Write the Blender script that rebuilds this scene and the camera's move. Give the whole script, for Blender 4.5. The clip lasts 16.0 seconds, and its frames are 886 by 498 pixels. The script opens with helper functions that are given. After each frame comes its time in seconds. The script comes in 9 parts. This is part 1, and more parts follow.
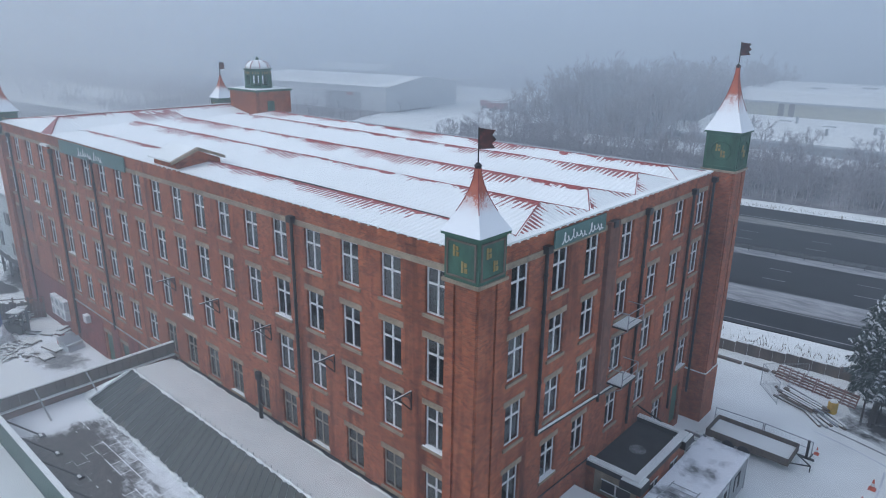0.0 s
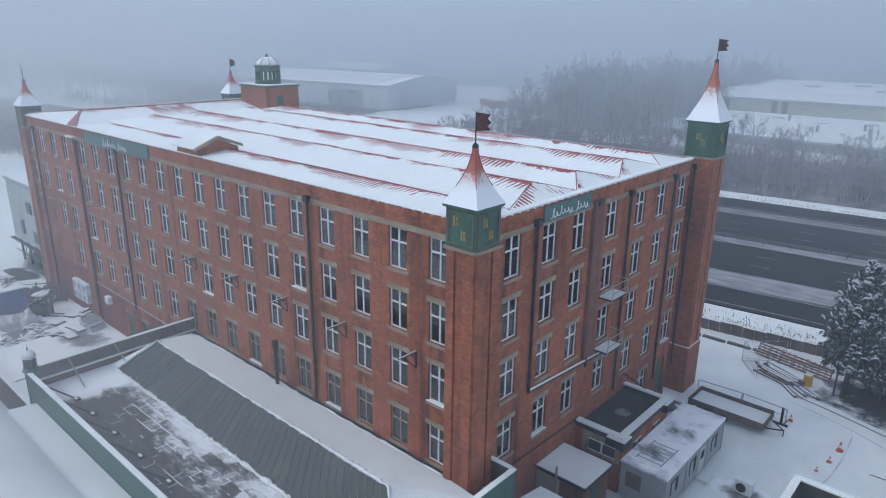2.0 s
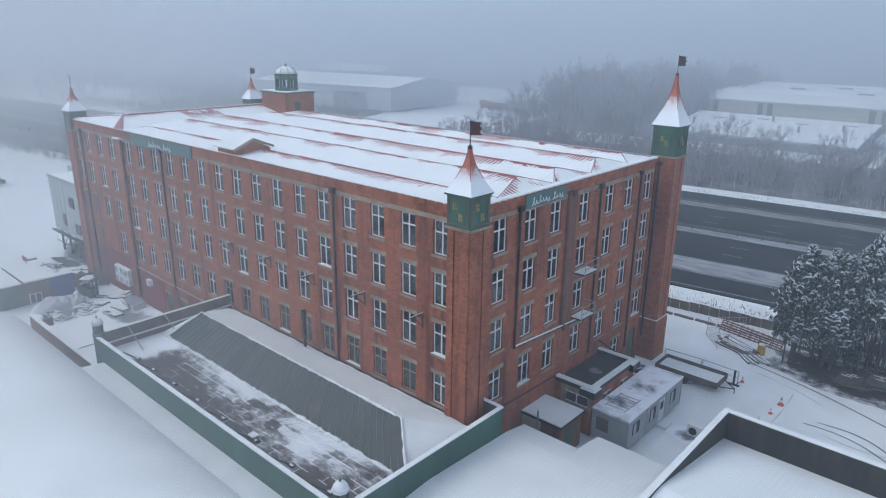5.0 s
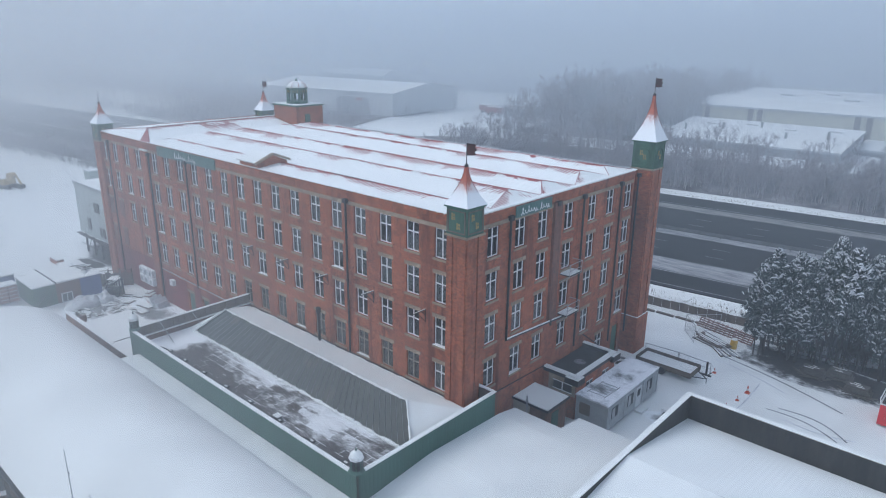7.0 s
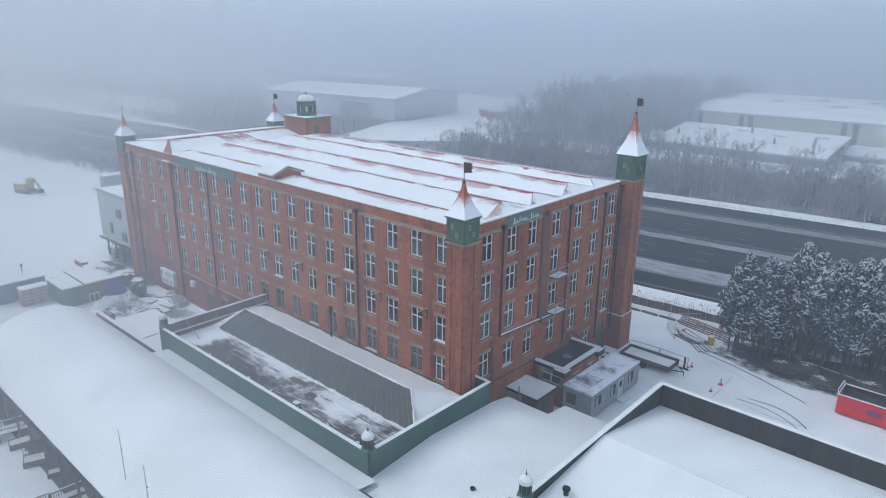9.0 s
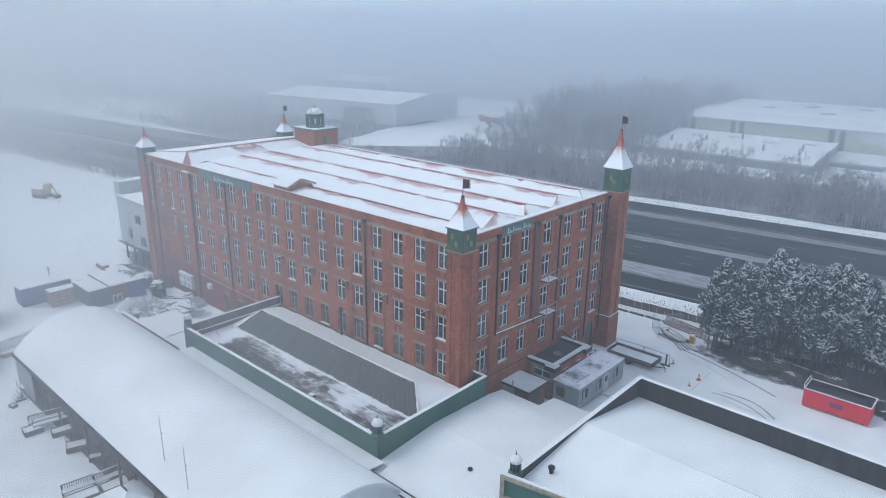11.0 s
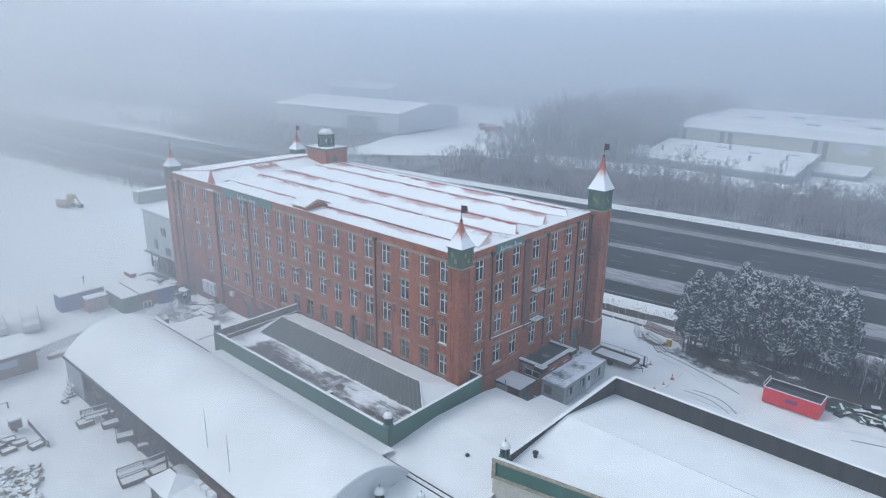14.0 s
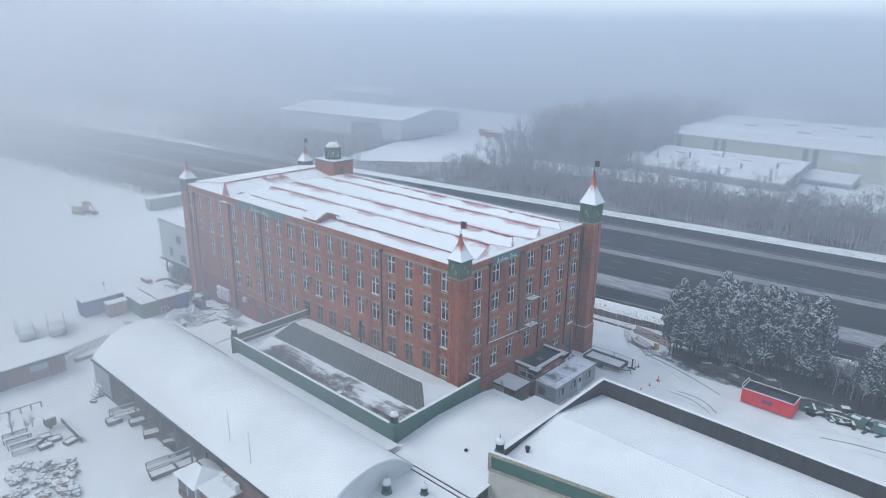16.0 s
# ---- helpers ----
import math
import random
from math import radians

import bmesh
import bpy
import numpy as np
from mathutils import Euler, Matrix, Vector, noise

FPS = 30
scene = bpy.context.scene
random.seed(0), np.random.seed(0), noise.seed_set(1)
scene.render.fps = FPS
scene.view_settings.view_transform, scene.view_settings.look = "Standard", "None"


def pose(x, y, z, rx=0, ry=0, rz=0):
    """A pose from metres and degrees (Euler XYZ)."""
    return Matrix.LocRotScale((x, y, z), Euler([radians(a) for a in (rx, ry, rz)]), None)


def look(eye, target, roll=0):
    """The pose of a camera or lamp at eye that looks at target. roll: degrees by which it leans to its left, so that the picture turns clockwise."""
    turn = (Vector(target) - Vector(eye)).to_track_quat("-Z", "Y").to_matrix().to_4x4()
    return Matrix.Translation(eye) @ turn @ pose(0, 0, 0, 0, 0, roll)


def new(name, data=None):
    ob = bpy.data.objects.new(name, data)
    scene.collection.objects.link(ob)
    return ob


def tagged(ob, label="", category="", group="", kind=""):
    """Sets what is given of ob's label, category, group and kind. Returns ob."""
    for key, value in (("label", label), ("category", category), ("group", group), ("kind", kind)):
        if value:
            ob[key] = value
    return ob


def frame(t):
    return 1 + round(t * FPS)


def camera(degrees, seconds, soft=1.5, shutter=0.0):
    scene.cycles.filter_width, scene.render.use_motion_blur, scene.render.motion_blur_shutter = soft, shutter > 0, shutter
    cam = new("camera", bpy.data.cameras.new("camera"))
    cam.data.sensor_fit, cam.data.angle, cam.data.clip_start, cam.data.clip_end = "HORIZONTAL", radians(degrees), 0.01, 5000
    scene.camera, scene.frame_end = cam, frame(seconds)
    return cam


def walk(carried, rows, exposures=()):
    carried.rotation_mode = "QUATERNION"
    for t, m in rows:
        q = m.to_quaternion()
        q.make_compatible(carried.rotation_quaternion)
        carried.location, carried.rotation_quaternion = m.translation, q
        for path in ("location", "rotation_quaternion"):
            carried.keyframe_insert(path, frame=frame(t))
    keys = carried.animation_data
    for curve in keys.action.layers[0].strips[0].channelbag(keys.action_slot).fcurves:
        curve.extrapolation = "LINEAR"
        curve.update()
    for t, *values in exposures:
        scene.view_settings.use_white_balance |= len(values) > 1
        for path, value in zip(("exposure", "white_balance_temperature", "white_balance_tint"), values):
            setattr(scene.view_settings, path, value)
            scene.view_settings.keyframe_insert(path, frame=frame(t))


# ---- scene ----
cam = camera(66.8, 16.0, soft=1.0)
METRES, EYE, TILT, LEAN, TURN = 44.0, 26.05, 0.0, 0.0, 41.7
ROWS = [
    (0.0, 0.0, 0.0, 0.0, 0.23, -17.7, -0.71),
    (0.5, -0.0001, -0.0152, -0.0007, 0.23, -17.7, -0.7),
    (1.0, -0.0005, -0.0351, -0.0018, 0.23, -17.7, -0.69),
    (1.5, -0.0007, -0.059, -0.0027, 0.24, -17.7, -0.68),
    (2.0, -0.0009, -0.0856, -0.0036, 0.25, -17.72, -0.68),
    (2.5, -0.0011, -0.1141, -0.0039, 0.27, -17.74, -0.68),
    (3.0, -0.0014, -0.1442, -0.0018, 0.28, -17.75, -0.66),
    (3.5, -0.0016, -0.175, 0.0037, 0.29, -17.76, -0.67),
    (4.0, -0.0016, -0.2066, 0.0101, 0.3, -17.76, -0.66),
    (6.5, -0.001, -0.3639, 0.0618, 0.34, -17.71, -0.63),
    (7.0, -0.0007, -0.3951, 0.0742, 0.36, -17.72, -0.64),
    (7.5, -0.0001, -0.4259, 0.0868, 0.39, -17.73, -0.62),
    (8.0, -0.0002, -0.4568, 0.0995, 0.39, -17.74, -0.6),
    (8.5, 0.0001, -0.4875, 0.1119, 0.42, -17.74, -0.62),
    (9.0, 0.0002, -0.518, 0.125, 0.42, -17.75, -0.63),
    (11.5, -0.001, -0.6673, 0.1921, 0.45, -17.74, -0.67),
    (12.0, -0.001, -0.6963, 0.2071, 0.45, -17.75, -0.67),
    (12.5, -0.0011, -0.7249, 0.2228, 0.47, -17.76, -0.66),
    (13.0, -0.0011, -0.7535, 0.2389, 0.48, -17.77, -0.66),
    (13.5, -0.0012, -0.7822, 0.2554, 0.5, -17.78, -0.65),
    (14.0, -0.0012, -0.811, 0.2716, 0.52, -17.77, -0.65),
    (14.5, -0.0014, -0.8395, 0.2888, 0.55, -17.79, -0.65),
    (15.0, -0.0014, -0.8681, 0.3054, 0.57, -17.79, -0.65),
    (15.5, -0.0011, -0.8964, 0.3222, 0.61, -17.79, -0.66),
    (16.0, -0.0008, -0.9246, 0.3386, 0.63, -17.78, -0.66),
]
walk(cam, [(t, pose(0, 0, EYE, TILT, LEAN, TURN) @ pose(METRES * x, METRES * y, METRES * z, 90 + pitch, roll, yaw)) for t, x, y, z, yaw, pitch, roll in ROWS], [(0.0, 0.83, 5800, 8.5), (16.0, 1.06, 5930, 8.2)])



# ---- world and light ----
GROUND = -0.4
world = bpy.data.worlds.new("winter_sky")
scene.world = world
world.use_nodes = True
wn = world.node_tree.nodes
wl = world.node_tree.links
wn.clear()
sky = wn.new("ShaderNodeTexSky")
sky.sky_type = "NISHITA"
sky.sun_disc = False
sky.sun_elevation = radians(46)
sky.sun_rotation = radians(230)
sky.air_density, sky.dust_density, sky.ozone_density = 1.0, 0.6, 1.5
bg = wn.new("ShaderNodeBackground")
bg.inputs["Strength"].default_value = 0.15
wo = wn.new("ShaderNodeOutputWorld")
veil = wn.new("ShaderNodeHueSaturation")
veil.inputs["Saturation"].default_value = 0.45
wl.new(sky.outputs[0], veil.inputs["Color"])
wl.new(veil.outputs[0], bg.inputs["Color"])
wl.new(bg.outputs[0], wo.inputs["Surface"])
sun_data = bpy.data.lights.new("sun", "SUN")
sun_data.energy, sun_data.angle, sun_data.color = 0.62, radians(45), (1.0, 0.96, 0.9)
sun = new("sun", sun_data)
sun.matrix_world = look((-150, -125, 201), (0, 0, 0))


# ---- materials ----
def material(name, base, rough=0.7, metal=0.0):
    """A node material; returns it with its tree, its surface node and a function that adds nodes."""
    m = bpy.data.materials.new(name)
    m.use_nodes = True
    nt = m.node_tree
    b = nt.nodes["Principled BSDF"]
    b.inputs["Base Color"].default_value = (*base, 1)
    b.inputs["Roughness"].default_value = rough
    b.inputs["Metallic"].default_value = metal
    b.inputs["Specular IOR Level"].default_value = 0.25
    return m, nt, b


def add(nt, kind, **values):
    n = nt.nodes.new(kind)
    for k, v in values.items():
        n.inputs[k].default_value = v
    return n


def noise_node(nt, scale, detail=4.0, rough=0.55, stretch=None):
    tc = nt.nodes.new("ShaderNodeTexCoord")
    n = add(nt, "ShaderNodeTexNoise", Scale=scale, Detail=detail, Roughness=rough)
    if stretch:
        mp = nt.nodes.new("ShaderNodeMapping")
        mp.inputs["Scale"].default_value = stretch
        nt.links.new(tc.outputs["Object"], mp.inputs["Vector"])
        nt.links.new(mp.outputs[0], n.inputs["Vector"])
    else:
        nt.links.new(tc.outputs["Object"], n.inputs["Vector"])
    return n


def ramp(nt, src, stops):
    r = nt.nodes.new("ShaderNodeValToRGB")
    e = r.color_ramp.elements
    while len(e) < len(stops):
        e.new(0.5)
    for el, (p, c) in zip(e, stops):
        el.position, el.color = p, (*c, 1) if len(c) == 3 else c
    nt.links.new(src, r.inputs[0])
    return r


def mix(nt, fac, a, b, mode="MIX"):
    n = nt.nodes.new("ShaderNodeMix")
    n.data_type, n.blend_type = "RGBA", mode
    for sock, v in ((n.inputs[0], fac), (n.inputs[6], a), (n.inputs[7], b)):
        if hasattr(v, "is_output"):
            nt.links.new(v, sock)
        else:
            sock.default_value = (*v, 1) if isinstance(v, tuple) else v
    return n.outputs[2]


def bump(nt, b, height, strength=0.3, dist=0.02):
    n = add(nt, "ShaderNodeBump", Strength=strength, Distance=dist)
    nt.links.new(height, n.inputs["Height"])
    nt.links.new(n.outputs[0], b.inputs["Normal"])


def mottled(name, dark, light, rough=0.7, metal=0.0, scale=1.5, fine=14.0, relief=0.15, stretch=None):
    """A surface whose colour wanders between two tones at two scales, with a fine relief."""
    m, nt, b = material(name, light, rough, metal)
    n1 = noise_node(nt, scale, 5.0, 0.6, stretch)
    n2 = noise_node(nt, fine, 3.0, 0.6)
    c1 = ramp(nt, n1.outputs[0], [(0.3, dark), (0.7, light)]).outputs[0]
    c2 = ramp(nt, n2.outputs[0], [(0.3, (0.72, 0.72, 0.72)), (0.7, (1, 1, 1))]).outputs[0]
    nt.links.new(mix(nt, 1.0, c1, c2, "MULTIPLY"), b.inputs["Base Color"])
    bump(nt, b, n2.outputs[0], relief, 0.02)
    return m


def snow_material(name, scale=0.35, tone=(0.7, 0.711, 0.693), relief=0.07):
    m, nt, b = material(name, tone, 0.75)
    n1 = noise_node(nt, scale, 4.0, 0.5)
    n2 = noise_node(nt, 5.0, 3.0, 0.6)
    dark = tuple(0.9 * v for v in tone)
    nt.links.new(ramp(nt, n1.outputs[0], [(0.35, dark), (0.62, tone)]).outputs[0], b.inputs["Base Color"])
    add_n = nt.nodes.new("ShaderNodeMath")
    add_n.operation = "MULTIPLY_ADD"
    add_n.inputs[1].default_value = 0.06
    nt.links.new(n2.outputs[0], add_n.inputs[0])
    nt.links.new(n1.outputs[0], add_n.inputs[2])
    bump(nt, b, add_n.outputs[0], relief, 0.05)
    b.inputs["Specular IOR Level"].default_value = 0.2
    return m


def brick_material(name, c1, c2, mortar, scale=1.0):
    """Stretcher-bond brickwork, with soot and damp; runs along both x and y walls."""
    m, nt, b = material(name, c1, 0.85)
    tc = nt.nodes.new("ShaderNodeTexCoord")
    sep = nt.nodes.new("ShaderNodeSeparateXYZ")
    nt.links.new(tc.outputs["Object"], sep.inputs[0])
    s = nt.nodes.new("ShaderNodeMath")
    nt.links.new(sep.outputs[0], s.inputs[0])
    nt.links.new(sep.outputs[1], s.inputs[1])
    comb = nt.nodes.new("ShaderNodeCombineXYZ")
    nt.links.new(s.outputs[0], comb.inputs[0])
    nt.links.new(sep.outputs[2], comb.inputs[1])
    br = add(nt, "ShaderNodeTexBrick", Scale=1.0)
    br.inputs["Color1"].default_value = (*c1, 1)
    br.inputs["Color2"].default_value = (*c2, 1)
    br.inputs["Mortar"].default_value = (*mortar, 1)
    br.inputs["Mortar Size"].default_value = 0.008 * scale
    br.inputs["Brick Width"].default_value = 0.235 * scale
    br.inputs["Row Height"].default_value = 0.083 * scale
    br.inputs["Bias"].default_value = -0.1
    nt.links.new(comb.outputs[0], br.inputs["Vector"])
    big = noise_node(nt, 0.22, 6.0, 0.65)
    mid = noise_node(nt, 1.9, 5.0, 0.65)
    streak = noise_node(nt, 1.0, 5.0, 0.6, (1.3, 1.3, 0.09))
    c = mix(nt, 1.0, br.outputs[0], ramp(nt, big.outputs[0], [(0.3, (0.66, 0.62, 0.62)), (0.66, (1.08, 1.03, 1.0))]).outputs[0], "MULTIPLY")
    c = mix(nt, 1.0, c, ramp(nt, mid.outputs[0], [(0.32, (0.66, 0.65, 0.65)), (0.66, (1.17, 1.17, 1.12))]).outputs[0], "MULTIPLY")
    c = mix(nt, 1.0, c, ramp(nt, streak.outputs[0], [(0.3, (0.46, 0.43, 0.42)), (0.47, (1, 1, 1))]).outputs[0], "MULTIPLY")
    nt.links.new(c, b.inputs["Base Color"])
    bump(nt, b, br.outputs["Fac"], -0.45, 0.012)
    return m


def snowy_metal(name, paint, depth=1.0, bare=0.0):
    """Corrugated painted sheet under snow that has slid off below the ridges; the second texture axis is the distance from the ridge."""
    m, nt, b = material(name, paint, 0.5)
    uv = nt.nodes.new("ShaderNodeUVMap")
    sep = nt.nodes.new("ShaderNodeSeparateXYZ")
    nt.links.new(uv.outputs[0], sep.inputs[0])
    wave = add(nt, "ShaderNodeTexWave", Scale=1.0)
    comb = nt.nodes.new("ShaderNodeCombineXYZ")
    k = nt.nodes.new("ShaderNodeMath")
    k.operation = "MULTIPLY"
    k.inputs[1].default_value = 0.95
    nt.links.new(sep.outputs[0], k.inputs[0])
    nt.links.new(k.outputs[0], comb.inputs[0])
    nt.links.new(comb.outputs[0], wave.inputs["Vector"])
    patch = noise_node(nt, 0.24, 4.0, 0.65)
    fray = noise_node(nt, 1.7, 5.0, 0.75)
    fleck = noise_node(nt, 0.8, 4.0, 0.7)

    def calc(op, a, b, c=None):
        n = nt.nodes.new("ShaderNodeMath")
        n.operation = op
        for k, v in enumerate((a, b, c)):
            if v is None:
                continue
            if hasattr(v, "is_output"):
                nt.links.new(v, n.inputs[k])
            else:
                n.inputs[k].default_value = v
        return n.outputs[0]

    def stretch_range(v, a, b, c, d):
        n = nt.nodes.new("ShaderNodeMapRange")
        for key, q in (("From Min", a), ("From Max", b), ("To Min", c), ("To Max", d)):
            n.inputs[key].default_value = q
        nt.links.new(v, n.inputs["Value"])
        return n.outputs[0]

    # a thin broken bare line at the ridge
    edge = calc("SUBTRACT", calc("MULTIPLY_ADD", fleck.outputs[0], 2.0, -0.68), sep.outputs[1])
    line = stretch_range(edge, 0.08, 0.13, 0.0, 1.0)
    # streaks between the ribs that run down from it where the snow is thin
    reach = stretch_range(patch.outputs[0], 0.4 - bare, 0.68 - bare, 0.0, 1.75 * depth)
    fall = calc("SUBTRACT", reach, calc("MULTIPLY_ADD", fray.outputs[0], 1.5 * depth, sep.outputs[1]))
    thin = stretch_range(fall, -0.6 * depth, 0.3 * depth, 0.0, 1.0)
    comb_ribs = stretch_range(calc("ADD", wave.outputs["Fac"], thin), 1.2, 1.36, 0.0, 0.95)
    mask_v = calc("MAXIMUM", line, comb_ribs)
    rust = noise_node(nt, 1.5, 5.0, 0.6)
    paint_c = ramp(nt, rust.outputs[0], [(0.3, tuple(0.55 * v for v in paint)), (0.7, paint)]).outputs[0]
    big = noise_node(nt, 0.4, 5.0, 0.6)
    snow_c = ramp(nt, big.outputs[0], [(0.3, (0.66, 0.67, 0.65)), (0.6, (0.715, 0.725, 0.704))]).outputs[0]
    nt.links.new(mix(nt, mask_v, snow_c, paint_c), b.inputs["Base Color"])
    bump(nt, b, wave.outputs["Fac"], 0.5, 0.05)
    return m


def glass_material(name, tint, gloss=0.06):
    """A pane: clear, tinted, with a mirror-like face."""
    m = bpy.data.materials.new(name)
    m.use_nodes = True
    nt = m.node_tree
    nt.nodes.clear()
    tr = nt.nodes.new("ShaderNodeBsdfTransparent")
    tr.inputs[0].default_value = (*tint, 1)
    gl = nt.nodes.new("ShaderNodeBsdfGlossy")
    gl.inputs["Roughness"].default_value = gloss
    fr = nt.nodes.new("ShaderNodeFresnel")
    fr.inputs[0].default_value = 2.2
    mx = nt.nodes.new("ShaderNodeMixShader")
    out = nt.nodes.new("ShaderNodeOutputMaterial")
    nt.links.new(fr.outputs[0], mx.inputs[0])
    nt.links.new(tr.outputs[0], mx.inputs[1])
    nt.links.new(gl.outputs[0], mx.inputs[2])
    nt.links.new(mx.outputs[0], out.inputs["Surface"])
    return m


SNOW = snow_material("snow")
SNOW_ROOF = snow_material("roof_snow", 0.6, (0.705, 0.715, 0.694))
BRICK = brick_material("red_brick", (0.385, 0.104, 0.04), (0.2, 0.054, 0.027), (0.32, 0.185, 0.12))
BRICK_OLD = brick_material("brown_brick", (0.20, 0.085, 0.055), (0.14, 0.06, 0.045), (0.16, 0.13, 0.11))
STONE = mottled("gritstone", (0.17, 0.135, 0.1), (0.4, 0.32, 0.225), 0.9, scale=1.1)
ROOF_RED = snowy_metal("red_sheet_under_snow", (0.3, 0.045, 0.036), 1.0, 0.07)
ROOF_WEST = snowy_metal("red_sheet_half_bare", (0.3, 0.045, 0.036), 0.9, 0.05)
RED_METAL = mottled("red_painted_metal", (0.18, 0.028, 0.022), (0.34, 0.056, 0.042), 0.45, scale=2.0)
WHITE = mottled("white_window_paint", (0.62, 0.63, 0.64), (0.8, 0.8, 0.8), 0.4)
GLASS = glass_material("window_glass", (0.55, 0.6, 0.62))
# darkness of rooms put into the colour, for insides and opaque panes
DARK = mottled("painted_room_dark", (0.02, 0.02, 0.022), (0.05, 0.05, 0.05), 0.9)
BLIND = mottled("pale_blind", (0.3, 0.3, 0.29), (0.6, 0.6, 0.58), 0.9, scale=0.8)
IRON = mottled("black_iron", (0.012, 0.012, 0.013), (0.035, 0.034, 0.034), 0.5, 0.3)
GREEN = mottled("green_cladding", (0.03, 0.085, 0.062), (0.05, 0.128, 0.096), 0.45, scale=0.7, stretch=(1, 1, 0.2))
GREEN_OLD = mottled("weathered_green_paint", (0.03, 0.07, 0.045), (0.06, 0.15, 0.1), 0.6, scale=1.2, stretch=(1, 1, 0.4))
SIGN_GREEN = mottled("sign_teal", (0.065, 0.13, 0.118), (0.1, 0.18, 0.162), 0.5)
GOLD = mottled("dull_gold_paint", (0.22, 0.15, 0.05), (0.38, 0.28, 0.1), 0.5)
CREAM = mottled("cream_render", (0.42, 0.4, 0.33), (0.55, 0.53, 0.45), 0.8)
GREY_PANEL = mottled("grey_steel_panel", (0.26, 0.28, 0.29), (0.36, 0.38, 0.39), 0.5)
PALE_PANEL = mottled("pale_steel_panel", (0.5, 0.53, 0.54), (0.62, 0.64, 0.65), 0.5)
TIMBER = mottled("weathered_timber", (0.07, 0.055, 0.045), (0.17, 0.135, 0.105), 0.85, scale=1.2, stretch=(1, 1, 0.3))
ASPHALT = mottled("wet_asphalt", (0.009, 0.009, 0.01), (0.021, 0.021, 0.022), 0.85, scale=0.25, fine=6.0)
ASPHALT.node_tree.nodes["Principled BSDF"].inputs["Specular IOR Level"].default_value = 0.08


def slush_material(name, dark, light, asphalt, bias=0.0):
    """Dirty slush that frays into bare asphalt at both rims; the second texture axis runs from rim (0) to middle (1)."""
    m, nt, b = material(name, light, 0.8)
    uv = nt.nodes.new("ShaderNodeUVMap")
    sep = nt.nodes.new("ShaderNodeSeparateXYZ")
    nt.links.new(uv.outputs[0], sep.inputs[0])
    long = noise_node(nt, 0.5, 5.0, 0.65, (0.05, 1.6, 1.0))
    lump = noise_node(nt, 1.4, 5.0, 0.7, (0.25, 1.0, 1.0))
    s1 = nt.nodes.new("ShaderNodeMath")
    s1.operation = "MULTIPLY_ADD"
    s1.inputs[1].default_value = 1.1
    nt.links.new(long.outputs[0], s1.inputs[0])
    nt.links.new(sep.outputs[1], s1.inputs[2])
    cover = ramp(nt, s1.outputs[0], [(0.62 - bias, (0, 0, 0)), (0.95 - bias, (1, 1, 1))])
    tone = ramp(nt, lump.outputs[0], [(0.32, dark), (0.66, light)])
    nt.links.new(mix(nt, cover.outputs[0], asphalt, tone.outputs[0]), b.inputs["Base Color"])
    b.inputs["Specular IOR Level"].default_value = 0.08
    bump(nt, b, lump.outputs[0], 0.4, 0.04)
    return m


SLUSH = slush_material("dirty_slush", (0.11, 0.11, 0.113), (0.32, 0.32, 0.326), (0.013, 0.013, 0.014), 0.08)
SLUSH_THIN = slush_material("thin_brown_slush", (0.08, 0.078, 0.072), (0.22, 0.216, 0.2), (0.013, 0.013, 0.014))
FELT = mottled("black_roof_felt", (0.015, 0.015, 0.016), (0.04, 0.04, 0.042), 0.6)
STEEL = mottled("galvanised_steel", (0.3, 0.31, 0.32), (0.45, 0.46, 0.47), 0.4, 0.6)
RED_PAINT = mottled("bright_red_paint", (0.62, 0.022, 0.034), (0.8, 0.04, 0.055), 0.4)
BARK = mottled("dark_bark", (0.03, 0.026, 0.022), (0.075, 0.065, 0.055), 0.95)
FROST = mottled("frosted_twigs", (0.22, 0.207, 0.222), (0.47, 0.452, 0.47), 0.95)


def needle_material():
    """Dark conifer sprays, some of them rimed grey."""
    m, nt, b = material("conifer_needles", (0.02, 0.04, 0.03), 0.85)
    geo = nt.nodes.new("ShaderNodeNewGeometry")
    n = noise_node(nt, 0.9, 3.0, 0.6)
    dark = ramp(nt, n.outputs[0], [(0.3, (0.013, 0.024, 0.02)), (0.7, (0.036, 0.054, 0.044))])
    rime = ramp(nt, geo.outputs["Random Per Island"], [(0.62, (0, 0, 0)), (0.98, (0.5, 0.5, 0.5))])
    nt.links.new(mix(nt, rime.outputs[0], dark.outputs[0], (0.42, 0.46, 0.47)), b.inputs["Base Color"])
    b.inputs["Specular IOR Level"].default_value = 0.1
    return m


NEEDLES = needle_material()


def crown_snow_material():
    """Snow caught in conifer sprays, pricked through by dark needles."""
    m, nt, b = material("snow_in_sprays", (0.62, 0.64, 0.65), 0.8)
    n = noise_node(nt, 7.0, 4.0, 0.75)
    nt.links.new(ramp(nt, n.outputs[0], [(0.36, (0.06, 0.08, 0.075)), (0.47, (0.42, 0.44, 0.45)), (0.6, (0.68, 0.7, 0.71))]).outputs[0], b.inputs["Base Color"])
    b.inputs["Specular IOR Level"].default_value = 0.1
    return m


CROWN_SNOW = crown_snow_material()
ORANGE = mottled("orange_plastic", (0.5, 0.09, 0.045), (0.62, 0.13, 0.07), 0.5)
# timber tone a step darker than TIMBER
DARK_TIMBER = mottled("dark_timber", (0.05, 0.045, 0.04), (0.13, 0.118, 0.1), 0.85)


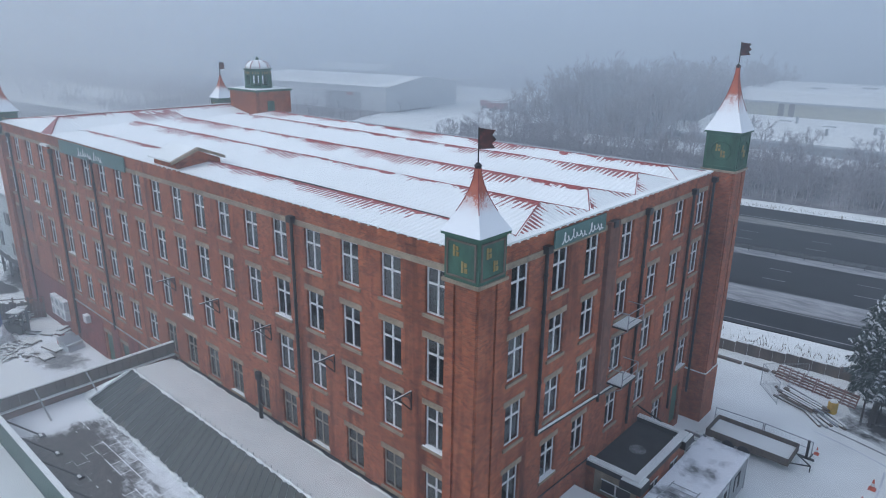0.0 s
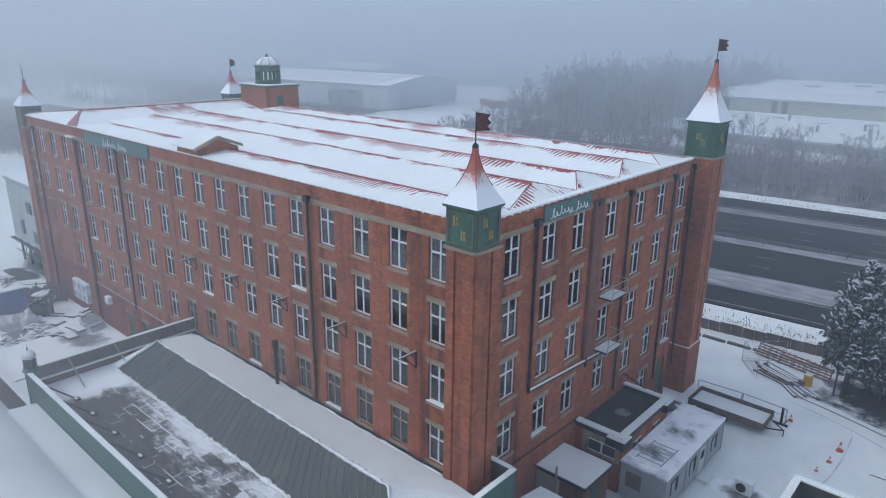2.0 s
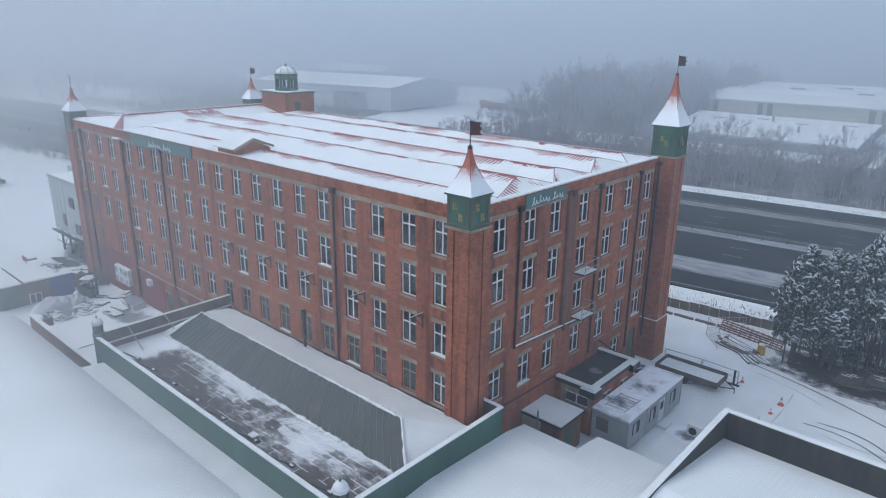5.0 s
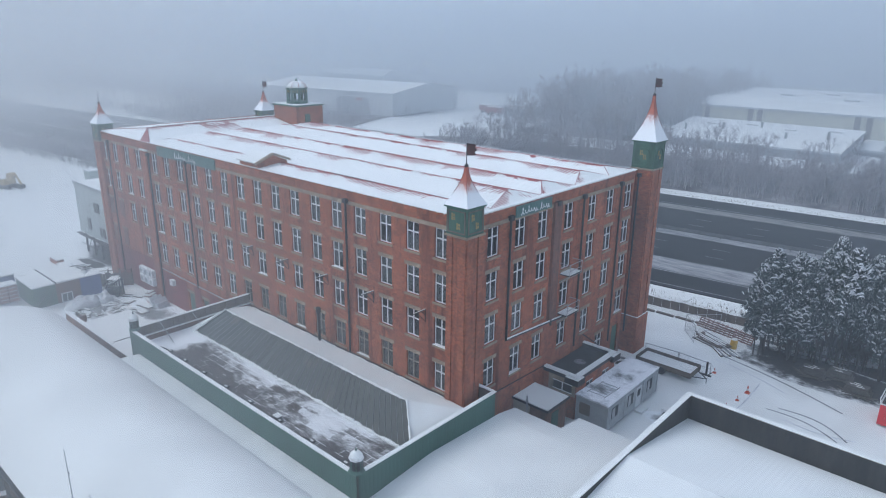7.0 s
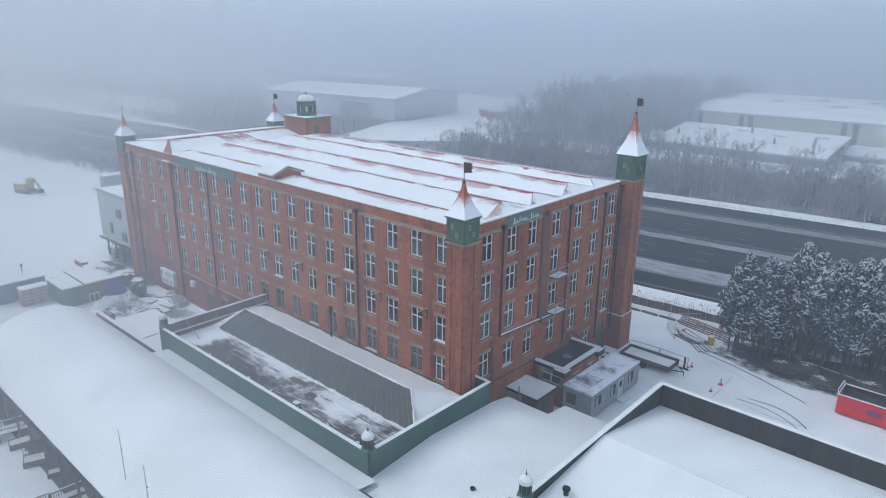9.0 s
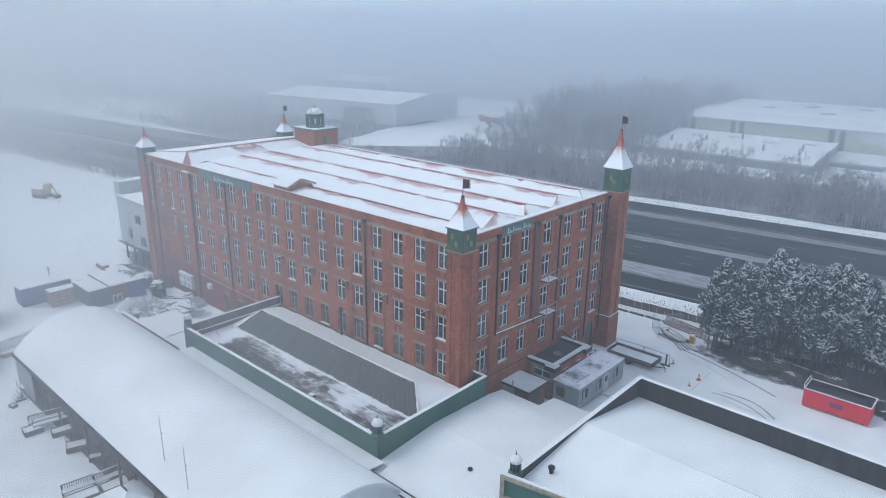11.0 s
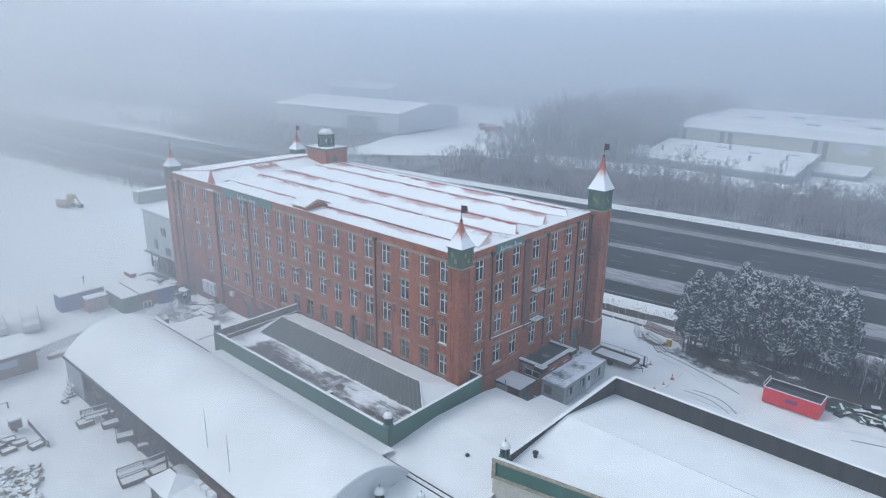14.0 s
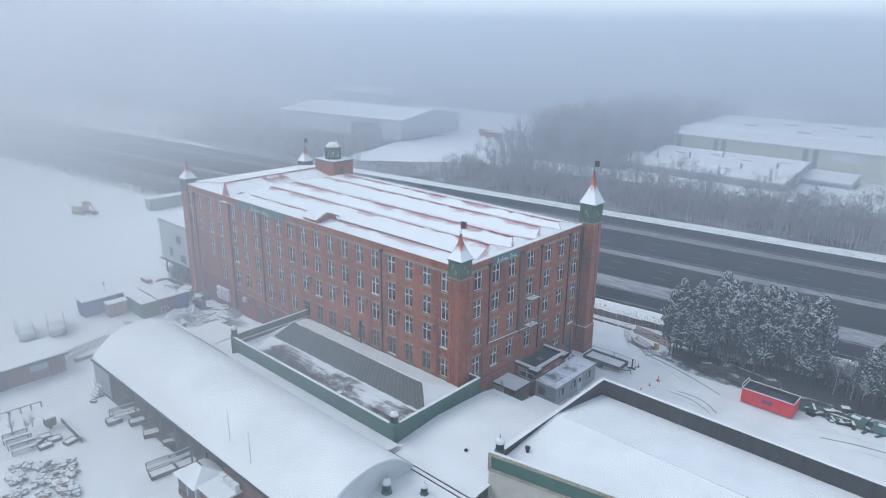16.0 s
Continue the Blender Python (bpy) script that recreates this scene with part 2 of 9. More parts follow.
# ---- building helpers ----
def box(bm, x0, y0, z0, x1, y1, z1):
    v = [bm.verts.new(p) for p in ((x0, y0, z0), (x1, y0, z0), (x1, y1, z0), (x0, y1, z0), (x0, y0, z1), (x1, y0, z1), (x1, y1, z1), (x0, y1, z1))]
    for f in ((0, 3, 2, 1), (4, 5, 6, 7), (0, 1, 5, 4), (1, 2, 6, 5), (2, 3, 7, 6), (3, 0, 4, 7)):
        bm.faces.new([v[i] for i in f])


def lathe(bm, profile, sides=8, x=0.0, y=0.0, turn=0.0):
    """Rings of (radius, z) round an upright axis, closed at both ends."""
    rings = []
    for r, z in profile:
        rings.append([bm.verts.new((x + r * math.cos(turn + 2 * math.pi * i / sides), y + r * math.sin(turn + 2 * math.pi * i / sides), z)) for i in range(sides)])
    for a, b in zip(rings, rings[1:]):
        for i in range(sides):
            bm.faces.new((a[i], a[(i + 1) % sides], b[(i + 1) % sides], b[i]))
    bm.faces.new(rings[0][::-1])
    bm.faces.new(rings[-1])


def rod(bm, a, b, r=0.03, sides=6, r2=None):
    """A straight bar from a to b."""
    a, b = Vector(a), Vector(b)
    q = (b - a).to_track_quat("Z", "Y").to_matrix()
    r2 = r if r2 is None else r2
    ra, rb = [], []
    for i in range(sides):
        d = q @ Vector((math.cos(2 * math.pi * i / sides), math.sin(2 * math.pi * i / sides), 0))
        ra.append(bm.verts.new(a + d * r))
        rb.append(bm.verts.new(b + d * r2))
    for i in range(sides):
        bm.faces.new((ra[i], ra[(i + 1) % sides], rb[(i + 1) % sides], rb[i]))
    bm.faces.new(ra[::-1])
    bm.faces.new(rb)


def pipe(bm, pts, radii, sides=6):
    """A bent bar through the points as one skin; radii: one number, or one for each point."""
    pts = [Vector(p) for p in pts]
    if not isinstance(radii, (list, tuple)):
        radii = [radii] * len(pts)
    rings, x = [], None
    for i, p in enumerate(pts):
        d = (pts[min(i + 1, len(pts) - 1)] - pts[max(i - 1, 0)]).normalized()
        x = d.orthogonal().normalized() if x is None else (x - d * x.dot(d)).normalized()
        y = d.cross(x)
        rings.append([bm.verts.new(p + (x * math.cos(2 * math.pi * k / sides) + y * math.sin(2 * math.pi * k / sides)) * radii[i]) for k in range(sides)])
    for a, b in zip(rings, rings[1:]):
        for k in range(sides):
            bm.faces.new((a[k], a[(k + 1) % sides], b[(k + 1) % sides], b[k]))
    bm.faces.new(rings[0][::-1])
    bm.faces.new(rings[-1])


def mesh_of(bm, name, mat, smooth=False):
    me = bpy.data.meshes.new(name)
    bm.normal_update()
    bm.to_mesh(me)
    bm.free()
    for m in (mat if isinstance(mat, (list, tuple)) else [mat]):
        me.materials.append(m)
    if smooth:
        for p in me.polygons:
            p.use_smooth = True
    return me


def part(name, bm, mat, parent=None, label="", at=None, smooth=False):
    """Links a bmesh (or a ready mesh) as one object under a thing or part."""
    me = bm if isinstance(bm, bpy.types.Mesh) else mesh_of(bm, name, mat, smooth)
    ob = new(name, me)
    if at is not None:
        ob.matrix_basis = at
    if parent is not None:
        ob.parent = parent
    if label:
        ob["label"] = label
    return ob


def thing(name, label, category, group="", kind="", at=None):
    ob = new(name)
    ob.empty_display_size = 0.3
    if at is not None:
        ob.matrix_basis = at
    return tagged(ob, label, category, group, kind)


def structure(name, bm, mat, label, category, smooth=False):
    return tagged(part(name, bm, mat, smooth=smooth), label, category, kind="structure")


def boxes(*rows):
    bm = bmesh.new()
    for r in rows:
        box(bm, *r)
    return bm


def pierced(bm, u0, u1, v0, v1, holes, put, thick):
    """A wall from u0 to u1 and v0 to v1 with holes (u0, u1, v0, v1) cut through; put(u, v, d) places a point at depth d."""
    us = sorted({u0, u1, *(h[0] for h in holes), *(h[1] for h in holes)})
    vs = sorted({v0, v1, *(h[2] for h in holes), *(h[3] for h in holes)})
    cache = {}

    def vert(u, v, d):
        k = (round(u, 4), round(v, 4), d)
        if k not in cache:
            cache[k] = bm.verts.new(put(u, v, d))
        return cache[k]

    def is_open(i, j):
        if i < 0 or j < 0 or i >= len(us) - 1 or j >= len(vs) - 1:
            return True
        u, v = (us[i] + us[i + 1]) / 2, (vs[j] + vs[j + 1]) / 2
        return any(h[0] < u < h[1] and h[2] < v < h[3] for h in holes)

    for i in range(len(us) - 1):
        for j in range(len(vs) - 1):
            if is_open(i, j):
                continue
            a, b, c, d = us[i], us[i + 1], vs[j], vs[j + 1]
            bm.faces.new((vert(a, c, 0), vert(b, c, 0), vert(b, d, 0), vert(a, d, 0)))
            bm.faces.new((vert(a, d, thick), vert(b, d, thick), vert(b, c, thick), vert(a, c, thick)))
            for (p, q, ii, jj) in (((a, c), (b, c), i, j - 1), ((b, c), (b, d), i + 1, j), ((b, d), (a, d), i, j + 1), ((a, d), (a, c), i - 1, j)):
                if is_open(ii, jj):
                    bm.faces.new((vert(*q, 0), vert(*p, 0), vert(*p, thick), vert(*q, thick)))


def face(bm, *pts):
    return bm.faces.new([bm.verts.new(p) for p in pts])


# ---- ground and motorway ----
ROAD_D = Vector((0.994, 0.11))
ROAD_N = Vector((-0.11, 0.994))


def along(s, off, z):
    """A point s metres along the motorway at an offset across it."""
    p = ROAD_D * s + ROAD_N * off
    return (p.x, p.y, z)


def ground_z(x, y):
    """Yard level, the motorway's level, and the rising land past it."""
    off = -0.11 * x + 0.994 * y
    def ease(a, b, v):
        t = min(1, max(0, (v - a) / (b - a)))
        return t * t * (3 - 2 * t)
    z = GROUND + 0.55 * ease(58, 63, off) + 3.6 * ease(117, 150, off) + 4.0 * ease(220, 600, off)
    far = max(0.0, abs(x) - 220, abs(y) - 260)
    return z + 5.0 * ease(0, 900, far) * noise.noise((x * 0.002, y * 0.002, 0.3))


bm = bmesh.new()
xs = sorted({*range(-260, 121, 10), -2600, -1800, -1200, -900, -700, -550, -450, -380, -320, -290, 150, 200, 270, 360, 500, 700, 1000, 1500, 2200})
ys = sorted({*range(-60, 261, 5), -1500, -900, -500, -300, -200, -130, -90, 290, 330, 380, 440, 520, 620, 760, 950, 1200, 1600, 2200, 3000})
grid = [[bm.verts.new((x, y, ground_z(x, y))) for x in xs] for y in ys]
for j in range(len(ys) - 1):
    for i in range(len(xs) - 1):
        bm.faces.new((grid[j][i], grid[j][i + 1], grid[j + 1][i + 1], grid[j + 1][i]))
structure("ground", bm, SNOW, "snow-covered open ground reaching into the fog", "ground", True)


ROAD_Z = 0.22


def strip(name, off0, off1, z, mat, label, category="road", s0=-900, s1=500):
    bm = bmesh.new()
    n = 70
    rows = []
    for i in range(n + 1):
        s = s0 + (s1 - s0) * i / n
        j0, j1 = 0.35 * noise.noise((s * 0.05, off0, 0)), 0.35 * noise.noise((s * 0.05, off1, 3))
        rows.append([bm.verts.new(along(s, off0 + j0, z - 0.12)), bm.verts.new(along(s, off0 + j0, z)), bm.verts.new(along(s, off1 + j1, z)), bm.verts.new(along(s, off1 + j1, z - 0.12))])
    for a, b in zip(rows, rows[1:]):
        for k in range(3):
            bm.faces.new((a[k], b[k], b[k + 1], a[k + 1]))
    return structure(name, bm, mat, label, category)


def slush_band(name, off0, off1, mat, label, z=ROAD_Z + 0.015, s0=-900, s1=500):
    """A thin band of slush with its rims marked for the material."""
    bm = bmesh.new()
    uv = bm.loops.layers.uv.new("rim")
    n, cols = 140, (0.0, 0.3, 0.7, 1.0)
    rows = []
    for i in range(n + 1):
        s = s0 + (s1 - s0) * i / n
        rows.append([bm.verts.new(along(s, off0 + (off1 - off0) * c, z + 0.02 * (0 < c < 1))) for c in cols])
    for i in range(n):
        for k in range(3):
            f = bm.faces.new((rows[i][k], rows[i + 1][k], rows[i + 1][k + 1], rows[i][k + 1]))
            for lp, c in zip(f.loops, (cols[k], cols[k], cols[k + 1], cols[k + 1])):
                lp[uv].uv = (0, 1.0 if 0 < c < 1 else 0.0)
    return structure(name, bm, mat, label, "slush")


strip("road", 64.4, 115.0, ROAD_Z, ASPHALT, "wet dark asphalt motorway with slush between the lanes", "road")
slush_band("road_slush_1", 70.4, 76.0, SLUSH, "band of dirty slush beside the running lanes")
slush_band("road_slush_2", 87.4, 90.2, SLUSH, "slush along the central reservation")
slush_band("road_slush_3", 103.8, 107.6, SLUSH_THIN, "band of dirty slush beside the far lanes")

# ---- the mill ----
WY, EX, BY, WX = 19.5, -15.5, 43.0, -74.2   # planes of the four walls
TOP = 17.9                                   # wall head
COLS = [-17.7, -20.5, -23.3, -26.1, -28.9, -31.6, -34.4, -37.15, -39.9, -42.65, -45.45, -48.25, -51.0, -53.85, -56.75, -59.45, -63.3, -66.15, -69.2, -72.1]
EAST = [22.4, 25.6, 28.5, 32.15, 35.8, 38.8, 42.0]
ROWS_Z = [14.6, 11.3, 7.98, 4.46]            # sills
WW, WH = 1.3, 2.15

mill = thing("mill_building", "red-brick Victorian cotton mill of five storeys with snowy roofs", "building")

long_windows = [(x, z) for z in ROWS_Z for x in COLS if not (z < 10 and x < -68) and not (z < 5 and x < -64)]
long_doors = [(-51.2, GROUND, 2.6), (-54.2, GROUND, 2.6), (-47.6, 0.4, 2.0)]
east_windows = [(y, z) for z in ROWS_Z for y in EAST] + [(38.8, 1.1)]
east_doors = [(41.9, 0.1, 3.0), (27.2, GROUND, 2.5)]


def hole(u, z, w=WW, h=WH):
    return (u - w / 2, u + w / 2, z, z + h)


bm = bmesh.new()
pierced(bm, WX, EX, GROUND - 0.3, TOP, [hole(x, z) for x, z in long_windows] + [hole(x, z, 1.3, h) for x, z, h in long_doors], lambda u, v, d: (u, WY + d, v), 0.45)
part("south_wall", bm, BRICK, mill)
bm = bmesh.new()
pierced(bm, WY + 0.45, BY, GROUND - 0.3, TOP, [hole(y, z) for y, z in east_windows] + [hole(y, z, 1.2, h) for y, z, h in east_doors], lambda u, v, d: (EX - d, u, v), 0.45)
part("east_wall", bm, BRICK, mill)
part("north_wall", boxes((WX + 0.45, BY - 0.45, GROUND - 0.3, EX - 0.45, BY, TOP)), BRICK, mill)
part("west_wall", boxes((WX, WY + 0.45, GROUND - 0.3, WX + 0.45, BY, TOP)), BRICK, mill)
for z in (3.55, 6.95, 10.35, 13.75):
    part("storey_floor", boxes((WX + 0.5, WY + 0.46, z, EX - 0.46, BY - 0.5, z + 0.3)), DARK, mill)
# unseen wall added as dark backing that stops sight through the windows
part("dark_backing_wall", boxes((WX + 4, WY + 4.4, GROUND, EX - 4.4, WY + 4.6, 17.2), (EX - 4.6, WY + 4.6, GROUND, EX - 4.4, BY - 1, 17.2)), DARK, mill)

# stone band under the parapet, wall-head trim, floor strings
part("stone_band", boxes((WX + 0.9, WY - 0.05, 16.78, EX - 1.6, WY + 0.02, 17.06)), STONE, mill, "weathered gritstone band")
part("stone_band", boxes((EX - 0.02, WY + 1.5, 16.78, EX + 0.05, BY - 0.2, 17.06)), STONE, mill, "weathered gritstone band")
part("brick_course", boxes((WX + 0.9, WY - 0.09, 17.55, EX - 1.6, WY + 0.02, 17.86)), BRICK, mill)
part("brick_course", boxes((EX - 0.02, WY + 1.5, 17.55, EX + 0.09, BY, 17.86)), BRICK, mill)
part("coping", boxes((EX - 0.26, WY + 1.4, TOP, EX + 0.13, BY + 0.1, TOP + 0.09)), SNOW_ROOF, mill, "snow-capped coping")


def window_parts(paint):
    """Meshes of one mill window. Local x runs along the wall, y into it, z from the sill."""
    w, h = WW / 2, WH
    t, d0, d1 = 0.075, 0.12, 0.19
    fr = bmesh.new()
    pierced(fr, -w, w, 0, h, [(-w + t, w - t, t, h - t)], lambda u, v, d: (u, d0 + d, v), d1 - d0)
    made = {"frame": mesh_of(fr, "window_frame", paint)}
    made["mullion"] = mesh_of(boxes((-0.045, d0 - 0.012, t, 0.045, d1, h - t)), "mullion", paint)
    made["transom"] = mesh_of(boxes((-w + t, d0 - 0.01, 1.36, w - t, d1 - 0.004, 1.45)), "transom", paint)
    made["panes"] = [mesh_of(boxes((x0, d0 + 0.03, z0, x1, d0 + 0.045, z1)), "pane", GLASS) for x0, x1 in ((-w + t, -0.045), (0.045, w - t)) for z0, z1 in ((t, 1.36), (1.45, h - t))]
    made["sill"] = mesh_of(boxes((-w - 0.12, -0.09, -0.16, w + 0.12, 0.14, -0.004)), "sill", STONE)
    made["sill_snow"] = mesh_of(boxes((-w - 0.08, -0.085, 0.0, w + 0.08, 0.115, 0.03)), "sill_snow", SNOW_ROOF)
    made["lintel"] = mesh_of(boxes((-w - 0.16, -0.025, h + 0.003, w + 0.16, 0.1, h + 0.3)), "lintel", STONE)
    made["blind"] = mesh_of(boxes((-w + 0.05, d1 + 0.06, 0.7, w - 0.05, d1 + 0.08, h - 0.03)), "blind", BLIND)
    return made


DRAB = mottled("drab_window_paint", (0.2, 0.18, 0.15), (0.36, 0.33, 0.28), 0.6)
WHITE_WINDOW, DRAB_WINDOW = window_parts(WHITE), window_parts(DRAB)
rng = random.Random(4)


def place_window(m, lintel=True, made=WHITE_WINDOW):
    win = part("window", made["frame"], None, mill, at=m)
    for name in ("mullion", "transom", "sill"):
        part(name, made[name], None, win)
    for me in made["panes"]:
        pane = part("pane", me, None, win)
        pane.visible_shadow = False
    if rng.random() < 0.05:
        part("sill_snow", made["sill_snow"], None, win)
    if lintel:
        part("lintel", made["lintel"], None, win)
    k = rng.random()
    if k < 0.72:
        b = part("blind", made["blind"], None, win)
        if k < 0.3:
            b.matrix_basis = Matrix.Translation((0, 0, 1.2)) @ Matrix.Diagonal((1, 1, 0.42, 1))


for x, z in long_windows:
    place_window(pose(x, WY, z), z < 14, DRAB_WINDOW if z < 5 and -43 < x < -18 else WHITE_WINDOW)
for y, z in east_windows:
    place_window(pose(EX, y, z, 0, 0, 90), z < 14)
for x, z, h in long_doors:
    d = part("door", boxes((x - 0.65, WY + 0.14, z, x + 0.65, WY + 0.2, z + h)), GREEN_OLD, mill, "green boarded door")
    part("door_rail", boxes(*[(x - 0.6, WY + 0.115, z + k, x + 0.6, WY + 0.14, z + k + 0.12) for k in (0.15, h / 2, h - 0.25)]), GREEN_OLD, d)
    part("lintel", boxes((x - 0.85, WY - 0.03, z + h + 0.003, x + 0.85, WY + 0.1, z + h + 0.3)), STONE, d)
for y, z, h in east_doors:
    d = part("door", boxes((EX - 0.2, y - 0.6, z, EX - 0.14, y + 0.6, z + h)), GREEN_OLD, mill, "green panelled door")
    part("door_rail", boxes(*[(EX - 0.14, y - 0.55, z + k, EX - 0.115, y + 0.55, z + k + 0.12) for k in (0.15, h / 2, h - 0.25)]), GREEN_OLD, d)
# bricked-up windows in the end bay
for x in COLS[-2:]:
    for z in ROWS_Z[2:]:
        p = part("bricked_opening", boxes((x - 0.6, WY - 0.03, z, x + 0.6, WY + 0.02, z + 2.0)), BRICK_OLD, mill, "bricked-up window")
        part("lintel", boxes((x - 0.75, WY - 0.04, z + 2.003, x + 0.75, WY + 0.02, z + 2.28)), STONE, p)
# painted plinth of the yard side
MAROON = brick_material("maroon_painted_brick", (0.24, 0.056, 0.046), (0.17, 0.042, 0.038), (0.22, 0.085, 0.075))
for x0, x1, z1 in ((WX + 1.0, -62.05, 4.1), (-46.8, -42.8, 3.2), (-60.3, -55.1, 3.2), (-53.4, -52.1, 3.2), (-50.4, -48.5, 3.2)):
    part("painted_plinth", boxes((x0, WY - 0.05, GROUND, x1, WY + 0.02, z1)), MAROON, mill, "flaking maroon wall paint")

# pilasters of the west bay and pipes
part("pilaster", boxes((-62.0, WY - 0.22, GROUND, -60.7, WY + 0.02, 16.9)), BRICK, mill)
part("pilaster_cap", boxes((-62.1, WY - 0.32, 16.9, -60.6, WY + 0.02, 17.05)), SNOW_ROOF, mill)


def downpipe(u, z0, z1, wall):
    """A cast-iron rainwater pipe with a hopper head and collars."""
    bm = bmesh.new()
    def at(du, dep, z):
        return (u + du, WY - dep, z) if wall == "s" else (EX + dep, u + du, z)
    rod(bm, at(0, 0.14, z0), at(0, 0.14, z1), 0.085, 8)
    z = z0 + 1.0
    while z < z1:
        rod(bm, at(0, 0.14, z), at(0, 0.14, z + 0.12), 0.115, 8)
        z += 1.8
    a, b = at(-0.2, 0.02, z1), at(0.2, 0.32, z1 + 0.34)
    box(bm, min(a[0], b[0]), min(a[1], b[1]), a[2], max(a[0], b[0]), max(a[1], b[1]), b[2])
    return part("downpipe", bm, IRON, mill, "black cast-iron downpipe")


for x, z0, z1 in ((-27.6, 4.1, 16.9), (-52.35, 3.2, 16.6), (-70.65, 0.2, 16.7), (-60.45, 0.3, 16.4)):
    downpipe(x, z0, z1, "s")
for y, z0, z1 in ((24.2, 7.6, 16.9), (30.2, 6.9, 16.9), (34.15, 3.7, 16.8), (40.4, 2.0, 16.9), (43.5, 2.0, 17.2)):
    downpipe(y, z0, z1, "e")
bm = bmesh.new()
box(bm, EX, 29.75, 7.5, EX + 0.24, 30.75, 17.2)
part("flue_breast", bm, BRICK_OLD, mill, "sooty brick flue")
bm = bmesh.new()
rod(bm, (EX + 0.12, 24.2, 7.62), (EX + 0.12, 33.6, 7.0), 0.07, 6)
part("wall_pipe", bm, IRON, mill)
part("pipe_snow", boxes((EX + 0.06, 24.3, 7.68, EX + 0.2, 24.4, 7.7)), SNOW_ROOF, mill)
bm = bmesh.new()
rod(bm, (EX + 0.12, 24.25, 7.72), (EX + 0.12, 33.5, 7.11), 0.06, 5)
part("pipe_snow", bm, SNOW_ROOF, mill, "snow lying along the wall pipe")
bm = bmesh.new()
rod(bm, (EX + 0.09, 20.9, 3.75), (EX + 0.09, 29.7, 3.45), 0.04, 5)
part("wall_pipe", bm, IRON, mill)
bm = bmesh.new()
rod(bm, (-61.5, WY - 0.1, 3.6), (-43.0, WY - 0.1, 3.35), 0.06, 6)
part("wall_pipe", bm, STEEL, mill, "pale pipe run with snow")


def balcony(z):
    """A small steel escape landing with rails."""
    y0, y1, x0, x1 = 31.3, 33.1, EX + 0.02, EX + 0.95
    plat = part("landing", boxes((x0, y0, z, x1, y1, z + 0.08)), IRON, mill, "small steel escape landing")
    part("landing_snow", boxes((x0 + 0.03, y0 + 0.05, z + 0.083, x1 - 0.05, y1 - 0.05, z + 0.15)), SNOW_ROOF, plat)
    for p, q in (((x1, y0, z), (x1, y0, z + 1.0)), ((x1, y1, z), (x1, y1, z + 1.0)), ((x1, y0, z + 1.0), (x1, y1, z + 1.0)), ((x1, y0, z + 0.5), (x1, y1, z + 0.5)), ((x0, y0, z + 1.0), (x1, y0, z + 1.0)), ((x0, y1, z + 1.0), (x1, y1, z + 1.0)), ((x0, y0, z - 0.7), (x1, y0, z)), ((x0, y1, z - 0.7), (x1, y1, z))):
        bm = bmesh.new()
        rod(bm, p, q, 0.03, 5)
        part("rail_bar", bm, STEEL, plat)


balcony(10.95)
balcony(7.5)


def hoist_bracket(x, z):
    """A steel bracket with a lattice spandrel, standing out over a window."""
    bm = bmesh.new()
    y0, y1 = WY - 0.02, WY - 1.25
    rod(bm, (x, y0, z), (x, y1, z), 0.035, 5)
    rod(bm, (x, y0, z - 0.95), (x, y0, z), 0.035, 5)
    rod(bm, (x, y0, z - 0.95), (x, y1 + 0.35, z), 0.03, 5)
    for k in (0.25, 0.5, 0.75):
        rod(bm, (x, y0 - 0.9 * k, z), (x, y0, z - 0.95 * (1 - k) * 0.9), 0.018, 4)
    ob = part("hoist_bracket", bm, IRON, mill, "iron bracket with snow on its arm")
    bm = bmesh.new()
    rod(bm, (x, y0, z + 0.045), (x, y1, z + 0.045), 0.03, 5)
    part("bracket_snow", bm, SNOW_ROOF, ob)


for x, z in ((-19.2, 10.45), (-24.7, 10.4), (-30.3, 10.35), (-35.8, 10.4), (-41.3, 10.4)):
    hoist_bracket(x, z)

# ---- mill roofs ----
def uv_quad(bm, layer, pts, uvs):
    f = bm.faces.new([bm.verts.new(p) for p in pts])
    for loop, uv in zip(f.loops, uvs):
        loop[layer].uv = uv


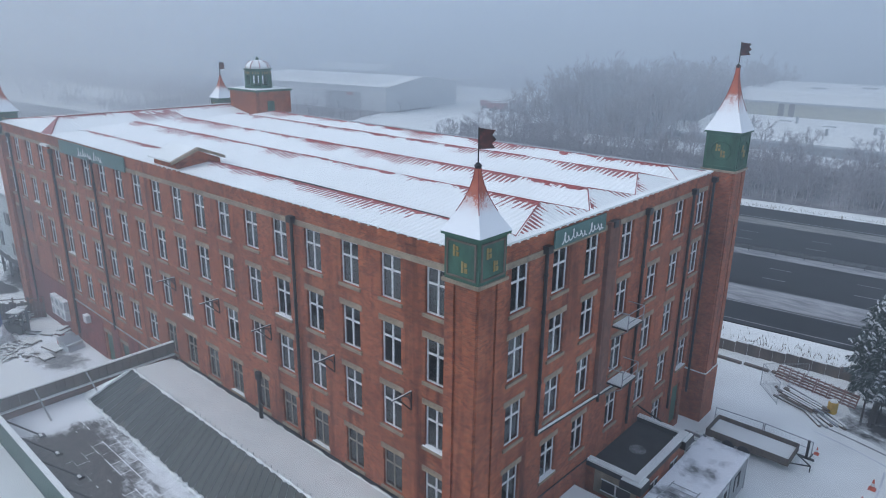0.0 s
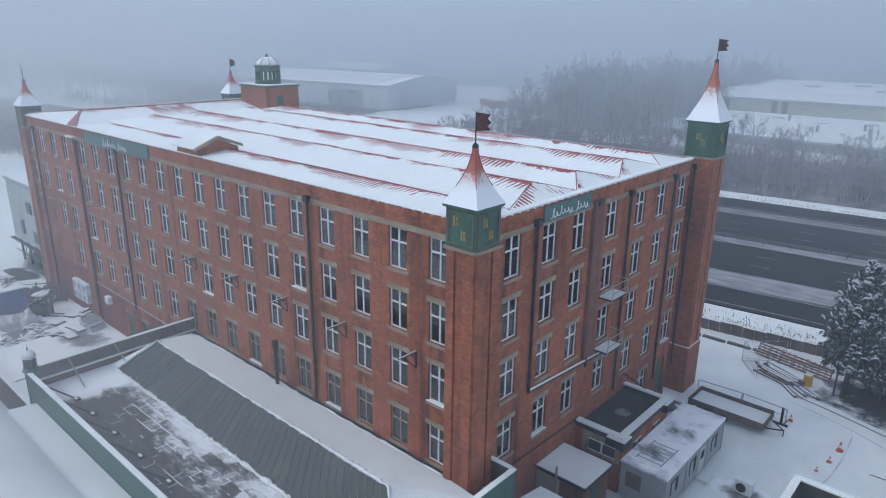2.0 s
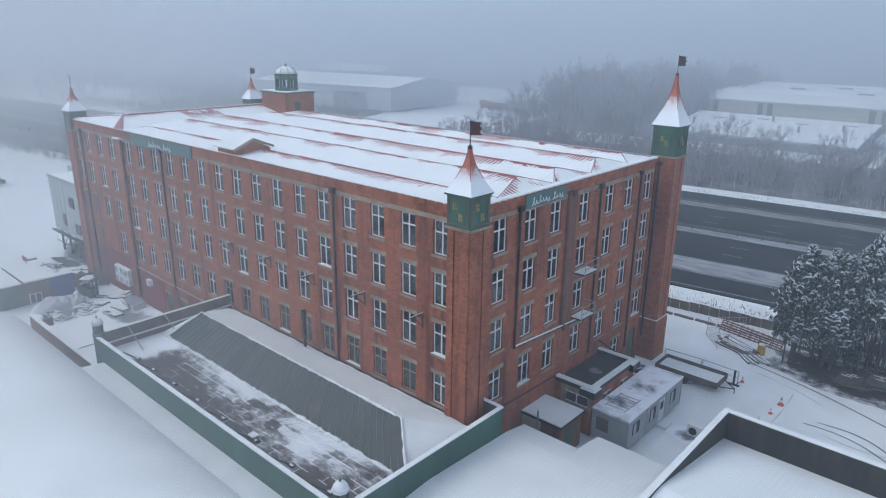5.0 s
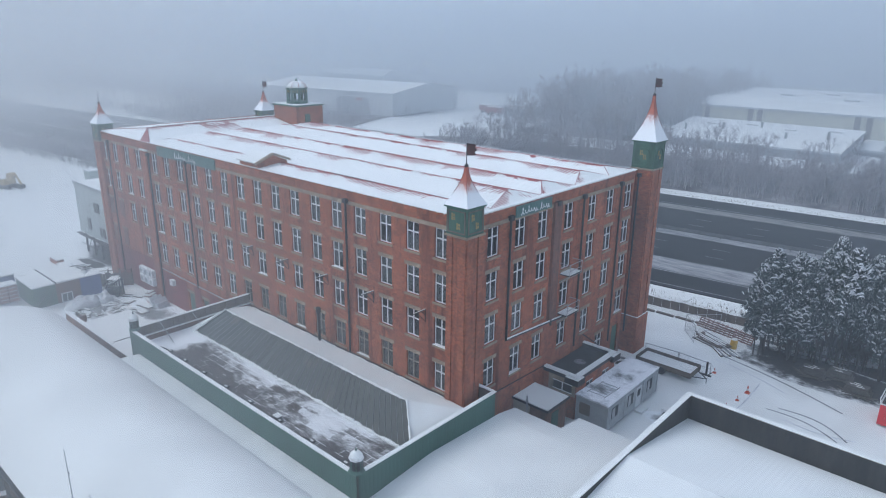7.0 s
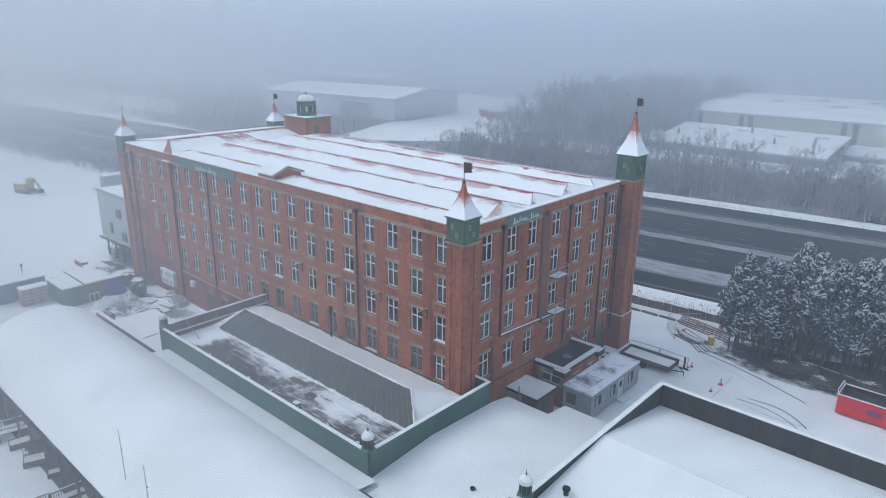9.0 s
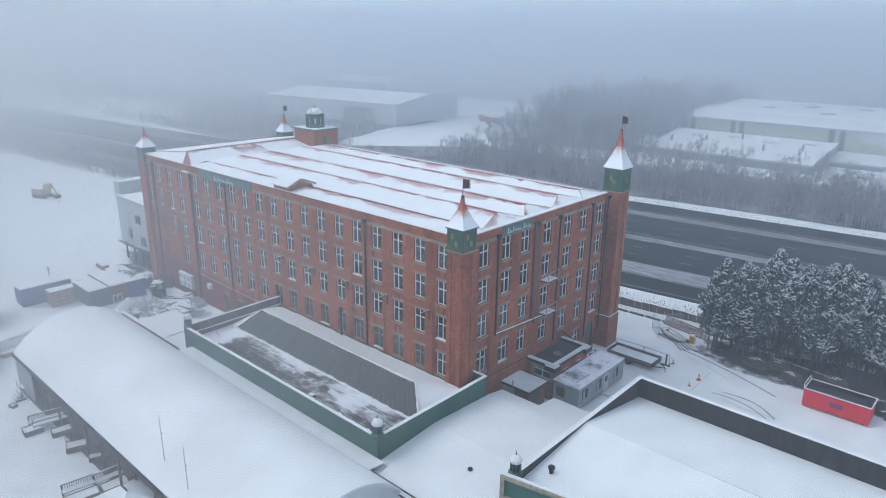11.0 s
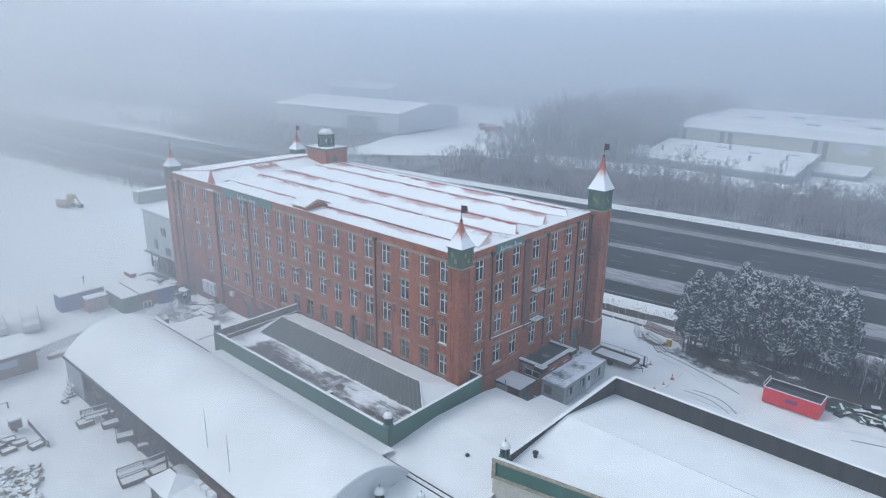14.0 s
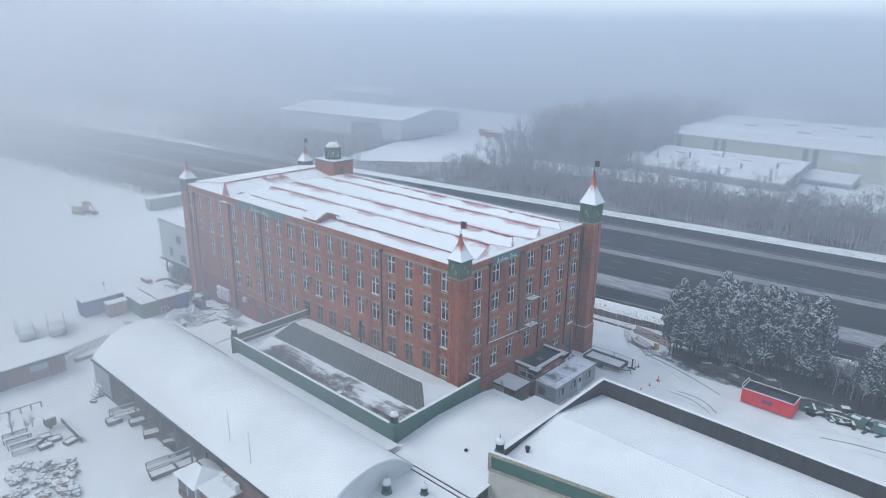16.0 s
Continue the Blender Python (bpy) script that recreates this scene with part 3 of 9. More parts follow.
def ridge_bay(x0, x1, y0, yr, y1, z0, zr, z1, hip0=0.0, hip1=0.0):
    """A ridge along x with slopes to y0 and y1; hips at the ends where asked."""
    bm = bmesh.new()
    uv = bm.loops.layers.uv.new("ridge")
    a, b = x0 + hip0, x1 - hip1
    uv_quad(bm, uv, [(x0, y0, z0), (x1, y0, z0), (b, yr, zr), (a, yr, zr)], [(x0, yr - y0), (x1, yr - y0), (b, 0), (a, 0)])
    uv_quad(bm, uv, [(x1, y1, z1), (x0, y1, z1), (a, yr, zr), (b, yr, zr)], [(x1, y1 - yr), (x0, y1 - yr), (a, 0), (b, 0)])
    for xe, xr, order in ((x1, b, 1), (x0, a, -1)):
        ym, zm = (y0 + y1) / 2, (z0 + z1) / 2
        for pa, pb, ua, ub in (((xe, y0, z0), (xe, ym, zm), (y0, 0.35), (ym, 1.6)), ((xe, ym, zm), (xe, y1, z1), (ym, 1.6), (y1, 0.35))):
            uv_quad(bm, uv, [pa, pb, (xr, yr, zr)][::order], [ua, ub, (yr, 0.35)][::order])
    ob = part("roof_bay", bm, ROOF_RED, mill, "red corrugated roof under snow")
    n = int((b - a) / 2.6)
    r2 = random.Random(int(yr * 10))
    for i in range(n):
        if r2.random() < 0.4:
            xa, xb = a + (b - a) * i / n, a + (b - a) * (i + 1) / n
            cap = bmesh.new()
            rod(cap, (xa, yr, zr - 0.02), (xb, yr, zr - 0.02), 0.035 + 0.03 * r2.random(), 5)
            part("ridge_cap", cap, RED_METAL, ob, "bare red ridge capping")
    for s in ((b, -1), (b, 1)):
        if hip1 > 0:
            hb = bmesh.new()
            rod(hb, (b, yr, zr + 0.01), (x1 - 0.1, y1 if s[1] > 0 else y0, (z1 if s[1] > 0 else z0) - 0.02), 0.035, 5)
            part("hip_cap", hb, RED_METAL, ob)
    return ob


ridge_bay(-60.6, EX - 0.25, WY - 0.14, 21.9, 22.45, 17.93, 18.2, 17.98, 1.6, 0.4)
bm = bmesh.new()
pipe(bm, [(-38.8, 22.45, 18.0), (-30, 22.5, 18.02), (-17.8, 22.45, 18.0)], 0.05, 5)
part("valley_gutter", bm, IRON, mill, "dark valley gutter")
for yv0, yr, yv1 in ((22.45, 26.4, 28.6), (28.6, 30.8, 33.4), (33.4, 36.5, 38.9), (38.9, 40.5, 42.9)):
    zr = 18.5 if yr < 39 else 18.38
    ridge_bay(-61.8, EX - 0.3, yv0, yr, yv1, 17.93, zr, 17.93, 2.1, 1.55)
# west block: a ridge across, hipped at the long wall, meeting the bays in a valley
bm = bmesh.new()
uv = bm.loops.layers.uv.new("ridge")
rx, ry0, ry1, rz = -66.3, 22.3, BY - 0.6, 18.62
ex0, ex1, vx = WX + 0.1, -60.0, -61.9
ey = WY - 0.1
uv_quad(bm, uv, [(ex1, ey, 17.9), (vx, 22.5, 17.84), (vx, 28.6, 17.84), (rx, 28.6, rz), (rx, ry0, rz)], [(ey, 1.2), (22.5, 4.4), (28.6, 4.4), (28.6, 0), (ry0, 0)])
uv_quad(bm, uv, [(vx, 28.6, 17.84), (vx, ry1, 17.84), (rx, ry1, rz), (rx, 28.6, rz)], [(28.6, 4.4), (ry1, 4.4), (ry1, 0), (28.6, 0)])
uv_quad(bm, uv, [(ex0, ry1, 17.8), (ex0, ey, 17.9), (rx, ry0, rz), (rx, ry1, rz)], [(ry1, 7.3), (ey, 7.3), (ry0, 0), (ry1, 0)])
uv_quad(bm, uv, [(ex0, ey, 17.9), (ex1, ey, 17.9), (rx, ry0, rz)], [(ex0, 3.0), (ex1, 0.8), (rx, 0.5)])
west_roof = part("west_roof", bm, ROOF_WEST, mill, "red corrugated roof under snow")
# red sheet where the snow has slid off: the hip by the long wall, and a comb of bare ribs at the valley
bm = bmesh.new()
lift = Vector((0, 0, 0.012))
hip_lo, hip_hi = Vector((ex1, ey, 17.9)), Vector((rx, ry0, rz))
face(bm, Vector((ex1 - 2.0, ey, 17.9)) + lift, hip_lo + lift, hip_hi + lift)
part("bare_sheet", bm, RED_METAL, west_roof, "bare red hip sheet")
bm = bmesh.new()
r2 = random.Random(8)
for y, long in [(ry0 + 0.9 + 0.33 * i, 0) for i in range(12)] + [(28.7 + 0.3 * i, 1) for i in range(14)]:
    top, foot = (r2.uniform(0.0, 0.1), r2.uniform(0.1, 0.32)) if not long else (r2.uniform(0.05, 0.35), r2.uniform(0.55, 0.98))
    w = 0.1 if not long else 0.17
    p, q = Vector((rx, y, rz)).lerp(Vector((vx, y, 17.84)), top), Vector((rx, y, rz)).lerp(Vector((vx, y, 17.84)), foot)
    face(bm, p + Vector((0, -w, 0)) + lift, q + lift, p + Vector((0, w, 0)) + lift)
part("bare_ribs", bm, RED_METAL, west_roof, "bare red ribs")
for q, rad in (((rx, ry1 - 2, rz), 0.06), ((ex1 - 0.1, ey + 0.1, 17.93), 0.09), ((-73.8, WY, 17.93), 0.05)):
    bm = bmesh.new()
    rod(bm, (rx, ry0, rz), q, rad, 5)
    part("ridge_cap", bm, RED_METAL, west_roof, "bare red ridge capping")
part("ridge_snow", boxes((rx - 0.3, ry0 + 0.8, rz + 0.02, rx - 0.04, ry1 - 1.5, rz + 0.14)), SNOW_ROOF, west_roof)
part("gutter_edge", boxes((EX - 0.6 - 45, BY - 0.05, 17.78, EX - 0.3, BY + 0.25, 17.98)), STEEL, mill, "grey metal gutter")
# eaves rib ends along the long wall
CLIP = mesh_of(boxes((0, -0.04, -0.015, 0.07, 0.04, 0.05)), "eaves_clip", SNOW_ROOF)
x = WX + 1.0
while x < EX - 1.6:
    part("eaves_clip", CLIP, None, mill, at=pose(x, WY - 0.16, TOP))
    x += 0.62
y = WY + 1.8
while y < BY - 0.5:
    part("eaves_clip", CLIP, None, mill, at=pose(EX + 0.165, y, TOP - 0.01, 0, 0, 90))
    y += 0.62

# gabled hoist housing at the wall head: ridge along the wall, brick gable to the east
hx0, hx1, hy0, hy1 = -42.4, -39.4, WY - 0.1, 22.5
hym = (hy0 + hy1) / 2
house = part("hoist_housing", boxes((hx0, hy0 + 0.15, 17.75, hx1 - 0.15, hy1, 18.35)), BRICK, mill, "low brick hoist housing on the roof")
bm = bmesh.new()
for (a, za), (b, zb) in (((hy0 - 0.15, 18.36), (hym, 19.02)), ((hym, 19.02), (hy1 + 0.15, 18.36))):
    vs = [bm.verts.new(p) for p in ((hx0 - 0.2, a, za), (hx1, a, za), (hx1, b, zb), (hx0 - 0.2, b, zb), (hx0 - 0.2, a, za + 0.1), (hx1, a, za + 0.1), (hx1, b, zb + 0.1), (hx0 - 0.2, b, zb + 0.1))]
    for f in ((0, 3, 2, 1), (4, 5, 6, 7), (0, 1, 5, 4), (1, 2, 6, 5), (2, 3, 7, 6), (3, 0, 4, 7)):
        bm.faces.new([vs[i] for i in f])
part("housing_roof", bm, SNOW_ROOF, house, "snow-laden low gable")
bm = bmesh.new()
for (a, za), (b, zb) in (((hy0 - 0.25, 18.28), (hym, 18.98)), ((hym, 18.98), (hy1 + 0.25, 18.28))):
    vs = [bm.verts.new(p) for p in ((hx1 + 0.005, a, za), (hx1 + 0.22, a, za), (hx1 + 0.22, b, zb), (hx1 + 0.005, b, zb), (hx1 + 0.005, a, za + 0.2), (hx1 + 0.22, a, za + 0.2), (hx1 + 0.22, b, zb + 0.2), (hx1 + 0.005, b, zb + 0.2))]
    for f in ((0, 3, 2, 1), (4, 5, 6, 7), (0, 1, 5, 4), (1, 2, 6, 5), (2, 3, 7, 6), (3, 0, 4, 7)):
        bm.faces.new([vs[i] for i in f])
part("verge_coping", bm, STONE, house, "pale stone verge coping")
bm = bmesh.new()
vs = [bm.verts.new(p) for p in ((hx0, hy0 + 0.15, 18.3), (hx1, hy0 + 0.15, 18.3), (hx1, hym, 18.98), (hx0, hym, 18.98), (hx0, hy1, 18.3), (hx1, hy1, 18.3), (hx1, hy0 + 0.15, 17.7), (hx1, hy1, 17.7))]
for f in ((0, 1, 2, 3), (3, 2, 5, 4), (6, 7, 5, 2, 1), (0, 3, 4)):
    bm.faces.new([vs[i] for i in f])
part("gable", bm, BRICK, house)


# ---- corner towers ----
def spire(bm, x, y, z, h, half, steps=10, flare=1.8):
    """A four-sided roof whose sides sweep in, steep at the tip and flared at the eaves."""
    rings = []
    for i in range(steps + 1):
        t = i / steps
        r = half * (0.07 + 0.93 * (1 - t) ** flare)
        rings.append([bm.verts.new((x + sx * r, y + sy * r, z + h * t)) for sx, sy in ((-1, -1), (1, -1), (1, 1), (-1, 1))])
    for a, b in zip(rings, rings[1:]):
        for i in range(4):
            bm.faces.new((a[i], a[(i + 1) % 4], b[(i + 1) % 4], b[i]))
    bm.faces.new(rings[0][::-1])
    bm.faces.new(rings[-1])


def spire_material():
    """Terracotta-red sheet, bare near the tip where the snow has slipped off."""
    m, nt, b = material("spire_sheet_and_snow", (0.8, 0.8, 0.83), 0.6)
    uv = nt.nodes.new("ShaderNodeUVMap")
    sep = nt.nodes.new("ShaderNodeSeparateXYZ")
    nt.links.new(uv.outputs[0], sep.inputs[0])
    n = noise_node(nt, 2.2, 6.0, 0.7)
    n3 = noise_node(nt, 14.0, 4.0, 0.7)
    s = nt.nodes.new("ShaderNodeMath")
    s.operation = "MULTIPLY_ADD"
    s.inputs[1].default_value = 0.45
    nt.links.new(n.outputs[0], s.inputs[0])
    nt.links.new(sep.outputs[1], s.inputs[2])
    s2 = nt.nodes.new("ShaderNodeMath")
    s2.operation = "MULTIPLY_ADD"
    s2.inputs[1].default_value = 0.42
    nt.links.new(n3.outputs[0], s2.inputs[0])
    nt.links.new(s.outputs[0], s2.inputs[2])
    r = ramp(nt, s2.outputs[0], [(0.74, (0, 0, 0)), (0.9, (0.25, 0.25, 0.25)), (1.0, (1, 1, 1))])
    red = ramp(nt, n.outputs[0], [(0.3, (0.26, 0.07, 0.04)), (0.7, (0.46, 0.14, 0.085))])
    nt.links.new(mix(nt, r.outputs[0], (0.7, 0.71, 0.72), red.outputs[0]), b.inputs["Base Color"])
    bump(nt, b, n3.outputs[0], 0.2, 0.02)
    return m


SPIRE = spire_material()


def set_height_uv(me, z0, z1):
    layer = me.uv_layers.new(name="height")
    for lp in me.loops:
        co = me.vertices[lp.vertex_index].co
        layer.data[lp.index].uv = (co.x, (co.z - z0) / (z1 - z0))


def tower(x, y, half, z_shaft0, z_box, z_eave, z_tip, name_label, round_panel=False, shaft=True, flag=True):
    tw = thing("corner_tower", name_label, "tower", "towers of the mill")
    if shaft:
        sh = boxes((x - half * 0.93, y - half * 0.93, z_shaft0, x + half * 0.93, y + half * 0.93, z_box))
        part("shaft", sh, BRICK, tw)
        k = half * 0.93
        for a0, a1 in ((-1.0, -0.42), (-0.2, 1.0)):
            part("pilaster", boxes((x + a0 * k, y - k - 0.1, z_shaft0, x + a1 * k, y - k, z_box - 0.12)), BRICK, tw)
            part("pilaster", boxes((x + k, y - a1 * k, z_shaft0, x + k + 0.1, y - a0 * k, z_box - 0.12)), BRICK, tw)
    part("corbel", boxes((x - half - 0.1, y - half - 0.1, z_box - 0.14, x + half + 0.1, y + half + 0.1, z_box)), STONE, tw)
    bx = part("green_box", boxes((x - half, y - half, z_box, x + half, y + half, z_eave)), GREEN_OLD, tw, "weathered green boarded head")
    hgt = z_eave - z_box
    # raised frame strips and a gilded device on the two seen faces
    e = 0.05
    for face in ("s", "e"):
        fr = bmesh.new()
        rows = [(-half + 0.12, 0.15, -half + 0.2, hgt - 0.15), (half - 0.2, 0.15, half - 0.12, hgt - 0.15), (-half + 0.2, 0.15, half - 0.2, 0.23), (-half + 0.2, hgt - 0.23, half - 0.2, hgt - 0.15)]
        for u0, v0, u1, v1 in rows:
            if face == "s":
                box(fr, x + u0, y - half - e, z_box + v0, x + u1, y - half, z_box + v1)
            else:
                box(fr, x + half, y + u0, z_box + v0, x + half + e, y + u1, z_box + v1)
        part("panel_frame", fr, GREEN_OLD if round_panel else TIMBER, bx)
        dev = bmesh.new()
        def plate(u0, v0, u1, v1):
            if face == "s":
                box(dev, x + u0, y - half - 0.035, z_box + v0, x + u1, y - half, z_box + v1)
            else:
                box(dev, x + half, y + u0, z_box + v0, x + half + 0.035, y + u1, z_box + v1)
        marks = ((-0.42, hgt * 0.55), (0.02, hgt * 0.22)) if not round_panel else ((-0.34, hgt * 0.5), (0.0, hgt * 0.34))
        for u, v in marks:
            plate(u, v, u + 0.1, v + 0.46)
            plate(u + 0.16, v + 0.02, u + 0.3, v + 0.2)
            plate(u + 0.15, v + 0.26, u + 0.27, v + 0.42)
        part("gilt_device", dev, GOLD, bx, "faded gilt device")
        if round_panel:
            ring = bmesh.new()
            c = Vector((x, y - half - 0.03, z_box + hgt * 0.52)) if face == "s" else Vector((x + half + 0.03, y, z_box + hgt * 0.52))
            pts = []
            for i in range(24):
                a = 2 * math.pi * i / 24
                d = Vector((math.cos(a), 0, math.sin(a))) if face == "s" else Vector((0, math.cos(a), math.sin(a)))
                pts.append(c + d * 0.62)
            for p, q in zip(pts, pts[1:] + pts[:1]):
                rod(ring, p, q, 0.05, 5)
            part("round_frame", ring, GREEN_OLD, bx)
    bm = bmesh.new()
    spire(bm, x, y, z_eave + 0.12, z_tip - z_eave - 0.12, half + 0.15)
    me = mesh_of(bm, "spire_roof", SPIRE)
    set_height_uv(me, z_eave, z_tip)
    part("spire_roof", me, None, tw, "swept roof, snow below and red tip")
    part("eaves_board", boxes((x - half - 0.12, y - half - 0.12, z_eave, x + half + 0.12, y + half + 0.12, z_eave + 0.12)), GREEN_OLD, tw)
    for sx, sy in ((-1, -1), (1, -1), (1, 1)):
        hipb = bmesh.new()
        pts = []
        for i in range(3, 11):
            t = i / 10
            r = (half + 0.15) * (0.07 + 0.93 * (1 - t) ** 1.8) + 0.005
            pts.append((x + sx * r, y + sy * r, z_eave + 0.12 + (z_tip - z_eave - 0.12) * t))
        pipe(hipb, pts, 0.02, 4)
        part("hip_roll", hipb, RED_METAL, tw)
    bm = bmesh.new()
    lathe(bm, [(0.13, z_tip - 0.12), (0.15, z_tip), (0.06, z_tip + 0.1)], 8, x, y)
    rod(bm, (x, y, z_tip), (x, y, z_tip + 1.45), 0.03, 6)
    part("flag_pole", bm, IRON, tw)
    if not flag:
        return tw
    bm = bmesh.new()
    out = [(0, 0.62), (0, 1.42), (0.62, 1.34), (0.5, 1.16), (0.66, 1.0), (0.5, 0.84), (0.64, 0.66)]
    d = Vector((0.75, 0.6, 0)).normalized()
    vs0 = [bm.verts.new(Vector((x, y, z_tip + v)) + d * u + Vector((-d.y, d.x, 0)) * 0.015) for u, v in out]
    vs1 = [bm.verts.new(Vector((x, y, z_tip + v)) + d * u - Vector((-d.y, d.x, 0)) * 0.015) for u, v in out]
    bm.faces.new(vs0[::-1])
    bm.faces.new(vs1)
    for i in range(len(out)):
        j = (i + 1) % len(out)
        bm.faces.new((vs0[i], vs0[j], vs1[j], vs1[i]))
    fl = part("metal_flag", bm, mottled("flag_metal", (0.015, 0.02, 0.02), (0.12, 0.035, 0.03), 0.5, 0.2, 3.0, 6.0), tw, "notched metal flag, dark with red marks")
    return tw


tower(-16.0, 19.92, 0.88, 3.6, 16.76, 18.6, 21.3, "brick corner turret with green head and swept snowy roof")
big = tower(-15.5, 45.3, 1.05, GROUND - 0.5, 17.9, 20.25, 24.4, "tall brick corner tower with green head and swept snowy roof", True)
part("plinth", boxes((-16.6, 44.15, GROUND - 0.5, -14.38, 46.45, 3.4)), BRICK, big)
part("plinth_snow", boxes((-16.62, 44.13, 3.4, -14.36, 46.47, 3.46)), SNOW_ROOF, big)
tower(-73.4, 20.1, 0.88, GROUND - 0.3, 16.76, 18.6, 21.1, "brick corner turret with green head and swept snowy roof", flag=False)
tower(-73.0, 42.6, 0.92, GROUND - 0.3, 16.76, 18.6, 21.3, "brick corner turret with green head and swept snowy roof")

# ---- stair tower with lantern ----
st = thing("stair_tower", "square brick stair tower with domed octagonal lantern", "tower")
part("brick_body", boxes((-65.8, 39.4, 16.5, -60.9, 43.6, 20.2)), BRICK, st)
part("coping", boxes((-65.95, 39.25, 20.2, -60.75, 43.75, 20.4)), GREEN_OLD, st)
part("coping_snow", boxes((-65.9, 39.3, 20.4, -60.8, 43.7, 20.46)), SNOW_ROOF, st)
part("hatch", boxes((-60.9, 40.7, 17.9, -60.83, 41.5, 19.25)), GREEN_OLD, st)
cx, cy = -63.35, 41.4
bm = bmesh.new()
lathe(bm, [(1.45, 20.46), (1.45, 20.75), (1.3, 20.8)], 8, cx, cy, math.pi / 8)
lan = part("lantern_base", bm, GREEN_OLD, st)
for i in range(8):
    a = math.pi / 8 + i * math.pi / 4
    bm = bmesh.new()
    rod(bm, (cx + 1.22 * math.cos(a), cy + 1.22 * math.sin(a), 20.8), (cx + 1.22 * math.cos(a), cy + 1.22 * math.sin(a), 22.1), 0.17, 6)
    part("lantern_post", bm, GREEN_OLD, lan)
bm = bmesh.new()
lathe(bm, [(1.25, 21.75), (1.34, 21.8), (1.34, 22.25), (1.5, 22.3), (1.5, 22.42), (1.3, 22.44)], 8, cx, cy, math.pi / 8)
part("lantern_head", bm, GREEN_OLD, lan)
for i in range(8):
    bm = bmesh.new()
    a = i * math.pi / 4
    c = Vector((cx + 1.27 * math.cos(a), cy + 1.27 * math.sin(a), 22.02))
    t = Vector((-math.sin(a), math.cos(a), 0))
    for k in (-0.28, 0.0, 0.28):
        rod(bm, c + t * k + Vector((0, 0, -0.12)), c + t * k + Vector((0, 0, 0.12)), 0.06, 4)
    part("gilt_ornament", bm, GOLD, lan)
bm = bmesh.new()
lathe(bm, [(1.3, 22.44), (1.24, 22.7), (1.02, 22.98), (0.7, 23.18), (0.3, 23.28), (0.1, 23.3)], 16, cx, cy)
dome = part("dome", bm, SNOW_ROOF, st, "snow-covered dome", smooth=True)
for i in range(8):
    a = math.pi / 8 + i * math.pi / 4
    bm = bmesh.new()
    pipe(bm, [(cx + q * math.cos(a), cy + q * math.sin(a), z) for q, z in ((1.31, 22.46), (1.245, 22.71), (1.025, 22.99), (0.705, 23.19))], 0.035, 5)
    part("dome_seam", bm, RED_METAL, dome, "red metal dome seam")
bm = bmesh.new()
lathe(bm, [(0.16, 23.25), (0.2, 23.38), (0.1, 23.5), (0.03, 23.65)], 8, cx, cy)
part("finial", bm, GREEN_OLD, st)


# ---- signs on the mill ----
def scrawl(put, length, height):
    """Two joined-up pen strokes as plain wavy bars, no letters; returns the two strokes."""
    out = []
    for u0, u1, tall in ((0.0, 0.58, (1.0, 0.5, 0.95, 0.45, 0.4, 0.5)), (0.64, 1.0, (1.0, 0.5, 0.45, 0.55))):
        bm = bmesh.new()
        loops = len(tall)
        n = loops * 12
        pts = []
        for i in range(n + 1):
            t = i / n
            a = t * loops * 2 * math.pi
            k = min(loops - 1, int(t * loops))
            v = height * (0.1 + 0.25 * t + 0.75 * tall[k] * (0.5 - 0.5 * math.cos(a)) - (0.22 if k == loops - 1 else 0.0))
            u = (u0 + (u1 - u0) * t) * length + 0.03 * length * math.sin(a + 0.6) + 0.35 * v
            pts.append(put(u, v))
        pipe(bm, pts, 0.035, 4)
        out.append(bm)
    return out


sg = thing("shop_sign", "teal sign board with white handwriting on the brick wall", "sign")
part("board", boxes((EX + 0.09, 24.75, 16.95, EX + 0.17, 29.3, 17.78)), SIGN_GREEN, sg)
for bm in scrawl(lambda u, v: (EX + 0.19, 25.2 + u, 17.0 + v), 3.7, 0.66):
    part("handwriting", bm, WHITE, sg, "white pen stroke")
sg = thing("shop_sign", "long teal sign board with white handwriting on the brick wall", "sign")
part("board", boxes((-58.2, WY - 0.17, 16.75, -46.6, WY - 0.09, 17.78)), SIGN_GREEN, sg)
for bm in scrawl(lambda u, v: (-54.6 + u, WY - 0.19, 16.85 + v), 4.4, 0.78):
    part("handwriting", bm, WHITE, sg, "white pen stroke")

# ---- glazed court in front of the mill ----
court = thing("glazed_court", "green-clad flat roof with a long glass lean-to beside the mill", "building")
PX0, PX1, PY0, PT = -42.7, -13.7, 8.0, 5.3


def ribbed(bm, a, b, z0a, z0b, z1, outward, pitch=0.32, proud=0.008):
    """Profiled cladding from a to b with raised ribs; its foot may slope."""
    a, b = Vector(a), Vector(b)
    n = int((b - a).length / pitch)
    o = Vector(outward) * proud
    prof = []
    for i in range(n):
        for f, k in ((0.0, 0), (0.62, 0), (0.7, 1), (0.92, 1)):
            t = (i + f) / n
            prof.append((a.lerp(b, t) + o * k, z0a + (z0b - z0a) * t))
    prof.append((b, z0b))
    lo = [bm.verts.new((p.x, p.y, z)) for p, z in prof]
    hi = [bm.verts.new((p.x, p.y, z1)) for p, z in prof]
    for i in range(len(prof) - 1):
        bm.faces.new((lo[i], lo[i + 1], hi[i + 1], hi[i]))


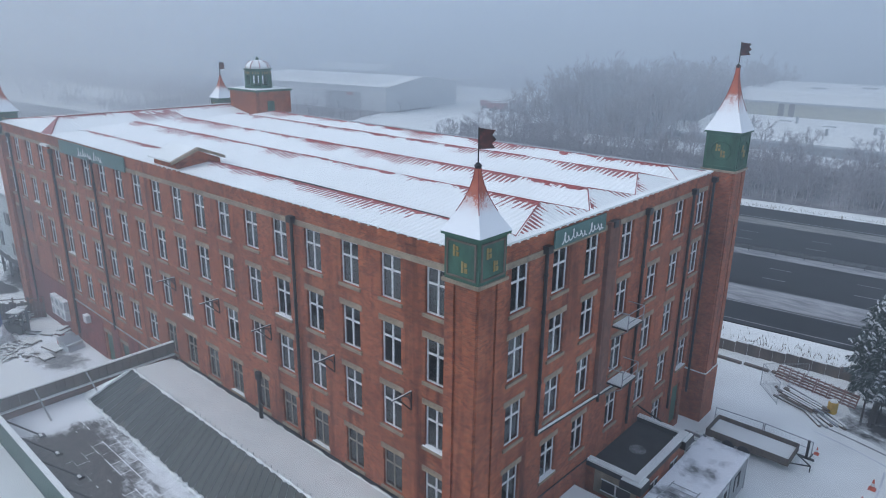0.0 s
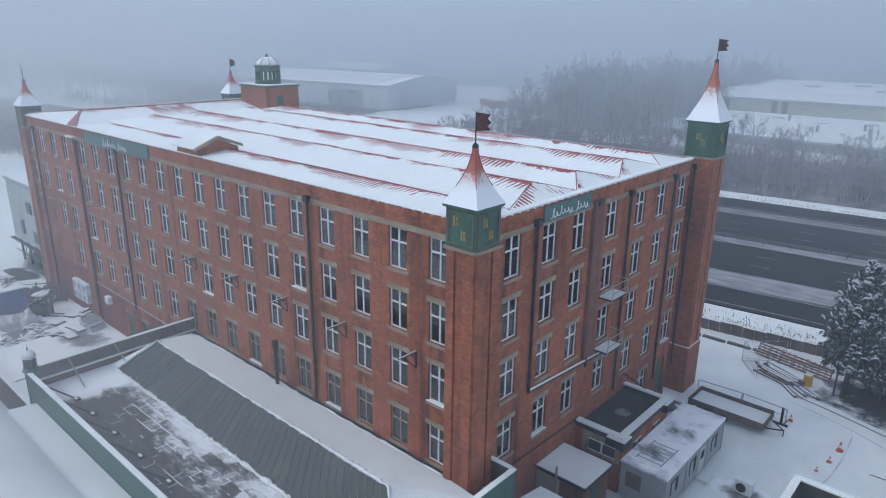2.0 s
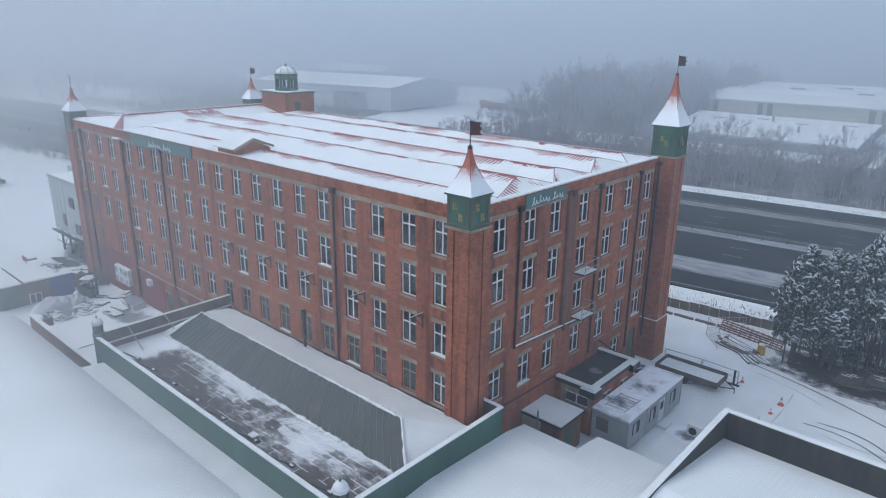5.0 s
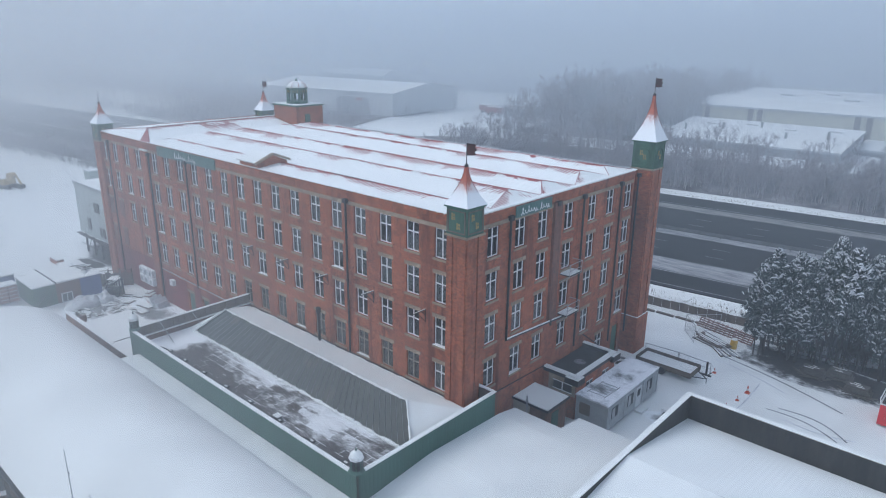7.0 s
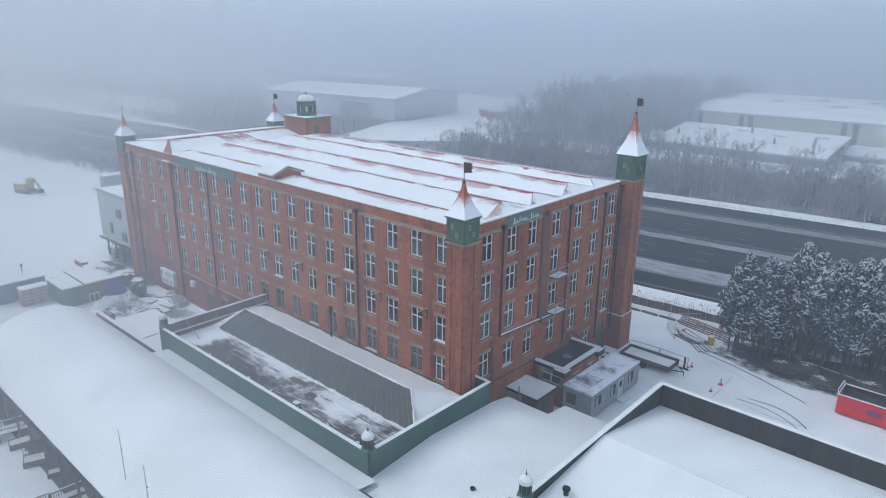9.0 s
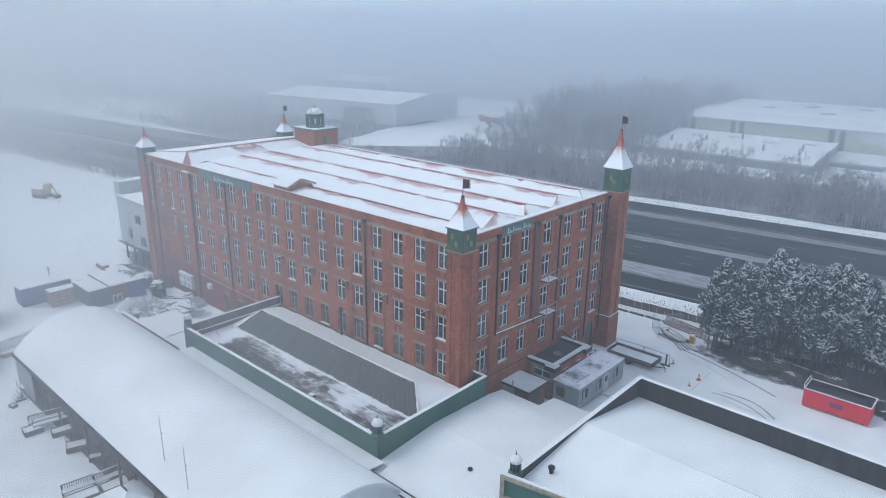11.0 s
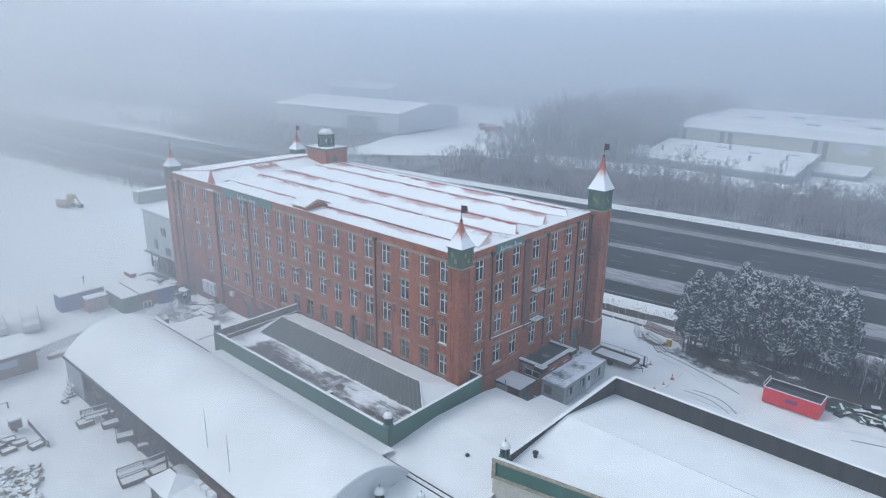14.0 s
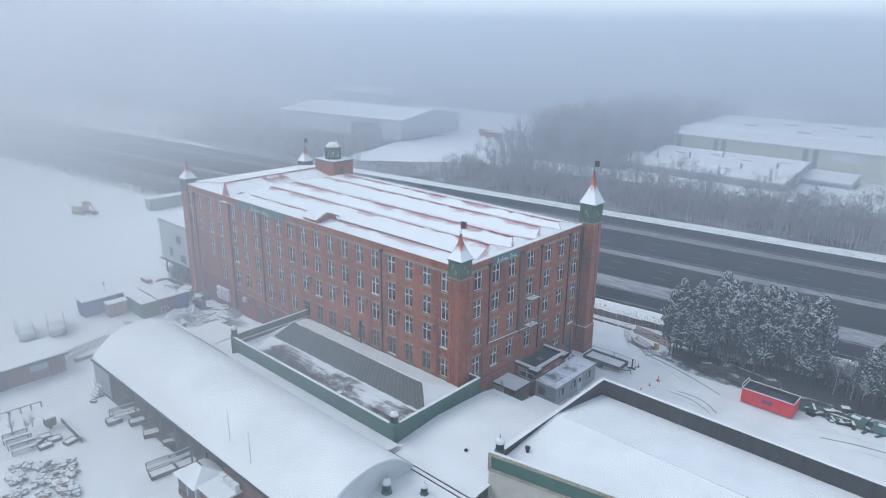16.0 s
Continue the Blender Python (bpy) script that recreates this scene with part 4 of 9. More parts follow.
bm = bmesh.new()
ribbed(bm, (PX0, PY0), (PX1, PY0), 2.8, 2.8, PT - 0.02, (0, -1))
part("cladding", bm, GREEN, court, "ribbed green steel cladding")
part("parapet_wall", boxes((PX0, PY0 + 0.01, 2.5, PX1, PY0 + 0.18, PT - 0.02)), TIMBER, court)
part("parapet_snow", boxes((PX0 - 0.05, PY0 - 0.06, PT - 0.02, PX1 + 0.05, PY0 + 0.22, PT + 0.05)), SNOW_ROOF, court)
bm = bmesh.new()
ribbed(bm, (PX1, PY0), (PX1, 20.9), 2.8, 2.8, PT + 0.0, (1, 0))
part("cladding", bm, GREEN, court, "ribbed green steel cladding")
part("parapet_wall", boxes((PX1 - 0.18, PY0 + 0.18, 2.5, PX1 - 0.01, 20.9, PT)), TIMBER, court)
part("parapet_snow", boxes((PX1 - 0.22, PY0 + 0.2, PT, PX1 + 0.06, 20.95, PT + 0.07)), SNOW_ROOF, court)
bm = bmesh.new()
ribbed(bm, (PX1, 20.9), (EX + 0.1, 20.95), 2.8, 2.8, PT, (0, 1))
part("cladding", bm, TIMBER, court)
part("parapet_snow", boxes((EX + 0.12, 20.75, PT, PX1 - 0.2, 21.0, PT + 0.07)), SNOW_ROOF, court)
bm = bmesh.new()
rod(bm, (-15.0, 19.0, 3.9), (-13.9, 20.6, 5.2), 0.05, 5)
part("brace", bm, STEEL, court)
# dark stays from the parapet head down to the deck
for i, x in enumerate((-40.9, -38.4, -35.4, -32.2, -29.0, -25.4, -21.8, -18.4)):
    bm = bmesh.new()
    rod(bm, (x, PY0 + 0.3, PT - 0.45), (x + 1.8, PY0 + 1.65, 3.95), 0.05, 6)
    st = part("parapet_stay", bm, IRON, court, "dark steel stay")
    part("stay_foot", boxes((x + 1.65, PY0 + 1.5, 3.9, x + 2.0, PY0 + 1.8, 4.02)), IRON, st)
    part("stay_snow", boxes((x + 1.7, PY0 + 1.52, 4.02, x + 1.98, PY0 + 1.66, 4.06)), SNOW_ROOF, st)
vb = part("vent_box", boxes((-24.1, 9.45, 3.9, -23.6, 9.85, 4.2)), IRON, court)
part("vent_snow", boxes((-24.12, 9.43, 4.2, -23.58, 9.87, 4.27)), SNOW_ROOF, vb)
# west wall of weathered boards with raking props
n = 22
for i in range(n):
    y0, y1 = PY0 + 0.2 + (WY - PY0 - 0.2) * i / n, PY0 + 0.2 + (WY - PY0 - 0.2) * (i + 1) / n
    part("wall_board", boxes((PX0 - 0.02 + 0.015 * (i % 2), y0 + 0.012, 4.35, PX0 + 0.08 + 0.015 * (i % 2), y1 - 0.012, PT - 0.05)), TIMBER, court)
part("kerb_wall", boxes((PX0 - 0.05, PY0 + 0.2, 2.0, PX0 + 0.25, WY, 4.34)), BRICK_OLD, court)
part("kerb_snow", boxes((PX0 + 0.1, PY0 + 0.25, 4.345, PX0 + 0.3, WY - 0.1, 4.42)), SNOW_ROOF, court)
part("wall_snow", boxes((PX0 - 0.06, PY0 + 0.15, PT - 0.05, PX0 + 0.14, WY, PT + 0.03)), SNOW_ROOF, court)
for y in (10.6, 13.6):
    bm = bmesh.new()
    rod(bm, (PX0 + 0.1, y, PT - 0.1), (PX0 + 2.3, y, 3.95), 0.05, 6)
    part("raking_prop", bm, STEEL, court, "snow-dusted steel prop")


def melt_material():
    """Dark roof slabs under thawing snow: whole slabs lie bare or white, snow lingers in drifts and in some joints."""
    m, nt, b = material("slabs_with_thawing_snow", (0.05, 0.05, 0.05), 0.6)
    tc = nt.nodes.new("ShaderNodeTexCoord")

    def calc(op, a, c, d=None):
        n = nt.nodes.new("ShaderNodeMath")
        n.operation = op
        for k, v in enumerate((a, c, d)):
            if v is None:
                continue
            if hasattr(v, "is_output"):
                nt.links.new(v, n.inputs[k])
            else:
                n.inputs[k].default_value = v
        return n.outputs[0]

    br = add(nt, "ShaderNodeTexBrick", Scale=1.0)
    for key, v in (("Brick Width", 1.22), ("Row Height", 0.62), ("Mortar Size", 0.03), ("Mortar Smooth", 0.2)):
        br.inputs[key].default_value = v
    br.inputs["Color1"].default_value = (0, 0, 0, 1)
    br.inputs["Color2"].default_value = (1, 1, 1, 1)
    br.inputs["Mortar"].default_value = (0.5, 0.5, 0.5, 1)
    nt.links.new(tc.outputs["Object"], br.inputs["Vector"])
    big = noise_node(nt, 0.19, 5.0, 0.6)
    fine = noise_node(nt, 2.2, 7.0, 0.75, (0.5, 1.0, 1.0))
    gate = noise_node(nt, 0.55, 3.0, 0.6)
    sp = nt.nodes.new("ShaderNodeSeparateXYZ")
    nt.links.new(tc.outputs["Object"], sp.inputs[0])
    drift = nt.nodes.new("ShaderNodeMapRange")
    for key, v in (("From Min", 8.4), ("From Max", 13.0), ("To Min", -0.2), ("To Max", 0.15)):
        drift.inputs[key].default_value = v
    nt.links.new(sp.outputs[1], drift.inputs["Value"])
    run = nt.nodes.new("ShaderNodeMapRange")
    for key, v in (("From Min", -42.7), ("From Max", -13.7)):
        run.inputs[key].default_value = v
    nt.links.new(sp.outputs[0], run.inputs["Value"])
    lie = ramp(nt, run.outputs[0], [(0.0, (0.62,) * 3), (0.1, (0.5,) * 3), (0.17, (0.0,) * 3), (0.3, (0.03,) * 3), (0.42, (0.2,) * 3), (0.74, (0.22,) * 3), (0.9, (0.12,) * 3), (1.0, (0.1,) * 3)])
    total = calc("ADD", calc("MULTIPLY", big.outputs[0], 0.75), calc("MULTIPLY", fine.outputs[0], 0.62))
    total = calc("ADD", total, calc("ADD", drift.outputs[0], lie.outputs[0]))
    total = calc("MULTIPLY_ADD", br.outputs["Color"], 0.13, total)
    seam = calc("MULTIPLY", br.outputs["Fac"], calc("GREATER_THAN", gate.outputs[0], 0.54))
    total = calc("MULTIPLY_ADD", seam, 0.22, total)
    cover = ramp(nt, calc("SUBTRACT", total, 0.47), [(0.42, (0, 0, 0)), (0.5, (0.3, 0.3, 0.3)), (0.56, (0.75, 0.75, 0.75)), (0.7, (1, 1, 1))])
    n = noise_node(nt, 3.0, 4.0, 0.6)
    slab_c = ramp(nt, n.outputs[0], [(0.3, (0.03, 0.026, 0.023)), (0.7, (0.085, 0.07, 0.062))])
    nt.links.new(mix(nt, cover.outputs[0], slab_c.outputs[0], (0.72, 0.73, 0.735)), b.inputs["Base Color"])
    bump(nt, b, br.outputs["Fac"], -0.3, 0.02)
    return m


MELT = melt_material()
part("deck", boxes((PX0 + 0.25, PY0 + 0.18, 3.6, PX1 - 0.18, 13.1, 3.9)), MELT, court, "dark flat roof with thawing snow")
GY0, GZ0, GY1, GZ1 = 13.1, 3.95, 15.45, 5.6
gx0, gx1, hx0g, hx1g = -41.3, -14.3, -40.0, -17.1


def roof_glass_material():
    """Wired roof glass, each pane a little different, with brown reflections of brick painted in as patches."""
    m, nt, b = material("roof_glass_painted_reflections", (0.06, 0.07, 0.065), 0.2)
    info = nt.nodes.new("ShaderNodeObjectInfo")
    n1 = noise_node(nt, 0.5, 5.0, 0.65, (1.0, 0.3, 0.3))
    n2 = noise_node(nt, 0.33, 3.0, 0.6)
    c = ramp(nt, n1.outputs[0], [(0.3, (0.013, 0.018, 0.016)), (0.7, (0.034, 0.04, 0.035))]).outputs[0]
    # brick reflections painted into the base colour as brown patches
    c = mix(nt, ramp(nt, n2.outputs[0], [(0.6, (0, 0, 0)), (0.75, (0.5, 0.5, 0.5))]).outputs[0], c, (0.12, 0.095, 0.07))
    c = mix(nt, 1.0, c, ramp(nt, info.outputs["Random"], [(0.0, (0.78, 0.79, 0.8)), (0.85, (1.1, 1.1, 1.08)), (1.0, (1.45, 1.45, 1.4))]).outputs[0], "MULTIPLY")
    nt.links.new(c, b.inputs["Base Color"])
    b.inputs["Specular IOR Level"].default_value = 0.2
    bump(nt, b, n1.outputs[0], 0.12, 0.03)
    return m


GREY_GLASS = roof_glass_material()
LEAD = mottled("dull_lead", (0.16, 0.18, 0.175), (0.3, 0.32, 0.31), 0.5)
n = 44
for i in range(n):
    f0, f1 = i / n, (i + 1) / n
    lo0, lo1 = gx0 + (gx1 - gx0) * f0, gx0 + (gx1 - gx0) * f1
    hi0, hi1 = hx0g + (hx1g - hx0g) * f0, hx0g + (hx1g - hx0g) * f1
    bm = bmesh.new()
    vs = [bm.verts.new(p) for p in ((lo0 + 0.001, GY0, GZ0), (lo1 - 0.001, GY0, GZ0), (hi1 - 0.001, GY1, GZ1), (hi0 + 0.001, GY1, GZ1), (lo0 + 0.001, GY0 + 0.02, GZ0 - 0.03), (lo1 - 0.001, GY0 + 0.02, GZ0 - 0.03), (hi1 - 0.001, GY1 + 0.02, GZ1 - 0.03), (hi0 + 0.001, GY1 + 0.02, GZ1 - 0.03))]
    for f in ((0, 1, 2, 3), (7, 6, 5, 4), (0, 4, 5, 1), (1, 5, 6, 2), (2, 6, 7, 3), (3, 7, 4, 0)):
        bm.faces.new([vs[k] for k in f])
    part("glass_pane", bm, GREY_GLASS, court)
    bm = bmesh.new()
    rod(bm, (lo0, GY0 - 0.02, GZ0 + 0.02), (hi0, GY1 - 0.02, GZ1 + 0.02), 0.013, 4)
    part("glazing_bar", bm, LEAD, court)
    bm = bmesh.new()
    rod(bm, (hi0, GY1 + 0.02, GZ1 + 0.02), (hi0 + 0.03, GY1 + 0.04, GZ1 + 0.24), 0.022, 4)
    part("ridge_clip", bm, LEAD, court)
part("court_floor", boxes((PX0 + 0.3, GY0, 2.9, PX1 - 0.3, WY, 3.0)), DARK, court)
# snow: lumpy lines along ridge, hips and gutter, and the rear slope
def snow_line(a, b, r, step=0.2, seed=1):
    bm = bmesh.new()
    a, b = Vector(a), Vector(b)
    n = max(2, int((b - a).length / step))
    r2 = random.Random(seed)
    pts = [a.lerp(b, i / n) + Vector((0, 0, r2.uniform(-0.02, 0.03))) for i in range(n + 1)]
    pipe(bm, pts, [r * (r2.uniform(0.3, 0.8) if r2.random() < 0.5 else r2.uniform(0.9, 1.5)) for _ in pts], 6)
    return bm


part("ridge_snow", snow_line((hx0g, GY1, GZ1 + 0.03), (hx1g, GY1, GZ1 + 0.03), 0.09, seed=2), SNOW_ROOF, court)
part("gutter_snow", snow_line((gx0 - 0.2, GY0 - 0.1, 3.95), (gx1 + 0.2, GY0 - 0.1, 3.95), 0.12, seed=3), SNOW_ROOF, court)
part("hip_snow", snow_line((gx0, GY0, GZ0 + 0.05), (hx0g, GY1, GZ1 + 0.05), 0.09, seed=4), SNOW_ROOF, court)
part("hip_snow", snow_line((gx1, GY0, GZ0 + 0.05), (hx1g, GY1, GZ1 + 0.05), 0.09, seed=5), SNOW_ROOF, court)
bm = bmesh.new()
face(bm, (hx0g, GY1, GZ1), (hx1g, GY1, GZ1), (-16.4, 19.1, 4.3), (-41.8, 19.1, 4.3))
face(bm, (hx1g, GY1, GZ1), (gx1, GY0, GZ0), (PX1 - 0.2, GY0, 4.3), (PX1 - 0.2, 18.7, 4.5), (-16.4, 19.1, 4.35))
face(bm, (gx0, GY0, GZ0), (hx0g, GY1, GZ1), (-41.8, 19.1, 4.3), (PX0 + 0.3, 19.1, 4.2), (PX0 + 0.3, GY0, 3.9))
bmesh.ops.remove_doubles(bm, verts=bm.verts, dist=0.01)
bmesh.ops.triangulate(bm, faces=bm.faces)
bmesh.ops.subdivide_edges(bm, edges=bm.edges, cuts=3, use_grid_fill=True)
part("rear_slope", bm, SNOW_ROOF, court, "snow-covered rear slope", smooth=True)
part("wall_gutter", boxes((-41.9, 19.1, 3.9, -16.9, WY - 0.003, 4.2)), FELT, court, "dark lead gutter")
part("corner_fill", boxes((-16.9, 20.0, 3.0, PX1 - 0.2, 20.85, 3.95), (PX1 - 1.3, 18.7, 3.0, PX1 - 0.2, 20.0, 3.9)), SNOW_ROOF, court)
part("gutter_snow", snow_line((-41.5, 19.15, 4.24), (-17.0, 19.15, 4.24), 0.08, 0.4, 6), SNOW_ROOF, court)
bm = bmesh.new()
rod(bm, (-30.95, 18.85, 4.1), (-30.95, 18.85, 7.2), 0.12, 8)
rod(bm, (-30.95, 18.85, 7.0), (-30.95, 18.85, 7.4), 0.2, 8)
rod(bm, (-31.0, 18.85, 5.5), (-30.2, 18.6, 5.62), 0.05, 6)
fl = part("flue_pipe", bm, IRON, court, "dark metal flue")


def urn(x, y, z, s=1.0, label="green-painted domed finial with white trim"):
    """An octagonal lantern finial: base, glazed drum, white collar, snowy dome and spike."""
    u = thing("roof_finial", label, "finial", "finials on the roofs", at=pose(x, y, z))
    bm = bmesh.new()
    lathe(bm, [(0.5 * s, 0), (0.5 * s, 0.08 * s), (0.4 * s, 0.16 * s), (0.36 * s, 0.2 * s)], 8)
    part("base", bm, GREEN, u)
    bm = bmesh.new()
    lathe(bm, [(0.34 * s, 0.2 * s), (0.34 * s, 0.85 * s)], 8)
    part("drum", bm, IRON, u)
    for i in range(8):
        bm = bmesh.new()
        a = i * math.pi / 4
        rod(bm, (0.35 * s * math.cos(a), 0.35 * s * math.sin(a), 0.2 * s), (0.35 * s * math.cos(a), 0.35 * s * math.sin(a), 0.86 * s), 0.035 * s, 4)
        part("mullion", bm, GREEN, u)
    bm = bmesh.new()
    lathe(bm, [(0.36 * s, 0.85 * s), (0.45 * s, 0.9 * s), (0.45 * s, 0.98 * s), (0.38 * s, 1.0 * s)], 8)
    part("collar", bm, WHITE, u)
    bm = bmesh.new()
    lathe(bm, [(0.4 * s, 1.0 * s), (0.38 * s, 1.14 * s), (0.28 * s, 1.29 * s), (0.12 * s, 1.37 * s), (0.05 * s, 1.39 * s)], 12)
    part("dome", bm, SNOW_ROOF, u, "snow-capped dome", smooth=True)
    bm = bmesh.new()
    lathe(bm, [(0.05 * s, 1.37 * s), (0.07 * s, 1.46 * s), (0.03 * s, 1.54 * s), (0.012 * s, 1.72 * s)], 6)
    part("spike", bm, GREEN, u)
    return u


urn(-13.95, 8.25, PT + 0.05)
urn(-42.3, 8.3, PT + 0.03)

# ---- long vaulted shed ----
SNOW_SMOOTH = snow_material("smooth_roof_snow", 0.2, (0.715, 0.725, 0.705), 0.015)
shed = thing("vaulted_shed", "long shed with a snow-covered barrel roof", "building")
SX0, SX1, SY0, SY1, SE, SC = -52.5, -9.6, -4.75, 6.1, 3.45, 6.05
def vault(t):
    """Across the shed from eave to eave."""
    y = SY0 + (SY1 - SY0) * t
    k = 2 * t - 1
    return y, 0.65 * t + SE + (SC - SE) * (math.sqrt(max(0.0, 1.9 - k * k)) - math.sqrt(0.9)) / (math.sqrt(1.9) - math.sqrt(0.9))
bm = bmesh.new()
N, L = 20, 24
gridv = [[bm.verts.new((SX0 - 0.2 + (SX1 - SX0 + 0.4) * i / L, *vault(j / N))) for j in range(N + 1)] for i in range(L + 1)]
for i in range(L):
    for j in range(N):
        bm.faces.new((gridv[i][j], gridv[i + 1][j], gridv[i + 1][j + 1], gridv[i][j + 1]))
roof = part("barrel_roof", bm, SNOW_SMOOTH, shed, "smooth snow on the barrel roof", smooth=True)
for xg, flip in ((SX0, 1), (SX1, -1)):
    bm = bmesh.new()
    arc = [vault(j / N) for j in range(N + 1)]
    pts = [(xg, SY0, GROUND)] + [(xg, y, z - 0.05) for y, z in arc] + [(xg, SY1, GROUND)]
    near = [bm.verts.new((xg + 0.1 * flip, y, z)) for _, y, z in pts]
    back = [bm.verts.new((xg - 0.1 * flip, y, z)) for _, y, z in pts]
    bm.faces.new(near[::flip])
    bm.faces.new(back[::-flip])
    for k in range(len(pts)):
        q = (k + 1) % len(pts)
        bm.faces.new((near[k], near[q], back[q], back[k])[::-flip])
    bmesh.ops.recalc_face_normals(bm, faces=bm.faces)
    part("gable_wall", bm, PALE_PANEL, shed, "pale panelled gable")
bm = bmesh.new()
pipe(bm, [(SX1 + 0.2, vault(j / N)[0], vault(j / N)[1] - 0.12) for j in range(N + 1)], 0.14, 6)
part("barge_trim", bm, PALE_PANEL, shed, "curved grey verge trim")
# shade inside the open bays is put into this colour; the floor is added
BAY_SHADE = mottled("painted_bay_shade", (0.03, 0.03, 0.031), (0.075, 0.074, 0.072), 0.9)
part("side_wall", boxes((SX0, SY0 + 0.9, GROUND, SX1, SY0 + 1.1, SE + 0.3)), BAY_SHADE, shed, "back wall of the open bays, coloured as their shade")
part("bay_floor", boxes((SX0 + 0.3, SY0 - 0.1, GROUND, SX1 - 0.3, SY0 + 0.9, GROUND + 0.04)), BAY_SHADE, shed, "floor of the open bays, coloured as their shade")
part("end_panel", boxes((SX0 + 0.1, SY0 + 0.02, GROUND, SX0 + 4.4, SY0 + 0.12, SE - 0.05)), GREY_PANEL, shed, "grey sheeted end bay")
part("side_wall", boxes((-23.0, SY0 + 0.02, GROUND, SX1, SY0 + 0.2, SE - 0.05)), BRICK_OLD, shed)
part("eaves_beam", boxes((SX0 + 4.4, SY0, SE - 0.5, -23.0, SY0 + 0.16, SE - 0.05)), TIMBER, shed)
for i in range(9):
    x = SX0 + 4.4 + i * 3.1
    part("bay_post", boxes((x, SY0, GROUND, x + 0.16, SY0 + 0.16, SE - 0.5)), TIMBER, shed)
    if i % 2 == 0:
        part("bay_shelf", boxes((x + 0.5, SY0 + 0.4, 0.6, x + 2.7, SY0 + 0.9, 0.68)), TIMBER, shed)
part("gutter", boxes((SX0, SY0 - 0.22, SE - 0.16, SX1, SY0 - 0.02, SE - 0.02)), IRON, shed)
for x, y, z, h in ((-23.5, -3.6, 4.1, 4.2), (-19.6, -3.9, 3.9, 3.8)):
    m = thing("aerial_mast", "thin steel aerial mast on the shed roof", "mast", "masts")
    bm = bmesh.new()
    rod(bm, (x, y, z), (x, y, z + h), 0.035, 6, 0.02)
    part("pole", bm, STEEL, m)
    bm = bmesh.new()
    rod(bm, (x, y, z + h - 1.4), (x + 0.25, y, z + h - 1.4), 0.03, 5)
    part("insulator", bm, IRON, m)

low = thing("lean_to_roof", "narrow snow-covered lean-to roof between shed and court", "roof")
bm = bmesh.new()
for i in range(12):
    xa, xb = -41.2 + 28.3 * i / 12, -41.2 + 28.3 * (i + 1) / 12
    face(bm, (xa, SY1 - 0.3, 3.8), (xb, SY1 - 0.3, 3.8), (xb, PY0 - 0.04, 3.55), (xa, PY0 - 0.04, 3.55))
part("snow_sheet", bm, SNOW_ROOF, low)
part("edge_trim", boxes((-12.9, SY1 - 0.3, 2.9, -12.7, PY0 - 0.05, 3.3)), PALE_PANEL, low)
part("end_wall", boxes((-41.3, SY1 - 0.2, GROUND, -41.15, PY0 - 0.05, 3.3)), BRICK_OLD, low)

# ---- middle hall with corrugated roof ----
RIB_SNOW, nt, b = material("corrugated_snow", (0.77, 0.775, 0.79), 0.7)
tc = nt.nodes.new("ShaderNodeTexCoord")
wv = add(nt, "ShaderNodeTexWave", Scale=1.0)
nt.links.new(tc.outputs["Object"], wv.inputs["Vector"])
n1 = noise_node(nt, 0.3, 5.0, 0.6)
nt.links.new(ramp(nt, n1.outputs[0], [(0.3, (0.64, 0.65, 0.635)), (0.6, (0.705, 0.715, 0.695))]).outputs[0], b.inputs["Base Color"])
bump(nt, b, wv.outputs["Fac"], 0.25, 0.02)
hall = thing("middle_hall", "low hall with a snow-covered corrugated roof", "building")
bm = bmesh.new()
MX0, MX1 = PX1 + 0.04, -3.05
prof = [(6.9, 3.15), (14.2, 3.75), (21.4, 3.4), (23.3, 3.05)]
for (ya, za), (yb, zb) in zip(prof, prof[1:]):
    xe = MX1 if yb < 22 else -9.55
    face(bm, (MX0, ya, za), (xe, ya, za), (xe, yb, zb), (MX0, yb, zb))
face(bm, (-9.55, 21.4, 3.4), (-4.3, 21.4, 3.4), (-4.3, 25.6, 2.86), (-9.55, 25.6, 2.86))
face(bm, (-9.55, 25.6, 2.86), (-9.55, 23.3, 3.05), (-9.55, 23.3, 2.6), (-9.55, 25.6, 2.6))
part("corrugated_roof", bm, RIB_SNOW, hall)
part("hall_wall", boxes((MX0, 21.3, GROUND, -9.7, 23.2, 2.95)), BRICK_OLD, hall)
part("hall_wall", boxes((MX0, 6.95, GROUND, MX1, 7.1, 3.05)), BRICK_OLD, hall)
part("roof_edge", boxes((-9.5, 25.5, 2.6, -4.35, 25.62, 2.84)), IRON, hall)
part("porch_wall", boxes((-9.5, 21.45, GROUND, -4.4, 25.5, 2.84)), CREAM, hall)
for x, y, z, r, h in ((-7.7, 11.6, 3.5, 0.13, 0.26),):
    v = thing("roof_vent", "small dark roof vent", "vent")
    bm = bmesh.new()
    lathe(bm, [(r, 0), (r, h * 0.6), (r * 1.4, h * 0.65), (r * 1.4, h)], 10)
    part("cowl", bm, IRON, v, at=pose(x, y, z - 0.05))

# ---- entrance block with flat roof and finials ----
ent = thing("entrance_block", "flat snowy entrance roof with dark seams", "building")
part("flat_roof", boxes((-12.8, -2.0, 3.3, -2.2, 6.6, 3.55)), SNOW_ROOF, ent)
part("block_wall", boxes((-12.6, -1.9, GROUND, -2.4, 6.5, 3.29)), CREAM, ent)
bm = bmesh.new()
